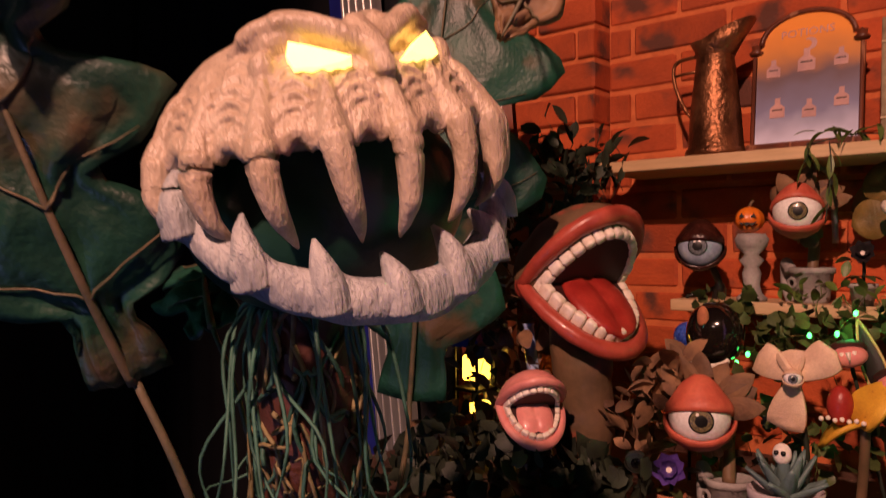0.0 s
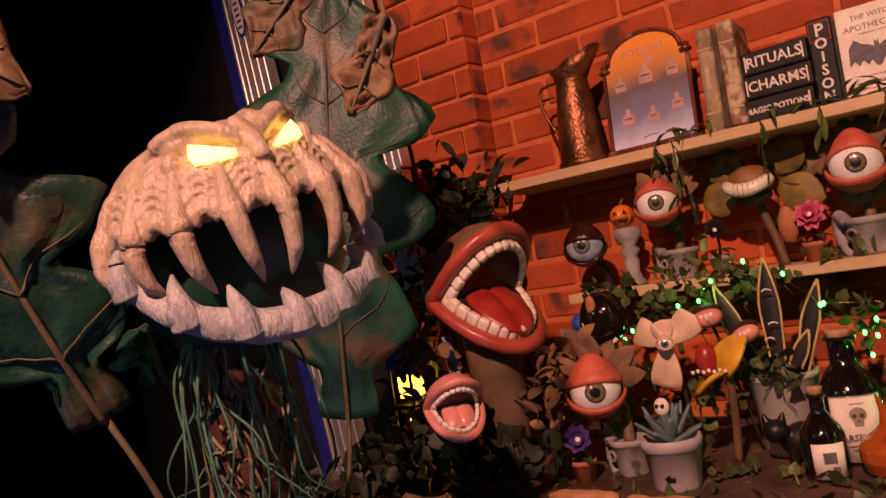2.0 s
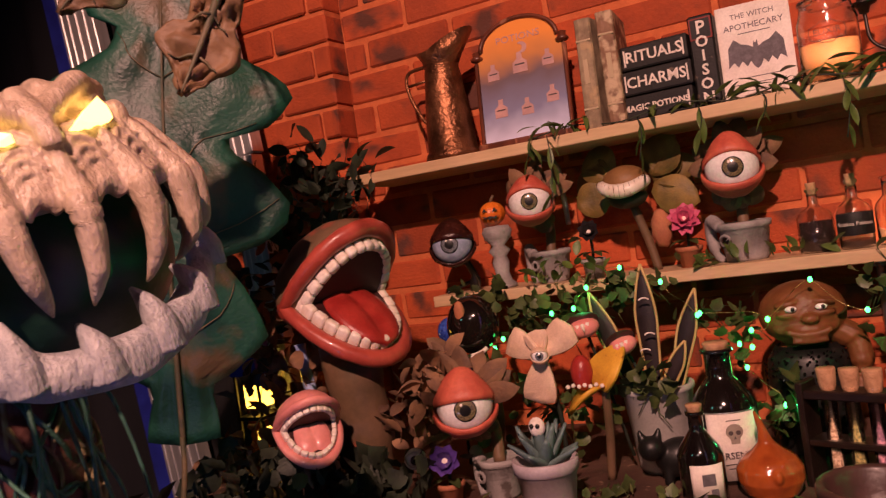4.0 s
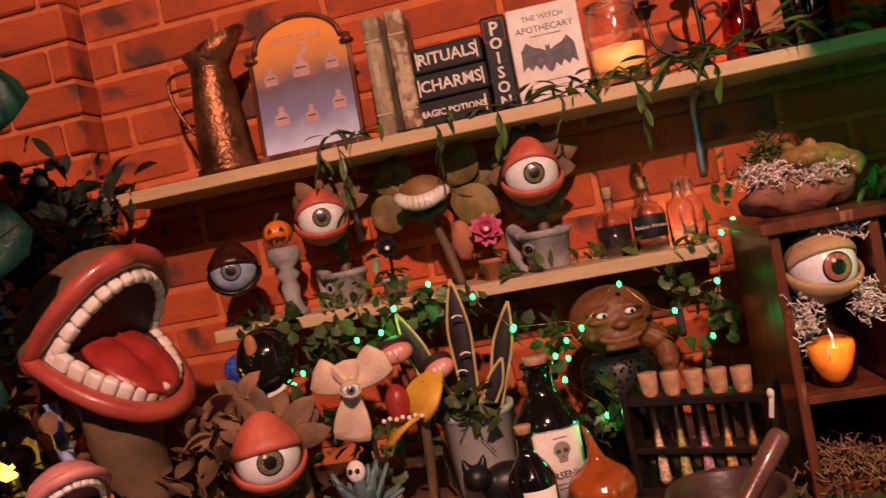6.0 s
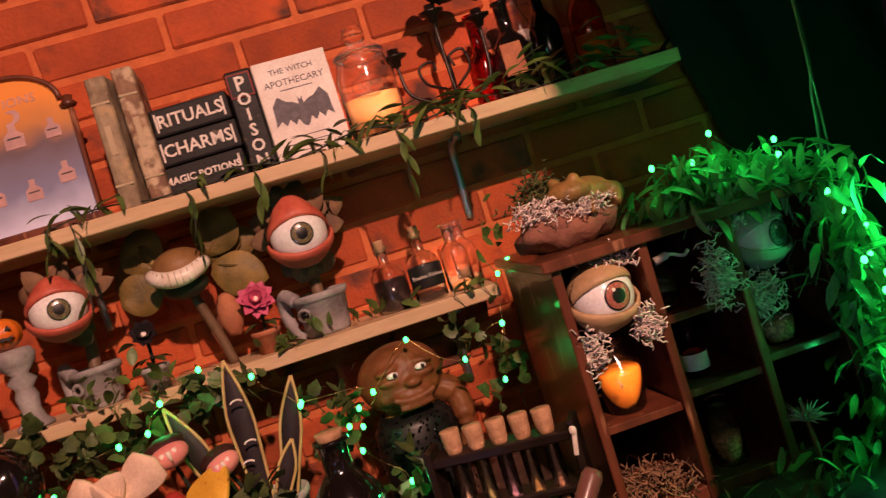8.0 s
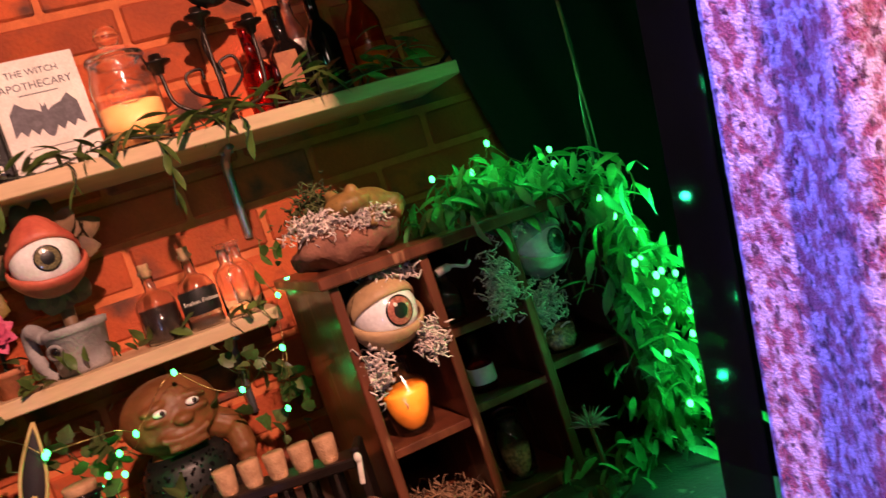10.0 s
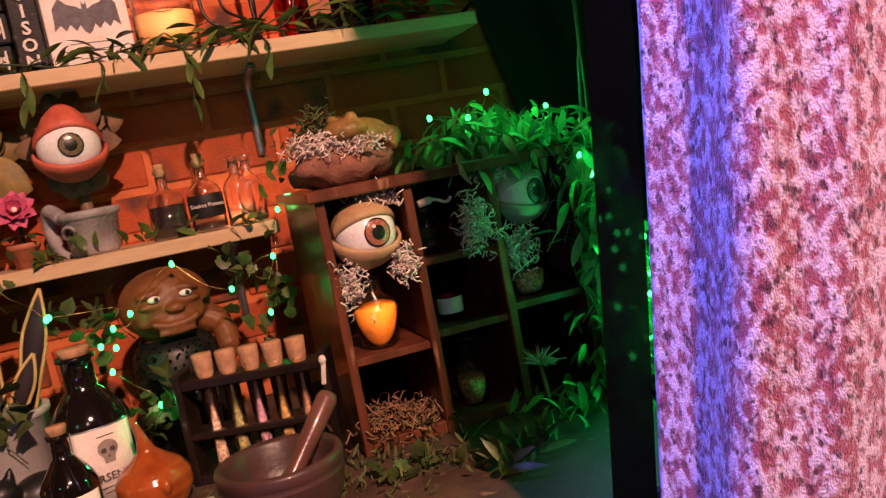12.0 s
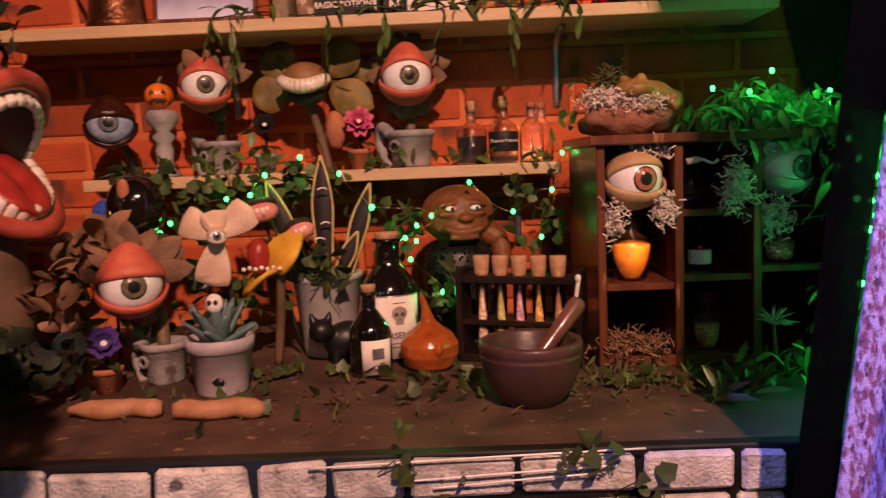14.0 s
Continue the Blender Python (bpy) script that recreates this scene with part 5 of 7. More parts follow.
for k in range(520):
    a, z = r.uniform(-2.4, 2.4), r.uniform(-0.19, -0.055)
    rr = 0.0655 if z < -0.075 else 0.0655 - (z + 0.075) * 0.75
    lathe([(0, 0.0004), (0.0026, 0)], 6, m=Matrix.Translation((rr * math.sin(a), -rr * 0.82 * math.cos(a), z)) @ pose(0, 0, 0, 90 + r.uniform(-28, 28), 0, math.degrees(a) + r.uniform(-28, 28)), bm=bm)
part("sequin_cover", bm, SEQUIN, vest, "glinting sequins", smooth=False, kind="stuff")
for s, sh in ((-1, 0.75), (1, 1.0)):
    ey = single("glass_eye", ball(0.0066, (0, 0, 0), (1.35, 0.7, 0.75), 12, 8), EYE_WHITE, gm @ pose(s * 0.0215, -0.0485, 0.0125), "small white glass eye of the goblin", "eye")
    part("pupil", ball(0.0034, (0.002, -0.0036, 0), (1, 0.5, 1), 10, 8), BLACK, ey)

# test tubes
RACK = material("black_stained_wood", (0.018, 0.010, 0.008), (0.010, 0.006, 0.005), 0.35, scale=30, bump=0.3, coat=0.2)
rack = thing("test_tube_rack", pose(-0.0955, -0.385, TOP, 0, 0, -21), "black wooden rack of corked test tubes", "rack")
for s in (-1, 1):
    part("end_panel", box(0.010, 0.046, 0.145, (s * 0.093, 0, 0.0725), 0.002), RACK, rack, smooth=False)
for z, hgt in ((0.006, 0.012), (0.062, 0.009), (0.128, 0.012)):
    part("rail", box(0.178, 0.042, hgt, (0, 0, z), 0.002), RACK, rack, smooth=False)
part("skull_tag", box(0.006, 0.002, 0.030, (0, 0, 0), 0.001, m=pose(0.093, -0.0245, 0.118, 0, 10, 0)), WHITE_INK, rack, "white bone tag", smooth=False)
part("skull_tag_head", ball(0.006, (0.0945, -0.0245, 0.134), (0.8, 0.5, 1.0), 10, 8), WHITE_INK, rack)
FILLS = [material(n_, c, c2, 0.8, scale=250, grain=600, bump=0.8, contrast=0.9) for n_, c, c2 in (
    ("cream_seed", (0.55, 0.40, 0.28), (0.25, 0.16, 0.10)), ("herb", (0.34, 0.28, 0.10), (0.12, 0.12, 0.04)), ("pink_petals", (0.48, 0.24, 0.30), (0.20, 0.10, 0.16)),
    ("gold_seed", (0.50, 0.30, 0.08), (0.18, 0.10, 0.03)), ("brown_bark", (0.34, 0.17, 0.09), (0.12, 0.06, 0.03)))]
for k in range(5):
    tb = thing("test_tube", pose(-0.0955, -0.385, TOP, 0, 0, -21) @ pose(-0.060 + 0.030 * k, -0.004, 0.012), "corked glass test tube of dried herbs", "test tube", "test tubes")
    part("glass", lathe([(0, 0.0), (0.006, 0.002), (0.0098, 0.010), (0.0100, 0.124), (0.0112, 0.126), (0.0112, 0.129), (0.0088, 0.129), (0.0088, 0.011), (0, 0.0022)], 18), GLASS, tb)
    part("filling", lathe([(0, 0.003), (0.006, 0.005), (0.0083, 0.011), (0.0084, 0.108 + 0.006 * (k % 2)), (0, 0.110)], 16), FILLS[k], tb, "dried filling")
    part("cork", lathe([(0, 0.116), (0.0082, 0.116), (0.0115, 0.131), (0.0128, 0.150), (0.012, 0.152), (0, 0.152)], 18), CORK, tb, "pale cork")

# mortar and pestle
MORTAR_WOOD = material("dark_turned_stone", (0.075, 0.035, 0.030), (0.045, 0.022, 0.020), 0.42, scale=20, grain=140, bump=0.25, coat=0.15)
mor = thing("mortar", pose(-0.099, -0.590, TOP), "dark brown turned mortar bowl", "mortar")
part("bowl", lathe([(0, 0), (0.034, 0), (0.038, 0.003), (0.052, 0.02), (0.062, 0.045), (0.065, 0.062), (0.0655, 0.064), (0.0635, 0.066), (0.0655, 0.069), (0.066, 0.078), (0.064, 0.082), (0.059, 0.082), (0.056, 0.078), (0.052, 0.055), (0.040, 0.03), (0.02, 0.018), (0, 0.016)], 48), MORTAR_WOOD, mor)
PESTLE = material("polished_pestle", (0.15, 0.065, 0.050), (0.10, 0.040, 0.032), 0.3, scale=26, bump=0.1, coat=0.4)
a, b = Vector((-0.112, -0.598, TOP + 0.030)), Vector((-0.030, -0.556, TOP + 0.123))
d = b - a
bm = lathe([(0, 0), (0.009, 0.001), (0.013, 0.008), (0.013, 0.02), (0.0095, 0.04), (0.0105, 0.08), (0.0118, d.length - 0.008), (0.009, d.length - 0.001), (0, d.length)], 20)
single("pestle", bm, PESTLE, Matrix.Translation(a) @ d.to_track_quat("Z", "Y").to_matrix().to_4x4(), "polished reddish-brown pestle resting in the mortar", "pestle")

# two carrot-like roots
ROOT = material("peeled_root", (0.48, 0.25, 0.13), (0.36, 0.17, 0.09), 0.6, scale=40, bump=0.4)
for (x0, x1, y, rr, lab) in ((-0.695, -0.572, -0.600, 0.0125, "pale wooden root with a tapered end lying on the counter"), (-0.553, -0.437, -0.618, 0.0128, "blunt pale root lying on the counter")):
    n_ = 12
    pts = [(x0 + (x1 - x0) * k / n_, y + 0.004 * math.sin(k), 0) for k in range(n_ + 1)]
    rad = [rr * (0.25 + 0.9 * (k / 3) if k < 3 else 1.0 if k < n_ else 0.7) if x0 < -0.6 else rr * (0.7 if k in (0, n_) else 1.0) for k in range(n_ + 1)]
    bm = tube(pts, rad, 12)
    for q in bm.verts:
        q.co += Vector((0, 1, 1)) * 0.0018 * noise.noise(q.co * 60)
    single("root", bm, ROOT, pose(0, 0, TOP + rr), lab, "root", "roots")

# ---------------------------------------------------------------- cabinet of curiosities
cab = thing("curiosity_cabinet", pose(0, 0, TOP), "open dark wooden cabinet with pigeonholes", "cabinet")
CX = (0.012, 0.122, 0.232, 0.345)
for k, x in enumerate(CX):
    part("side_panel" if k in (0, 3) else "divider", box(0.012, 0.285, 0.322, (x + 0.006, -0.3075, 0.161), 0.0015), DARK_WOOD, cab, smooth=False)
part("top_board", box(0.365, 0.300, 0.014, (0.184, -0.310, 0.329), 0.002), DARK_WOOD, cab, smooth=False)
part("bottom_board", box(0.321, 0.280, 0.016, (0.1845, -0.305, 0.008), 0.0015), DARK_WOOD, cab, smooth=False)
# black instead of wood: the pigeonholes' shade is put into this board's colour
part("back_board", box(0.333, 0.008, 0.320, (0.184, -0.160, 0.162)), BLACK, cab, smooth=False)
for col_, z in ((0, 0.118), (1, 0.222), (1, 0.128), (2, 0.138)):
    part("shelf_board", box(0.0975, 0.278, 0.010, (CX[col_] + 0.0612, -0.304, z), 0.001), DARK_WOOD, cab, smooth=False)


def moss(name, m, spread, n, size, mat, label, seed=1):
    """A clump of curly tufts."""
    r = random.Random(seed)
    bm = bmesh.new()
    for _ in range(n * 3):
        p = Vector((r.gauss(0, spread[0]), r.gauss(0, spread[1]), r.gauss(0, spread[2])))
        d1 = Vector((r.uniform(-1, 1), r.uniform(-1, 1), r.uniform(-1, 1))) * size * 0.6
        d2 = d1 + Vector((r.uniform(-1, 1), r.uniform(-1, 1), r.uniform(-1, 1))) * size * 0.6
        d3 = d2 + Vector((r.uniform(-1, 1), r.uniform(-1, 1), r.uniform(-1, 1))) * size * 0.5
        tube([p, p + d1, p + d2, p + d3], [size * 0.10, size * 0.095, size * 0.085, size * 0.04], 4, bm=bm)
    return single(name, bm, mat, m, label, "moss", kind="stuff")


def cabinet_eye(m, r, iris_mat, lid, label, turn):
    e_ = thing("eyeball_ornament", m, label, "eyeball", "cabinet eyeballs")
    eyeball(e_, r, iris_mat, lid, (0, 0, r), 30, -27, iris=0.44, tip=0.0, turn=turn)
    return e_


cabinet_eye(pose(0.070, -0.425, TOP + 0.236 - 0.002), 0.0395, BROWN_IRIS, LID_TAN, "large tan-lidded brown eyeball wedged in the cabinet", 14)
cabinet_eye(pose(0.292, -0.405, TOP + 0.246 - 0.002), 0.0370, GREY_IRIS, LID_GREY, "large grey-lidded eyeball wedged in the cabinet", 22)
moss("moss", pose(0.036, -0.440, TOP + 0.216), (0.009, 0.008, 0.013), 48, 0.012, MOSS, "pale curly moss under the eyeball", 2)
moss("moss", pose(0.108, -0.452, TOP + 0.228), (0.008, 0.007, 0.010), 60, 0.011, MOSS, "pale curly moss beside the eyeball", 3)
moss("moss", pose(0.090, -0.425, TOP + 0.312), (0.014, 0.010, 0.007), 90, 0.012, MOSS, "pale curly moss above the eyeball", 4)
moss("moss", pose(0.206, -0.458, TOP + 0.256), (0.011, 0.006, 0.017), 110, 0.011, MOSS, "tuft of grey moss hanging on the divider", 5)
moss("moss", pose(0.268, -0.420, TOP + 0.212), (0.014, 0.009, 0.014), 100, 0.012, MOSS, "grey moss under the grey eyeball", 6)
moss("moss", pose(0.252, -0.420, TOP + 0.314), (0.009, 0.008, 0.006), 50, 0.012, MOSS, "grey moss above the grey eyeball", 7)
moss("moss", pose(0.070, -0.400, TOP + 0.026), (0.030, 0.03, 0.006), 150, 0.014, DRY_LEAF, "dark dried twigs in the pigeonhole", 8)
ORANGE_LIQ = material("orange_potion", (0.80, 0.26, 0.02), (0.70, 0.20, 0.02), 0.25, scale=20, bump=0.05)
fl = thing("potion_flask", pose(0.068, -0.405, TOP + 0.1235), "glass flask full of orange potion", "flask")
part("glass", lathe([(0, 0), (0.020, 0), (0.024, 0.004), (0.031, 0.05), (0.030, 0.058), (0.014, 0.068), (0.012, 0.085), (0.015, 0.087), (0.015, 0.090), (0.0098, 0.090), (0.010, 0.070), (0.028, 0.056), (0.029, 0.05), (0.022, 0.005), (0, 0.003)], 26), GLASS, fl)
part("potion", lathe([(0, 0.0035), (0.0215, 0.0055), (0.0285, 0.050), (0.026, 0.0545), (0, 0.0545)], 24), ORANGE_LIQ, fl, "bright orange potion")
rb = bottle("red_bottle", pose(0.172, -0.395, TOP + 0.133), 0.0165, 0.046, 0.006, 0.024, RED_GLASS, "small red glass bottle with a pale label", 0.6, DARK_LIQUID)
part("label", lathe([(0.0167, 0.010), (0.0173, 0.011), (0.0173, 0.030), (0.0167, 0.031)], 22), PAPER, rb, "pale paper label")
ij = bottle("specimen_jar", pose(0.180, -0.400, TOP + 0.016), 0.022, 0.066, 0.014, 0.018, GLASS, "clear glass jar of dried specimens", 0.55, FILLS[4])
sj = bottle("specimen_jar", pose(0.288, -0.400, TOP + 0.143), 0.024, 0.048, 0.016, 0.012, GLASS, "squat glass jar of brown powder", 0.6, FILLS[1])
bottle("specimen_jar", pose(0.160, -0.395, TOP + 0.227), 0.018, 0.05, 0.010, 0.02, GLASS, "small dark glass jar in the cabinet", 0.3, DARK_LIQUID)
single("bone_key", tube(curve([(0, 0, 0), (0.02, 0, 0.003), (0.036, -0.002, -0.003), (0.044, -0.002, 0.002)], 5), [0.005] * 5 + [0.0022] * 11, 8), TEETH, pose(0.142, -0.437, TOP + 0.2945), "small pale bone tucked in the cabinet", "bone")

# frog on a mossy stone on top of the cabinet
bm = ball(0.05, (0, 0, 0.024), (1.45, 0.85, 0.56), 28, 18, 0.012, 2.5)
ROCK = material("reddish_rock", (0.26, 0.11, 0.07), (0.13, 0.05, 0.035), 0.9, scale=30, grain=150, bump=0.9, spots=(26, (0.08, 0.05, 0.03), 0.08))
single("stone", bm, ROCK, pose(0.075, -0.345, TOP + 0.336), "rough reddish stone on top of the cabinet", "stone")
FROG = material("olive_frog", (0.30, 0.17, 0.05), (0.16, 0.10, 0.03), 0.45, scale=40, grain=150, bump=0.5, spots=(60, (0.07, 0.06, 0.02), 0.05))
bm = ball(0.034, (0, 0, 0.020), (1.35, 0.95, 0.62), 22, 14)
ball(0.027, (-0.030, -0.004, 0.026), (1.1, 1.15, 0.60), 18, 12, bm=bm)
for s in (-1, 1):
    ball(0.0085, (-0.030, s * 0.017, 0.041), (1, 1, 1), 12, 8, bm=bm)
    tube(curve([(0.018, s * 0.022, 0.02), (0.034, s * 0.032, 0.012), (0.014, s * 0.036, -0.004)], 5), 0.009, 8, bm=bm)
    tube(curve([(-0.018, s * 0.018, 0.02), (-0.020, s * 0.030, 0.008), (-0.030, s * 0.034, -0.008)], 5), 0.006, 8, bm=bm)
fused(single("frog_figure", bm, FROG, pose(0.108, -0.345, TOP + 0.378, 0, 0, 35), "olive-brown frog figure sitting on the stone", "figure"), 0.003, 2)
moss("moss", pose(0.046, -0.370, TOP + 0.392), (0.020, 0.010, 0.006), 120, 0.010, MOSS, "pale pink moss on the stone", 10)
moss("moss", pose(0.098, -0.385, TOP + 0.382), (0.014, 0.006, 0.005), 60, 0.009, MOSS, "pale moss in front of the frog", 11)
moss("moss", pose(0.055, -0.325, TOP + 0.412), (0.016, 0.012, 0.012), 90, 0.013, GREEN_MOSS, "dark green moss behind the stone", 12)

# spiky air plant
bm = bmesh.new()
r = random.Random(4)
for k in range(38):
    d = Vector((r.gauss(0, 1), r.gauss(0, 1), abs(r.gauss(0.2, 0.8)))).normalized() * r.uniform(0.022, 0.036)
    tube([(0, 0, 0), d * 0.5, d + Vector((0, 0, -0.004))], [0.0018, 0.0014, 0.0003], 4, bm=bm)
AIR = material("grey_air_plant", (0.38, 0.40, 0.33), (0.25, 0.27, 0.22), 0.7, scale=40, bump=0.2)
ap = thing("air_plant", pose(0.245, -0.490, TOP), "spiky grey air plant on a twig", "plant")
part("spikes", bm, AIR, ap, "", Matrix.Translation((0, 0, 0.068)))
part("twig", tube([(0, 0, 0), (0.003, 0, 0.03), (0, 0, 0.068)], 0.003, 6), SKIN, ap)


# ---------------------------------------------------------------- the bone-headed plant monster
HEAD = pose(-0.588, -1.206, 1.363, 3, -12, 75) @ Matrix.Scale(0.79, 4)
mon = thing("plant_monster", pose(-0.70, -1.13, 0), "tall bone-headed plant monster with glowing eyes and long fangs", "plant monster")
head = thing("head", Matrix.Translation((0.70, 1.13, 0)) @ HEAD, "", "")
head.parent = mon
FANGS = [4, 26, 48, 69, 90, 111, 132, 154, 176]
FANG_LEN = [0.028, 0.038, 0.047, 0.051, 0.053, 0.051, 0.048, 0.039, 0.028]
HW, HD, HT = 0.148, 0.130, 0.112


def dome_point(deg, r, z, out=0.0):
    """A point of the skull at an angle round it; r: share of its radius."""
    c, s = math.cos(radians(deg)), math.sin(radians(deg))
    return Vector(((HW * r + out) * c, 0.006 - (HD * r + out) * s, z))


def dome_z(r):
    return HT * math.sqrt(max(0.0, 1 - min(1.0, r) ** 2.2))


def fang_path(k):
    """The ridge on the skull and the hanging fang that it runs into."""
    d, ln = FANGS[k], FANG_LEN[k]
    way = (-1 if d > 90 else 1) * 2.0
    return curve([dome_point(d, 0.76, dome_z(0.76) - 0.006), dome_point(d, 0.88, dome_z(0.88) + 0.001), dome_point(d, 0.97, 0.024, 0.004), dome_point(d + way * 0.3, 1.0, -0.006, 0.012),
                  dome_point(d + way, 1.0, -0.02 - ln * 0.36, 0.010), dome_point(d + way * 1.6, 1.0, -0.02 - ln * 0.72, 0.002), dome_point(d + way * 2.0, 1.0, -0.02 - ln, -0.010)], 6)


FANG_THICK = [0.002 + 0.0115 * (k / 15) ** 1.3 if k <= 15 else 0.0135 * (1 - (k - 15) / 21.6) ** 0.72 for k in range(37)]
bm = bmesh.new()
ball(1.0, (0, 0, 0), u=64, v=40, bm=bm)
for q in bm.verts:
    x, y, z = q.co
    r = math.hypot(x, y)
    z = dome_z(r) if z > 0 else 0.010 - 0.012 * (1 - r)
    q.co = (HW * x, 0.006 + HD * y, z)
# ridges that swell into the fangs, with ripples in the arches between them
for k in range(len(FANGS)):
    pts = fang_path(k)
    tube(pts[:22], [v * 1.03 for v in FANG_THICK[:14]] + [FANG_THICK[14 + j] * (1.03 - 0.07 * j) for j in range(8)], 12, bm=bm)
for k in range(len(FANGS) - 1):
    a0, a1 = FANGS[k] + 4.5, FANGS[k + 1] - 4.5
    tube([dome_point(a0 + (a1 - a0) * q / 8, 0.985, 0.006 + 0.013 * math.sin(math.pi * q / 8)) for q in range(9)], 0.0085, 8, bm=bm)
    for j in range(6):
        h = 0.024 + 0.0100 * j
        line = []
        for q in range(9):
            z = h + 0.010 * math.sin(math.pi * q / 8) - 0.006
            r = max(0.0, 1 - (max(0.0, z) / HT) ** 2) ** (1 / 2.2)
            line.append(dome_point(a0 + (a1 - a0) * q / 8, r, z, 0.0018 - 0.0003 * j))
        tube(line, 0.0036 - 0.0003 * j, 6, bm=bm)
# brows that slant down to the nose, cheeks below the eyes
for s in (-1, 1):
    tube(curve([(s * 0.004, -0.098, 0.078), (s * 0.024, -0.090, 0.089), (s * 0.052, -0.072, 0.102), (s * 0.076, -0.052, 0.098), (s * 0.090, -0.034, 0.084)], 6), [0.011] * 7 + [0.0105] * 8 + [0.009] * 6 + [0.006] * 4, 12, bm=bm)
    ball(0.030, (s * 0.046, -0.048, 0.086), (1.2, 1.1, 0.75), 18, 12, bm=bm)
    ball(0.014, (s * 0.080, -0.070, 0.068), (0.8, 0.8, 1.1), 14, 10, bm=bm)
    tube(curve([(s * 0.030, -0.060, 0.102), (s * 0.042, -0.02, 0.110), (s * 0.046, 0.03, 0.104)], 6), 0.008, 8, bm=bm)
tube(curve([(0, -0.074, 0.098), (0, -0.100, 0.079), (0, -0.115, 0.060), (0, -0.116, 0.048)], 5), [0.012] * 8 + [0.010] * 5 + [0.006] * 3, 10, bm=bm)
for q in bm.verts:
    q.co += q.co.normalized() * (0.0022 * noise.noise(q.co * 28) + 0.0012 * noise.noise(q.co * 75))
skull = part("skull", bm, BONE, head, "pale ridged skull with arched ripples over the fangs")
fused(skull, 0.0021, 2)
for k in range(len(FANGS)):
    bm = tube(fang_path(k)[14:], FANG_THICK[14:], 14)
    for q in bm.verts:
        q.co += q.co.normalized() * (0.0022 * noise.noise(q.co * 28) + 0.0012 * noise.noise(q.co * 75))
    part("fang", bm, BONE, head, "long curved bone fang" if k == 4 else "")
for s in (-1, 1):
    o = [(0.027, 0.018), (0.031, 0.004), (0.026, -0.010), (0.004, -0.014), (-0.020, -0.013), (-0.029, -0.009), (-0.012, 0.000), (0.008, 0.010)]
    bm = bmesh.new()
    pts = [(x * s, y) for x, y in o]
    front = [bm.verts.new((x, -0.003 + 0.006 * abs(x * s + 0.03) / 0.06, y)) for x, y in pts]
    back = [bm.verts.new((x, 0.030, y)) for x, y in pts]
    bm.faces.new(front)
    bm.faces.new(back[::-1])
    for k in range(len(pts)):
        bm.faces.new((front[k], back[k], back[(k + 1) % len(pts)], front[(k + 1) % len(pts)]))
    bmesh.ops.recalc_face_normals(bm, faces=bm.faces)
    part("eye", bm, GLOW, head, "glowing yellow eye slit", pose(s * 0.046, -0.1010, 0.0745, -24, 0, s * 24) @ Matrix.Scale(0.80, 4), smooth=False)
# lower jaw


def jaw_point(deg, lift=0.0, out=0.0):
    c, s = math.cos(radians(deg)), max(0.0, math.sin(radians(deg)))
    k = 1.03 - 0.10 * s + out
    return Vector((HW * k * c, 0.006 - HD * k * s, 0.004 - 0.127 * s ** 0.75 + lift))


jaw_line = [jaw_point(a) for a in np.linspace(-6, 186, 49)]
bm = tube(jaw_line, [0.007 + 0.009 * math.sin(math.pi * k / 48) ** 0.7 for k in range(49)], 14, flat=1.25)
JAW = [10, 32, 54, 76, 98, 120, 143, 167]
JAW_LEN = [0.042, 0.040, 0.040, 0.050, 0.038, 0.044, 0.042, 0.038]
for d in JAW:
    ball(0.019, jaw_point(d, 0.004, 0.03), (1.0, 0.8, 1.0), 16, 12, bm=bm)
for q in bm.verts:
    q.co += q.co.normalized() * (0.0035 * noise.noise(q.co * 32) + 0.0012 * noise.noise(q.co * 90))
fused(part("jaw", bm, JAWBONE, head, "grey-white lower jaw with swollen tooth roots"), 0.0028, 4)
for d, ln in zip(JAW, JAW_LEN):
    pts = curve([jaw_point(d, -0.008, 0.03), jaw_point(d, ln * 0.3, 0.05), jaw_point(d + 1.5, ln * 0.7, 0.02), jaw_point(d + 3, ln, -0.04)], 6)
    bm = tube(pts, [0.0175 * (1 - (k / 18.8) ** 1.25) + 0.001 for k in range(19)], 14)
    part("jaw_tooth", bm, JAWBONE, head, "hooked grey-white tooth" if d == 76 else "")
bm = ball(1.0, (0, 0.030, -0.052), (0.138, 0.098, 0.100), 36, 24, 0.02, 1.2)
part("gullet", bm, GULLET, head, "dark green gullet")
# stalk with roots
stem_pts = curve([(0.0, 0.0, 0.0), (-0.03, 0.0, 0.45), (-0.03, 0.01, 0.9), (0.040, -0.04, 1.12), (0.065, -0.065, 1.275)], 8)
n_ = len(stem_pts)
part("stalk", tube(stem_pts, [0.052 - 0.016 * k / n_ for k in range(n_)], 16), material("red_brown_stalk", (0.10, 0.035, 0.024), (0.05, 0.018, 0.013), 0.6, scale=16, bump=0.5), mon, "dark red-brown stalk")
VINE_GREEN = material("green_root", (0.050, 0.145, 0.105), (0.025, 0.075, 0.055), 0.6, scale=30, bump=0.4)
VINE_TAN = material("tan_root", (0.24, 0.19, 0.09), (0.12, 0.10, 0.045), 0.65, scale=30, bump=0.4)
rr = random.Random(21)
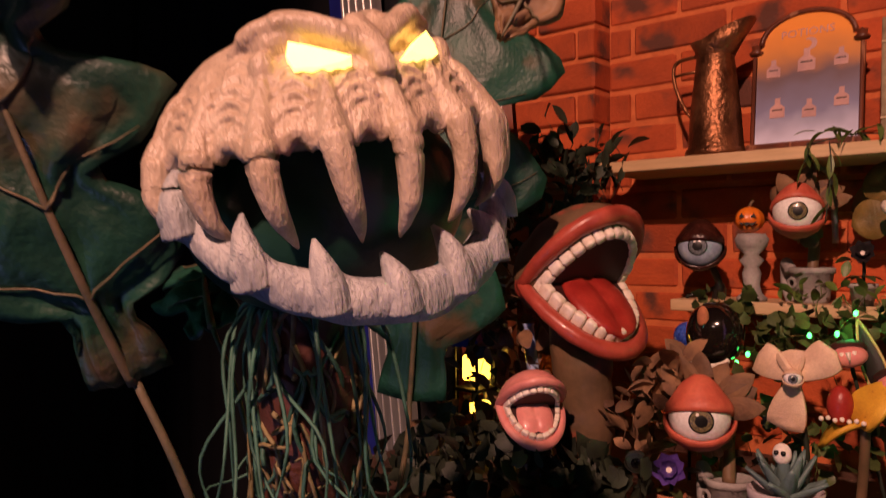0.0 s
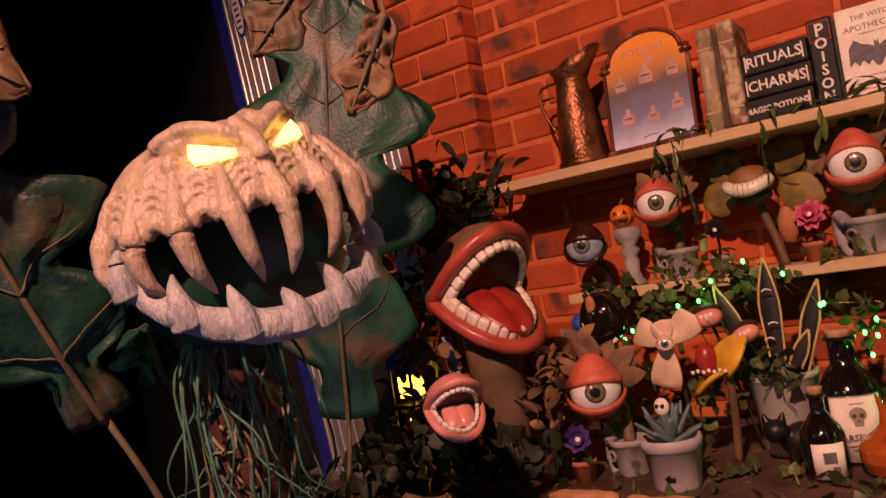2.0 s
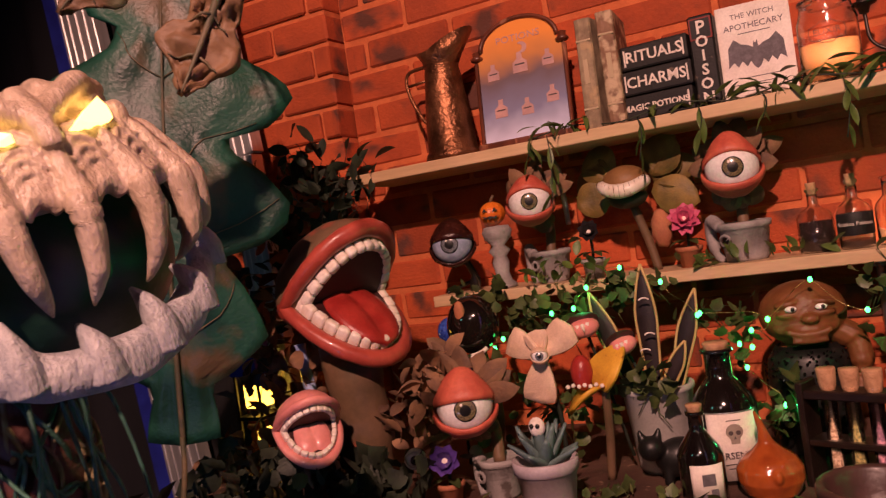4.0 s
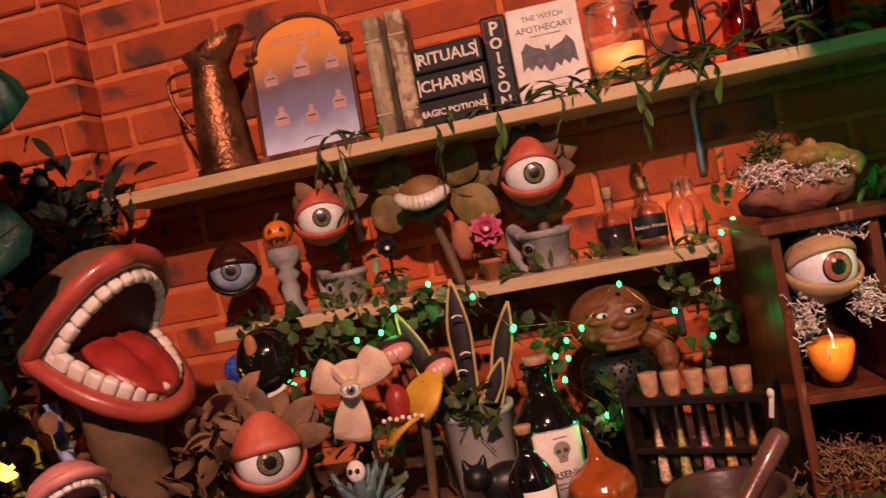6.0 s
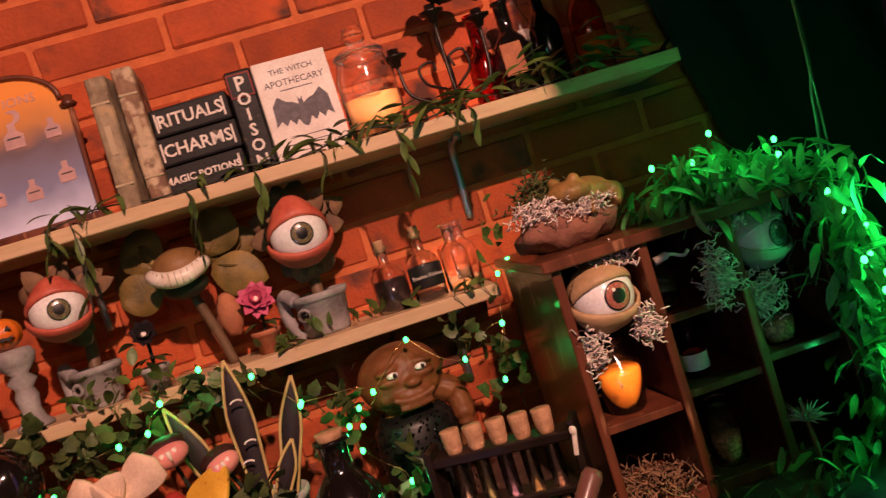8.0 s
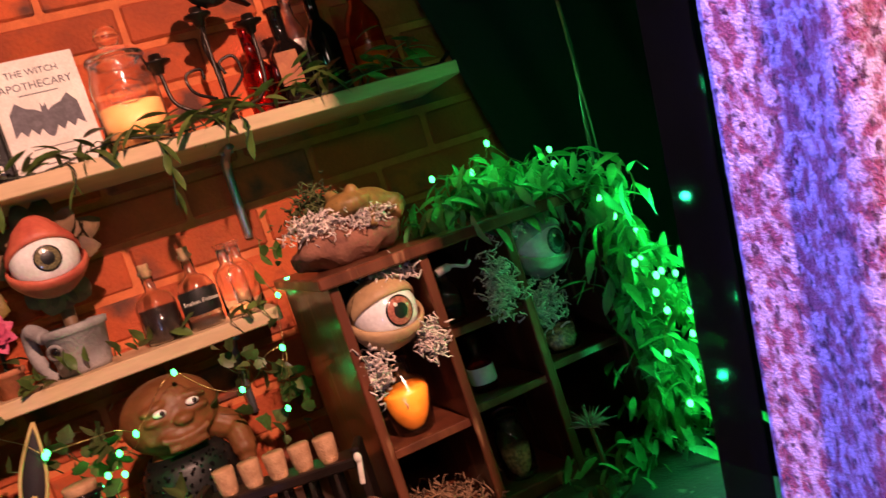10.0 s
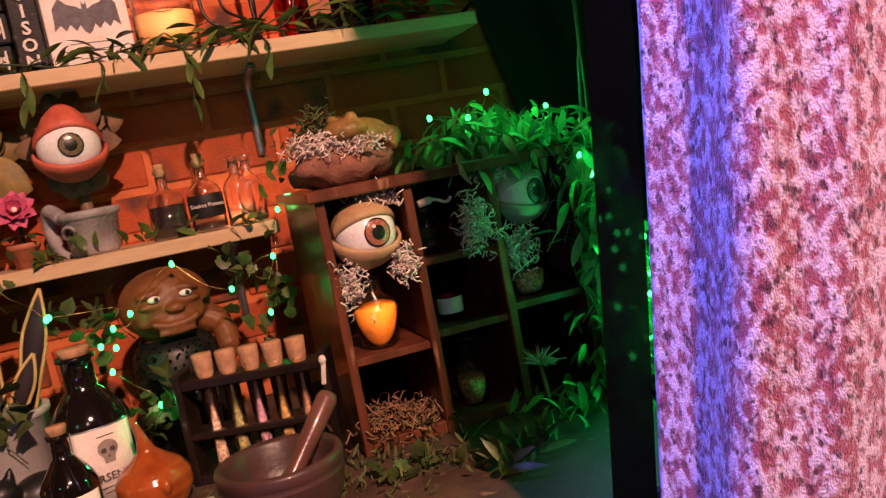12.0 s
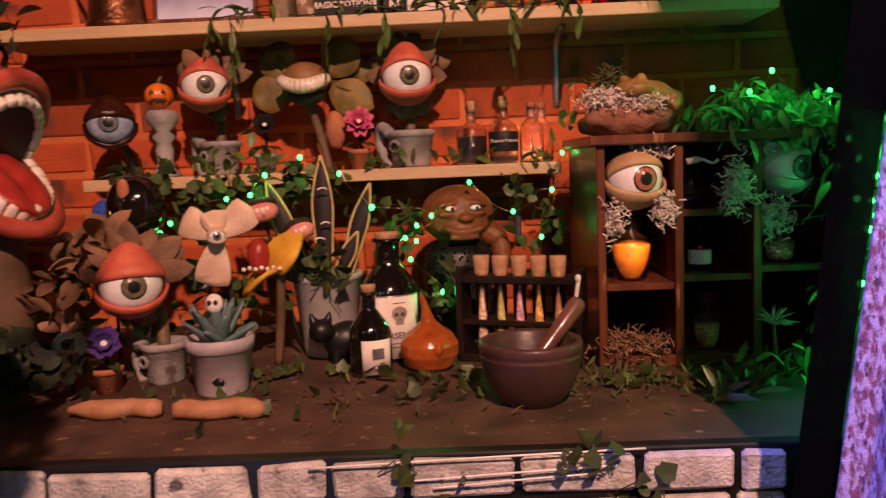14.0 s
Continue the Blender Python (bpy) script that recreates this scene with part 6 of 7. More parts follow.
for k in range(56):
    a0, turns = rr.uniform(0, 6.28), rr.uniform(-1.3, 1.3)
    pts = []
    hi = rr.uniform(0.82, 1.0)
    for j in range(15):
        u = hi - (hi - 0.5) * j / 14
        p = stem_pts[min(n_ - 1, int(u * (n_ - 1)))]
        r_ = 0.036 + 0.007 * math.sin(j * 1.3 + k) + 0.016 * (j / 14)
        a0 += rr.uniform(-0.5, 0.5)
        a_ = a0 + turns * j / 14 * 2.2
        pts.append(p + Vector((r_ * math.cos(a_), r_ * math.sin(a_), rr.uniform(-0.022, 0.022))))
    part("root", tube(curve(pts, 3), [max(0.0007, 0.0022 - 0.00004 * q) for q in range(43)], 6), VINE_GREEN if k % 6 < 2 else VINE_TAN, mon)
for k in range(24):
    a0 = rr.uniform(0, 6.28)
    b0 = Vector((0.064 + 0.036 * math.cos(a0), -0.064 + 0.036 * math.sin(a0), 1.268))
    w_ = [Vector((rr.uniform(-0.022, 0.022), rr.uniform(-0.022, 0.022), rr.uniform(-0.02, 0.02))) for _ in range(3)]
    pts = curve([b0 + Vector((0, 0, -0.01)), b0 + Vector((0.012 * math.cos(a0), 0.012 * math.sin(a0), -0.05)) + w_[0], b0 + w_[1] + Vector((0.02 * math.cos(a0 + 0.7), 0.02 * math.sin(a0 + 0.7), -0.13)), b0 + Vector((0.035 * math.cos(a0 + 1), 0.03 * math.sin(a0 + 1), -0.17)) + w_[2], b0 + w_[0] + Vector((0.015 * math.cos(a0 + 2), 0.015 * math.sin(a0 + 2), -0.21))], 5)
    part("root", tube(pts, [max(0.0007, 0.0021 - 0.00008 * q) for q in range(len(pts))], 6), VINE_GREEN, mon)


def lobed(t, lobes, sharp):
    """Half width of a lobed leaf along its length."""
    base = math.sin(math.pi * min(1, t ** 1.25 * 0.96 + 0.03)) ** 0.8
    tooth = abs(((t * lobes) % 1.0) - 0.30)
    return base * (1.0 - sharp * min(1.0, tooth * 2.0))


def great_leaf(parent, a, b, width, facing, bend, lobes, sharp, mat, label, seed=1, n=44, mcols=8):
    """A large lobed painted leaf from its stalk a to its tip b; facing: where its upper side looks."""
    a, b = Vector(a), Vector(b)
    d = b - a
    side = d.cross(Vector(facing)).normalized()
    up = side.cross(d).normalized()
    bm = bmesh.new()
    rows = []
    mid_line = []
    rnd = random.Random(seed)
    ph = [rnd.uniform(0, 1) for _ in range(2)]
    for i in range(n + 1):
        t = i / n
        c = a + d * t + up * bend * math.sin(math.pi * t) * d.length - up * 0.10 * d.length * t * t
        mid_line.append(c + up * 0.003)
        row = []
        for j in range(-mcols, mcols + 1):
            s = j / mcols
            w = width * 0.5 * lobed(min(1, t + 0.10 * abs(s) * (1 - t)), lobes, sharp if s else 0) * (1 + 0.12 * noise.noise(Vector((t * 6, 3 + (s > 0), seed))))
            p = c + side * s * w + d * 0.16 * abs(s) * lobed(t, lobes, sharp) * (1 - t) * 0.6
            p += up * (0.16 * abs(s) * w - 0.5 * w * s * s * 0.5 + 0.012 * noise.noise(Vector((t * 9, s * 3, seed))))
            row.append(bm.verts.new(p))
        rows.append(row)
    for r0, r1 in zip(rows, rows[1:]):
        for k in range(2 * mcols):
            bm.faces.new((r0[k], r0[k + 1], r1[k + 1], r1[k]))
    lf = part("leaf", bm, mat, parent, label)
    so = lf.modifiers.new("thick", "SOLIDIFY")
    so.thickness = 0.0025
    part("midrib", tube(mid_line, [0.0042 * (1 - 0.8 * k / n) for k in range(n + 1)], 8), RIB, lf, "pale midrib")
    for k in range(2, int(lobes) + 2):
        t0 = (k - 1 + 0.1) / (lobes + 1)
        i0 = int(t0 * n)
        i1 = min(n, i0 + int(0.10 * n))
        for s in (0, 1):
            pts = []
            for q in range(mcols):
                t = (i0 + (i1 - i0) * q / mcols) / n
                sg = (q / mcols) * (1 if s else -1)
                c = a + d * t + up * bend * math.sin(math.pi * t) * d.length - up * 0.10 * d.length * t * t
                w = width * 0.5 * lobed(min(1, t + 0.10 * abs(sg) * (1 - t)), lobes, sharp if sg else 0)
                p = c + side * sg * w + d * 0.16 * abs(sg) * lobed(t, lobes, sharp) * (1 - t) * 0.6
                p += up * (0.16 * abs(sg) * w - 0.25 * w * sg * sg + 0.012 * noise.noise(Vector((t * 9, sg * 3, seed))) + 0.002)
                pts.append(p)
            part("vein", tube(pts, [0.0015 * (1 - 0.7 * q / mcols) for q in range(mcols)], 5), RIB, lf)
    return lf


def stalk(parent, pts, r):
    part("leaf_stalk", tube(curve(pts, 6), r * 0.5, 8), RIB, parent)


leafy = thing("giant_leaf_plant", pose(-0.70, -1.13, 0), "giant painted leaves, dark green with brown tips, round the monster", "plant")
off = Vector((0.70, 1.13, 0))
cam_way = (0.72, -0.62, 0.1)
great_leaf(leafy, Vector((-0.715, -1.290, 1.195)) + off, Vector((-0.685, -1.445, 1.51)) + off, 0.21, cam_way, 0.05, 4, 0.62, LEAF_BIG, "dark green lobed leaf with brown tips", 3)
stalk(leafy, [Vector((-0.715, -1.290, 1.20)) + off, Vector((-0.69, -1.255, 1.10)) + off, Vector((-0.71, -1.15, 0.85)) + off], 0.007)
great_leaf(leafy, Vector((-0.70, -1.46, 1.535)) + off, Vector((-0.610, -1.372, 1.485)) + off, 0.13, (0.6, -0.6, 0.5), 0.05, 2, 0.4, LEAF_BROWN, "curling brown leaf end", 5, 20, 6)
stalk(leafy, [Vector((-0.70, -1.46, 1.535)) + off, Vector((-0.78, -1.44, 1.47)) + off, Vector((-0.762, -1.33, 1.40)) + off], 0.006)
great_leaf(leafy, Vector((-1.010, -0.700, 1.062)) + off, Vector((-0.905, -0.715, 1.85)) + off, 0.40, (0.55, -0.80, 0.05), 0.03, 5, 0.55, LEAF_BIG, "tall dark green lobed leaf", 8)
stalk(leafy, [Vector((-1.010, -0.700, 1.082)) + off, Vector((-0.948, -0.774, 1.002)) + off, Vector((-0.72, -1.08, 0.80)) + off], 0.008)
great_leaf(leafy, Vector((-0.462, -1.098, 1.53)) + off, Vector((-0.490, -1.136, 1.442)) + off, 0.068, (0.65, -0.75, 0.1), -0.08, 2, 0.45, LEAF_BROWN, "brown leaf tip folding down", 9, 22, 6)
great_leaf(leafy, Vector((-0.68, -0.97, 1.68)) + off, Vector((-0.735, -1.03, 1.585)) + off, 0.10, (0.65, -0.75, 0.1), -0.05, 2, 0.5, LEAF_BROWN, "brown pointed leaf tip", 10, 20, 6)
stalk(leafy, [Vector((-0.462, -1.098, 1.53)) + off, Vector((-0.56, -0.99, 1.66)) + off, Vector((-0.871, -0.684, 1.752)) + off], 0.005)
stalk(leafy, [Vector((-0.68, -0.97, 1.68)) + off, Vector((-0.70, -0.88, 1.71)) + off, Vector((-0.871, -0.684, 1.752)) + off], 0.005)
great_leaf(leafy, Vector((-0.80, -1.17, 1.22)) + off, Vector((-0.93, -1.10, 1.30)) + off, 0.13, (0.5, -0.7, 0.5), 0.06, 3, 0.5, LEAF_BIG, "small dark leaf with a brown tip", 12, 26, 6)
stalk(leafy, [Vector((-0.80, -1.17, 1.22)) + off, Vector((-0.77, -1.16, 1.15)) + off, Vector((-0.72, -1.14, 0.95)) + off], 0.005)
for k, (a, b, w) in enumerate((((-0.62, -1.16, 0.985), (-0.56, -1.20, 1.10), 0.10), ((-0.70, -1.22, 0.99), (-0.66, -1.30, 1.07), 0.10), ((-0.78, -1.20, 0.97), (-0.84, -1.27, 1.05), 0.09), ((-0.60, -1.08, 0.97), (-0.52, -1.06, 1.06), 0.09))):
    great_leaf(leafy, Vector(a) + off, Vector(b) + off, w, (0.5, -0.6, 0.6), 0.05, 3, 0.5, LEAF_BROWN if k % 2 else LEAF_BIG, "drooping leaf at the monster's foot", 20 + k, 20, 5)
    stalk(leafy, [Vector(a) + off, Vector(a) * 0.6 + Vector((-0.70, -1.14, 0.80)) * 0.4 + off, Vector((-0.70, -1.14, 0.70)) + off], 0.005)

# ---------------------------------------------------------------- ladder and lantern
lad = thing("stepladder", pose(0, -0.155, 0), "aluminium stepladder leaning in the dark corner", "ladder")


def rail(x_top, x_bot, z_top, z_bot, w, name="rail"):
    lean = math.degrees(math.atan2(x_top - x_bot, z_top - z_bot))
    ln = math.hypot(x_top - x_bot, z_top - z_bot)
    rl = part(name, box(w, 0.012, ln, (0, 0, ln / 2), 0.002), ALUMINIUM, lad, "ribbed aluminium rail", pose(x_bot, 0, z_bot, 0, lean, 0), smooth=False)
    for s in (-1, 1):
        part("flange", box(0.010, 0.040, ln, (s * (w / 2 + 0.003), 0.012, ln / 2), 0.002), ALUMINIUM, rl, smooth=False)
    for s in (-0.28, 0.0, 0.28):
        part("rib", box(0.005, 0.004, ln, (s * w, -0.007, ln / 2), 0.001), ALUMINIUM, rl, smooth=False)
    return rl, ln


r1, l1 = rail(-1.79, -1.50, 2.35, 0.02, 0.10)
part("side_strip", box(0.05, 0.03, l1, (-0.085, 0.012, l1 / 2), 0.003), BLUE_PLASTIC, r1, "dark blue plastic strip", smooth=False)
part("brand_oval", slab([(0.024 * math.cos(a), 0.075 * math.sin(a)) for a in np.linspace(0, 6.28, 25)[:-1]], 0.001), BLUE_PLASTIC, r1, "dark blue oval badge", pose(0, -0.0105, 2.12, 90), smooth=False)
part("brand_ring", slab([(0.018 * math.cos(a), 0.066 * math.sin(a)) for a in np.linspace(0, 6.28, 25)[:-1]], 0.001), WHITE_INK, r1, "", pose(0, -0.0117, 2.12, 90), smooth=False)
for z in np.linspace(-0.045, 0.045, 6):
    part("brand_bar", box(0.018, 0.001, 0.007, (0, -0.0133, 2.12 + z)), BLUE_PLASTIC, r1, smooth=False)
r2, l2 = rail(-1.375, -1.30, 2.35, 1.56, 0.085)
part("sticker", box(0.060, 0.0015, 0.115, (0, -0.0104, 0.17), 0.0005), WHITE_INK, r2, "white sticker with a black arrow", smooth=False)
part("arrow", slab([(-0.006, 0.022), (0.006, 0.022), (0.006, 0.0), (0.016, 0.0), (0, -0.020), (-0.016, 0.0), (-0.006, 0.0)], 0.001), BLACK, r2, "", pose(0.0, -0.0112, 0.15, 90), smooth=False)
part("frame_mark", tube([(0.016, 0, 0.008), (-0.016, 0, 0.008), (-0.016, 0, -0.008), (0.016, 0, -0.008)], 0.002, 4, closed=True), BLACK, r2, "", pose(0.0, -0.0112, 0.208), smooth=False)
r3, l3 = rail(-1.295, -1.235, 1.56, 0.02, 0.060, "inner_rail")
for z, x0, x1 in ((2.20, -1.74, -1.40), (1.75, -1.68, -1.36), (1.30, -1.62, -1.31)):
    part("step", box(x1 - x0, 0.09, 0.028, (0.5 * (x0 + x1), 0.02, z), 0.003), BLACK, lad, "black step", smooth=False)

lan = thing("lantern", pose(-1.255, -0.255, TOP), "small lantern with glowing yellow panes under a blue cap", "lantern")
for sx in (-1, 1):
    for sy in (-1, 1):
        part("post", box(0.006, 0.006, 0.19, (sx * 0.03, sy * 0.03, 0.095), 0.001), BLACK, lan, smooth=False)
part("glow_pane", box(0.042, 0.05, 0.052, (0.004, 0, 0.145), 0.004), LANTERN_GLOW, lan, "glowing yellow pane", smooth=False)
part("glow_pane_low", box(0.020, 0.05, 0.022, (0.014, 0, 0.062), 0.003), LANTERN_GLOW, lan, "smaller glowing pane", smooth=False)
part("cap", lathe([(0.052, 0.19), (0.05, 0.20), (0.036, 0.24), (0.03, 0.29), (0.0, 0.31)], 4, m=pose(0, 0, 0, 0, 0, 45)), BLUE_PLASTIC, lan, "dark blue cap", smooth=False)
part("base", box(0.075, 0.075, 0.014, (0, 0, 0.007), 0.002), BLACK, lan, smooth=False)
part("crossbar", box(0.07, 0.07, 0.008, (0, 0, 0.100), 0.001), BLACK, lan, smooth=False)
PALE_BLUE = material("pale_blue_glass", (0.42, 0.52, 0.78), (0.30, 0.38, 0.62), 0.15, scale=30, bump=0.1, coat=0.5)
vz = thing("slim_vase", pose(-0.965, -0.42, TOP), "slim pale blue bottle among the leaves", "bottle")
part("glass", lathe([(0, 0), (0.020, 0), (0.022, 0.01), (0.022, 0.13), (0.012, 0.17), (0.009, 0.26), (0.011, 0.265), (0, 0.266)], 18, m=pose(0, 0, 0, 0, -6, 0)), PALE_BLUE, vz)
part("collar", lathe([(0.023, 0.11), (0.025, 0.12), (0.023, 0.13)], 18, m=pose(0, 0, 0, 0, -6, 0)), STEEL, vz)


# ---------------------------------------------------------------- leaves, ivy and garlands
def foliage(name, blobs, mat, size, label, category="leaves", shape="ivy", seed=1, group=""):
    """Many small leaves round the given (place, spread, count) blobs."""
    r = random.Random(seed)
    bm = bmesh.new()
    for p, sp_, n in blobs:
        for _ in range(n):
            q = Vector(p) + Vector((r.gauss(0, sp_[0]), r.gauss(0, sp_[1]), r.gauss(0, sp_[2])))
            if q.z < TOP + 0.006 and p[1] > -0.75:
                q.z = TOP + 0.006 + abs(q.z - TOP) * 0.3
            q.y = min(q.y, -0.012)
            ln = size * r.uniform(0.6, 1.25)
            m = Matrix.Translation(q) @ pose(0, 0, 0, r.uniform(10, 110), r.uniform(-50, 50), r.uniform(0, 360))
            if shape == "ivy":
                leaf(bm, m, ln, ln * 0.95, r.uniform(-0.2, 0.5), 0.2, 6, lambda t: (0.42, 0.95, 0.80, 1.0, 0.62, 0.34, 0.0)[min(6, int(round(t * 6)))])
            elif shape == "hang":
                m = Matrix.Translation(q) @ pose(0, 0, 0, 0, 0, r.uniform(0, 360)) @ pose(0, 0, 0, r.uniform(-85, 12), r.uniform(-30, 30), 0)
                leaf(bm, m, ln * 1.35, ln * 0.42, r.uniform(0.1, 0.7), 0.3, 5)
            elif shape == "long":
                leaf(bm, m, ln * 1.6, ln * 0.36, r.uniform(0, 0.5), 0.3, 5)
            else:
                leaf(bm, m, ln, ln * 0.55, r.uniform(-0.2, 0.7), 0.3, 5)
            if r.random() < 0.25:
                tube([q, q + Vector((r.uniform(-0.02, 0.02), 0.01, -r.uniform(0.01, 0.03)))], 0.0008, 4, bm=bm)
    return single(name, bm, mat, Matrix(), label, category, group, "stuff")


foliage("dark_leaves", [((-1.06, -0.20, 1.45), (0.055, 0.04, 0.05), 130), ((-1.12, -0.25, 1.34), (0.03, 0.04, 0.05), 60), ((-1.0, -0.25, 1.36), (0.025, 0.03, 0.03), 40)], DARK_LEAF, 0.042, "dark bushy leaves at the shelf's end", shape="leaf", seed=31)
foliage("dry_leaves", [((-1.05, -0.42, 1.18), (0.030, 0.05, 0.08), 90), ((-0.97, -0.44, 1.04), (0.04, 0.05, 0.06), 80), ((-1.12, -0.45, 0.96), (0.05, 0.05, 0.03), 30), ((-0.76, -0.42, 1.02), (0.035, 0.035, 0.035), 70), ((-0.70, -0.44, 1.085), (0.03, 0.03, 0.02), 40)], DRY_LEAF, 0.044, "curled brown dry leaves behind the mouth plants", shape="leaf", seed=32)
foliage("ivy", [((-1.10, -0.40, 1.22), (0.03, 0.05, 0.10), 50), ((-0.98, -0.60, 0.96), (0.06, 0.05, 0.04), 90), ((-0.80, -0.54, 0.95), (0.06, 0.03, 0.025), 70), ((-1.08, -0.64, 0.92), (0.08, 0.05, 0.02), 60)], DARK_LEAF, 0.036, "dark trailing ivy on the counter", seed=33)
foliage("ivy", [((-0.60, -0.28, 1.15), (0.045, 0.02, 0.020), 45), ((-0.53, -0.25, 1.165), (0.035, 0.02, 0.018), 40), ((-0.45, -0.24, 1.19), (0.04, 0.015, 0.014), 34), ((-0.40, -0.345, 1.045), (0.030, 0.010, 0.018), 34), ((-0.72, -0.24, 1.195), (0.035, 0.02, 0.012), 24), ((-0.58, -0.32, 1.02), (0.05, 0.02, 0.04), 60)], IVY, 0.026, "green variegated ivy lit by green string lights", seed=34)
foliage("ivy", [((-0.275, -0.24, 1.10), (0.018, 0.015, 0.028), 24), ((-0.085, -0.20, 1.13), (0.014, 0.015, 0.02), 14), ((-0.035, -0.22, 1.08), (0.018, 0.02, 0.04), 26), ((-0.215, -0.30, 0.985), (0.025, 0.02, 0.022), 30), ((-0.32, -0.22, 1.12), (0.03, 0.015, 0.010), 14)], IVY, 0.024, "ivy twining round the goblin figure", seed=35)
foliage("loose_leaves", [((-0.35, -0.55, TOP), (0.16, 0.06, 0.003), 24), ((0.06, -0.53, TOP), (0.06, 0.03, 0.005), 22), ((-0.20, -0.50, TOP), (0.06, 0.03, 0.004), 16), ((-0.45, -0.44, TOP), (0.05, 0.02, 0.006), 18)], IVY, 0.022, "loose ivy leaves scattered on the counter", seed=36)
foliage("moss_bits", [((0.06, -0.53, TOP), (0.06, 0.04, 0.004), 120), ((-0.28, -0.52, TOP), (0.22, 0.08, 0.002), 140)], GREEN_MOSS, 0.010, "bits of dry moss on the counter", "moss", "long", 37)
foliage("vine_leaves", [((0.205, -0.36, 1.262), (0.020, 0.035, 0.008), 70), ((0.265, -0.36, 1.278), (0.028, 0.040, 0.013), 170), ((0.330, -0.37, 1.268), (0.026, 0.045, 0.014), 150), ((0.300, -0.44, 1.245), (0.045, 0.012, 0.010), 60),
                        ((0.368, -0.45, 1.215), (0.014, 0.03, 0.030), 110), ((0.372, -0.465, 1.14), (0.016, 0.026, 0.040), 150), ((0.392, -0.47, 1.05), (0.022, 0.03, 0.045), 190), ((0.365, -0.485, 1.00), (0.022, 0.02, 0.03), 90),
                        ((0.385, -0.48, 0.955), (0.033, 0.03, 0.025), 120), ((0.425, -0.45, 1.09), (0.02, 0.02, 0.03), 60), ((0.30, -0.50, 0.92), (0.05, 0.03, 0.010), 70)], VINE_LEAF, 0.027, "bright green trailing vine lit by green string lights", shape="hang", seed=38)
foliage("trailing_sprig", [((0.16, -0.60, TOP + 0.006), (0.012, 0.010, 0.003), 14), ((0.19, -0.575, TOP + 0.008), (0.014, 0.010, 0.003), 14), ((0.13, -0.63, TOP + 0.005), (0.012, 0.008, 0.002), 10)], BAMBOO, 0.026, "green sprig lying across the counter", shape="long", seed=39)

gar = thing("leaf_garland", pose(0, 0, S1), "bamboo leaf garland trailing along the shelf edge", "garland")
r = random.Random(40)
line = [(x, -0.176 + 0.012 * math.sin(x * 21), 0.008 + 0.006 * math.sin(x * 33)) for x in np.linspace(-0.60, 0.33, 60)]
part("stem", tube(line, 0.0014, 5), DARK_LEAF, gar)
bm = bmesh.new()
for x, n in ((-0.58, 8), (-0.50, 4), (-0.36, 3), (-0.30, 5), (-0.24, 10), (-0.18, 12), (-0.13, 7), (-0.05, 12), (0.0, 16), (0.05, 14), (0.12, 13), (0.18, 14), (0.24, 16), (0.30, 9)):
    for _ in range(n):
        p = Vector((x + r.gauss(0, 0.022), -0.176 + r.gauss(0, 0.010), 0.012 + abs(r.gauss(0, 0.010)) * (2.2 if x > 0.1 else 1)))
        leaf(bm, Matrix.Translation(p) @ pose(0, 0, 0, r.uniform(-45, 35), r.uniform(-40, 40), r.choice((-90, 90)) + r.uniform(-55, 55)), r.uniform(0.028, 0.058), 0.011, r.uniform(0, 0.6), 0.3, 5)
part("leaves", bm, BAMBOO, gar, "narrow green leaves", kind="stuff")
for x, n, ln in ((-0.60, 3, 0.035), (-0.30, 3, 0.05), (-0.40, 4, 0.07), (-0.20, 2, 0.04), (-0.085, 4, 0.09), (0.03, 2, 0.035), (-0.565, 5, 0.13)):
    pts = curve([(x, -0.180, 0.004), (x + 0.006, -0.192, -ln * 0.35), (x - 0.004, -0.190, -ln)], 6)
    sd = part("strand", tube(pts, 0.0011, 5), DARK_LEAF, gar, "hanging leafy strand")
    bm = bmesh.new()
    for k in range(n):
        p = pts[int((k + 0.5) / n * (len(pts) - 1))]
        leaf(bm, Matrix.Translation(p) @ pose(0, 0, 0, r.uniform(-95, -45), 0, r.uniform(0, 360)), r.uniform(0.028, 0.050), 0.012, r.uniform(0, 0.4), 0.3, 5)
    part("strand_leaves", bm, BAMBOO, sd, "narrow green leaves", kind="stuff")
foliage("shelf_leaves", [((-0.20, -0.13, S2 + 0.006), (0.04, 0.015, 0.004), 12), ((-0.34, -0.14, S2 + 0.010), (0.03, 0.01, 0.006), 12), ((-0.03, -0.155, S2 + 0.012), (0.02, 0.01, 0.012), 10), ((0.01, -0.16, S2 + 0.07), (0.012, 0.01, 0.03), 8), ((-0.57, -0.16, S2 + 0.02), (0.04, 0.02, 0.02), 26)], BAMBOO, 0.026, "green leaves lying along the lower shelf", shape="leaf", seed=41)

tw = thing("twine", pose(0, 0, 0), "pale twine strung from above down to the vine", "twine")
part("strand", tube(curve([(0.372, -0.45, 1.20), (0.388, -0.45, 1.32), (0.398, -0.452, 1.44), (0.402, -0.455, 2.0), (0.402, -0.455, 3.1)], 8), 0.0024, 6), RIB, tw)
part("strand", tube(curve([(0.380, -0.455, 1.18), (0.390, -0.455, 1.30), (0.393, -0.456, 1.40), (0.398, -0.455, 1.46)], 8), 0.0012, 6), RIB, tw)

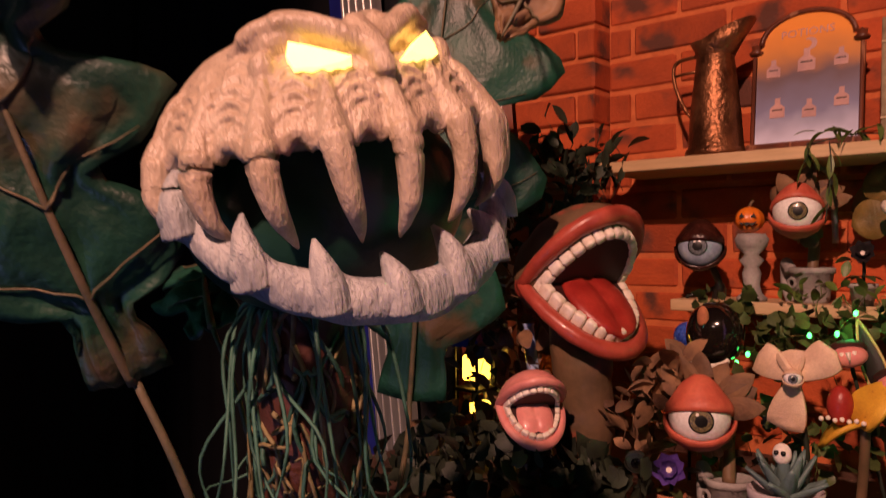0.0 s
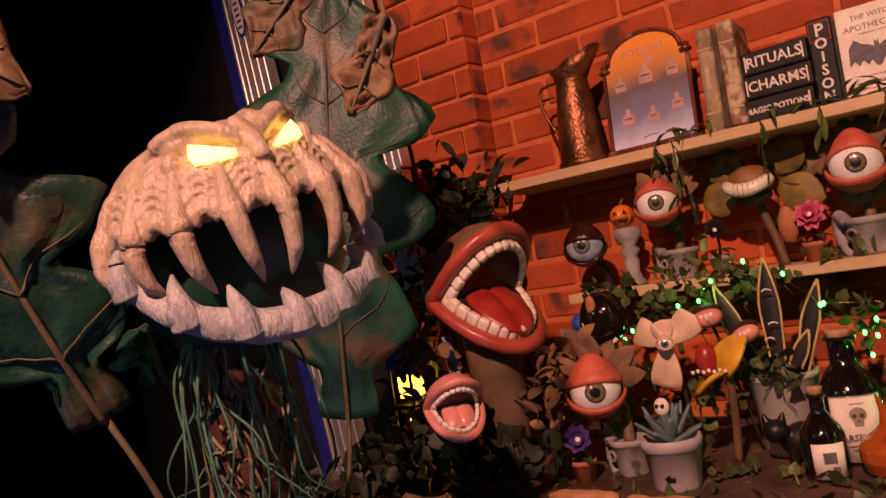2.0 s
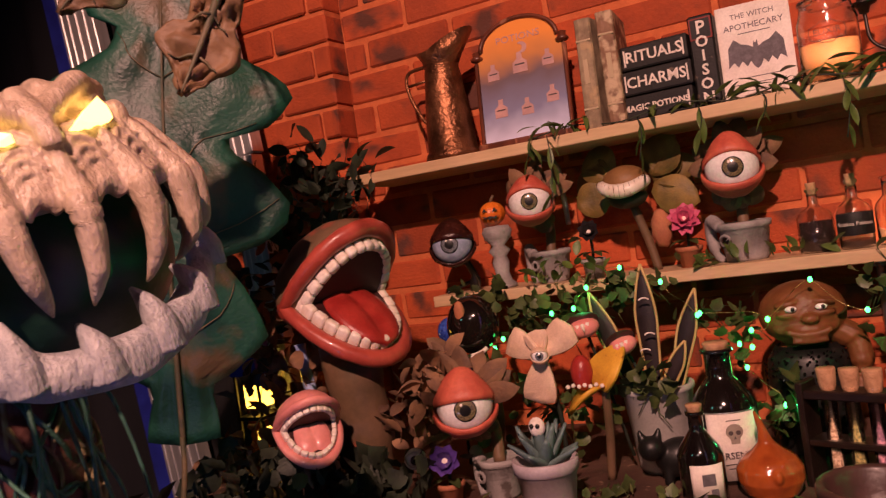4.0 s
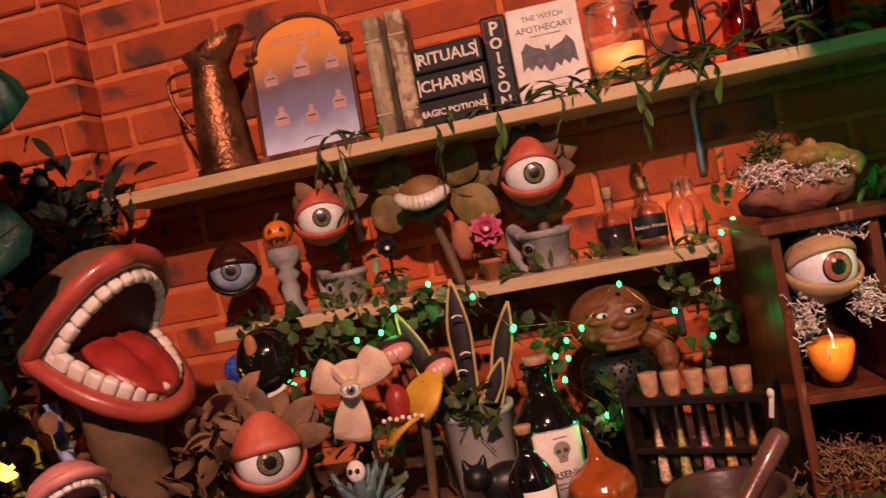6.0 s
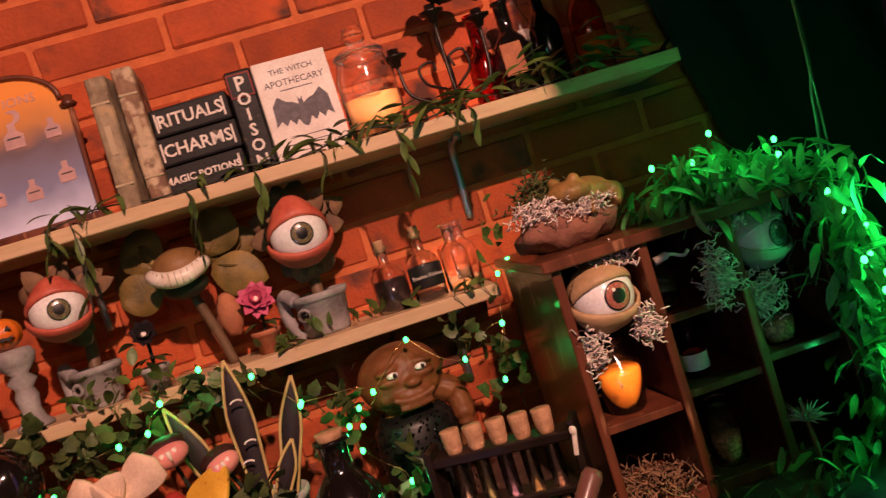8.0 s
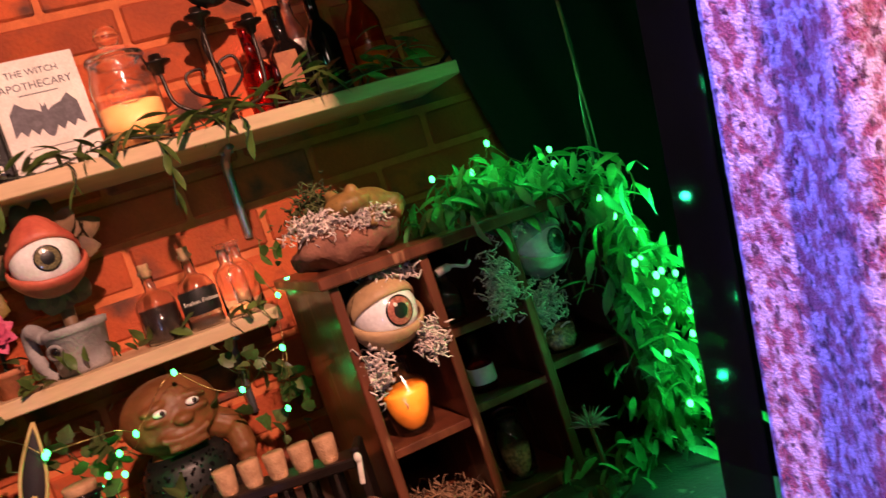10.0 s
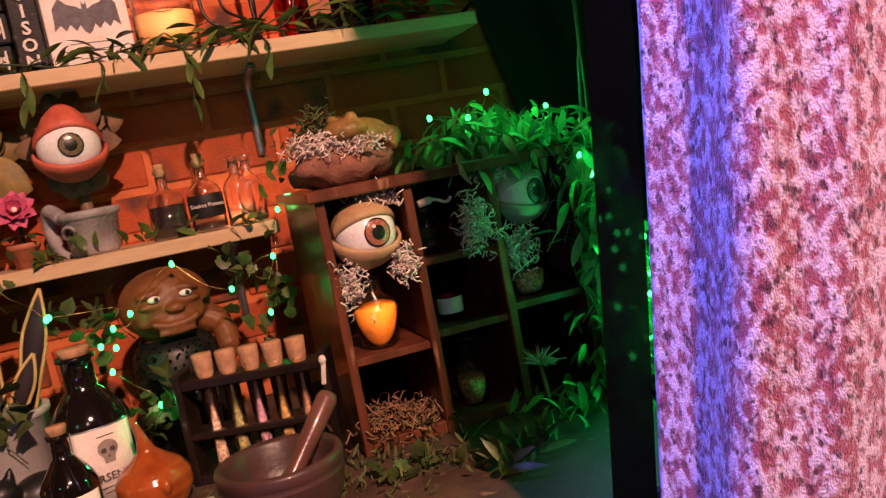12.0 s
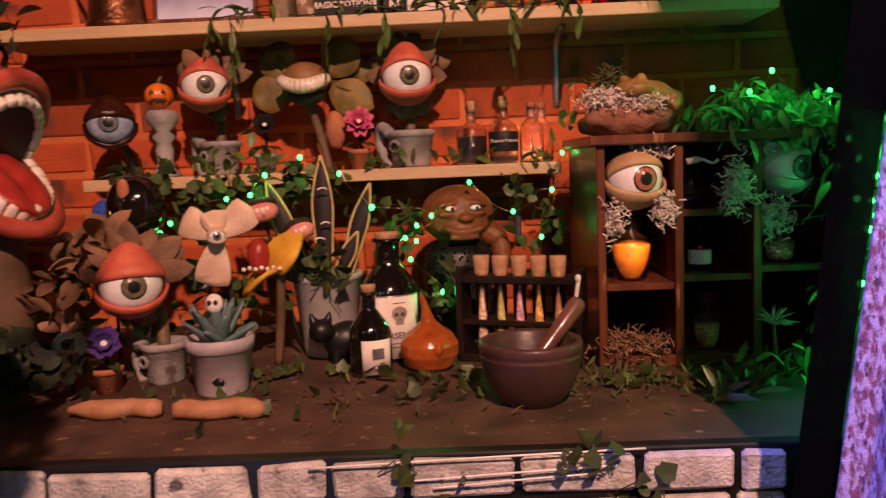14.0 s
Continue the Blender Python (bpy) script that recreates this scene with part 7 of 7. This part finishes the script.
# green string lights
lights = thing("string_lights", pose(0, 0, 0), "green fairy lights on copper wire woven through the leaves", "string lights")
RUNS = [[(-0.67, -0.30, 1.112), (-0.652, -0.30, 1.127), (-0.558, -0.30, 1.163), (-0.519, -0.30, 1.168), (-0.496, -0.29, 1.199), (-0.439, -0.28, 1.225), (-0.375, -0.29, 1.196), (-0.326, -0.29, 1.139)],
        [(-0.326, -0.27, 1.139), (-0.23, -0.26, 1.120), (-0.255, -0.26, 1.105), (-0.275, -0.26, 1.085), (-0.257, -0.26, 1.079), (-0.267, -0.27, 1.050), (-0.215, -0.31, 1.0)],
        [(-0.23, -0.26, 1.120), (-0.165, -0.24, 1.172), (-0.094, -0.25, 1.121), (-0.030, -0.26, 1.155), (-0.049, -0.26, 1.078), (0.0, -0.17, 1.215), (0.036, -0.36, 1.262)],
        [(0.203, -0.36, 1.301), (0.256, -0.365, 1.293), (0.289, -0.365, 1.323), (0.335, -0.375, 1.268), (0.377, -0.36, 1.290), (0.366, -0.38, 1.270), (0.348, -0.49, 1.217), (0.36, -0.49, 1.191), (0.383, -0.49, 1.166), (0.375, -0.495, 1.131), (0.398, -0.495, 1.108), (0.427, -0.48, 1.095)],
        [(0.399, -0.50, 1.070), (0.416, -0.50, 1.050), (0.44, -0.48, 1.043), (0.411, -0.50, 1.022), (0.401, -0.50, 0.967)],
        [(0.330, -0.55, 1.140), (0.352, -0.55, 1.118), (0.345, -0.55, 1.100), (0.352, -0.55, 1.076), (0.336, -0.55, 1.030), (0.345, -0.55, 0.965)]]
dot = ball(0.0036, (0, 0, 0), (1, 1, 1.3), 10, 8)
dot_me = bpy.data.meshes.new("led")
dot.to_mesh(dot_me)
dot_me.materials.append(LED)
r = random.Random(50)
for run in RUNS:
    pts = []
    for a, b in zip(run, run[1:]):
        a, b = Vector(a), Vector(b)
        pts += [a, a.lerp(b, 0.35) + Vector((r.uniform(-1, 1), r.uniform(-1, 1), r.uniform(-1, 1))) * 0.010, a.lerp(b, 0.7) + Vector((r.uniform(-1, 1), r.uniform(-1, 1), r.uniform(-1, 1))) * 0.010]
    part("wire", tube(curve(pts + [Vector(run[-1])], 3), 0.0005, 4), WIRE, lights)
    for p in run:
        d_ = new("led", dot_me)
        d_.parent = lights
        d_.matrix_basis = Matrix.Translation(p)
for p, e_ in (((-0.50, -0.315, 1.19), 0.09), ((-0.275, -0.300, 1.085), 0.045), ((-0.22, -0.335, 1.005), 0.06), ((-0.055, -0.285, 1.10), 0.03), ((0.25, -0.43, 1.335), 0.20), ((0.335, -0.43, 1.335), 0.27), ((0.425, -0.55, 1.19), 0.80), ((0.445, -0.57, 1.06), 0.85), ((0.38, -0.58, 0.99), 0.22), ((0.015, -0.20, 1.235), 0.05)):
    lamp("led_light", "POINT", e_, GREEN, Matrix.Translation(p), 0.004)

# ---------------------------------------------------------------- bricks and stones
def piece_mesh(name, sx, sy, sz, bevel, mat, seed, rough=0.0):
    bm = box(sx, sy, sz, (0, 0, 0), bevel)
    for q in bm.verts:
        q.co += Vector((noise.noise(q.co * 25 + Vector((seed * 7, 0, 0))), noise.noise(q.co * 25 + Vector((0, seed * 5, 0))), noise.noise(q.co * 25 + Vector((0, 0, seed * 3))))) * rough
    me = bpy.data.meshes.new(name)
    bm.to_mesh(me)
    bm.free()
    me.materials.append(mat)
    return me


FULL = [piece_mesh("brick", 0.203, 0.10, 0.0605, 0.004, BRICK, k, 0.0026) for k in range(4)]
HALF = [piece_mesh("brick", 0.0965, 0.10, 0.0605, 0.004, BRICK, k + 9, 0.0026) for k in range(3)]
r = random.Random(60)


def lay(parent, x0, x1, face, z0, z1, phase):
    inv = parent.matrix_basis.inverted()
    for c in range(int((z0 + 0.006) / 0.0715), int((z1 + 0.006) / 0.0715)):
        z = -0.006 + 0.0715 * c + 0.03575
        x = phase + (0.1065 if c % 2 else 0.0)
        k0 = math.floor((x0 - x) / 0.213) - 1
        for k in range(k0, k0 + 12):
            a, b = x + 0.213 * k + 0.005, x + 0.213 * k + 0.208
            a2, b2 = max(a, x0), min(b, x1)
            if b2 - a2 < 0.03:
                continue
            whole = b2 - a2 > 0.195
            ob = new("brick", r.choice(FULL if whole else HALF))
            ob.parent = parent
            sx = 1.0 if whole else (b2 - a2) / 0.0965
            ob.matrix_basis = inv @ Matrix.Translation((0.5 * (a2 + b2), face + 0.05 + r.uniform(-0.0015, 0.0015), z)) @ pose(0, 0, 0, 0, r.uniform(-0.3, 0.3), r.uniform(-0.3, 0.3)) @ Matrix.Diagonal((sx, 1, 1, 1))


lay(wall, -1.078, 0.575, 0.0, 0.93, 2.25, 0.043)
lay(pier, -1.50, -1.082, -0.060, 0.93, 2.25, -1.3415)
# added black sheet covers the pier where no light should reach
cloth("black_drape", pose(0, 0, 0), "black sheet added behind the ladder for the unlit corner", BLACK_CLOTH, ((-2.85, -0.085), (-1.44, -0.085)), 0.02, 2.6, (0, 0), ((0.010, 0.17, 0.1), (0.005, 0.11, 0.4)), "drape", nu=70, nz=10)

front = [o for o in counter.children if o.name.startswith("front_panel")][0]
z = 0.902
row = 0
while z > 0.30:
    h = (0.046, 0.052, 0.040, 0.060)[row % 4] if row < 8 else 0.06
    x = -1.9 + r.uniform(0, 0.05)
    while x < 0.150:
        w = r.uniform(0.05, 0.125)
        b_ = min(x + w, 0.150)
        if b_ - x > 0.025 and x > -1.28:
            st = new("stone", piece_mesh("stone", b_ - x - 0.006, 0.012, h - 0.006, 0.004, STONE, r.random() * 50, 0.004))
            st.parent = front
            st.matrix_basis = Matrix.Translation((0.5 * (x + b_), -0.781 + r.uniform(-0.002, 0.002), z - h / 2 + r.uniform(-0.002, 0.002)))
        x = b_ + r.uniform(0.0, 0.004)
    z -= h
    row += 1
# opaque white lines drawn for the highlights on clear film
FILM_SHINE = material("white_film_shine", (0.85, 0.82, 0.80), (0.75, 0.70, 0.68), 0.35, bump=0.2, scale=20, coat=0.6)
for z, xa, xb, yy in ((0.905, -0.35, 0.0, -0.7925), (0.888, -0.25, -0.03, -0.7935), (0.880, -0.22, -0.06, -0.7940)):
    part("film_edge", tube(curve([(xa, yy, z - 0.006), (0.5 * (xa + xb), yy - 0.001, z), (xb, yy, z + 0.004)], 8), 0.0012, 6), FILM_SHINE, counter, "white line for the shine along clear plastic film")
foliage("ivy", [((-0.26, -0.800, 0.895), (0.012, 0.004, 0.02), 8), ((-0.06, -0.80, 0.90), (0.02, 0.004, 0.016), 12), ((-0.03, -0.80, 0.855), (0.03, 0.004, 0.012), 10), ((-0.22, -0.80, 0.865), (0.02, 0.004, 0.01), 6)], IVY, 0.020, "ivy hanging over the stone front", seed=70)
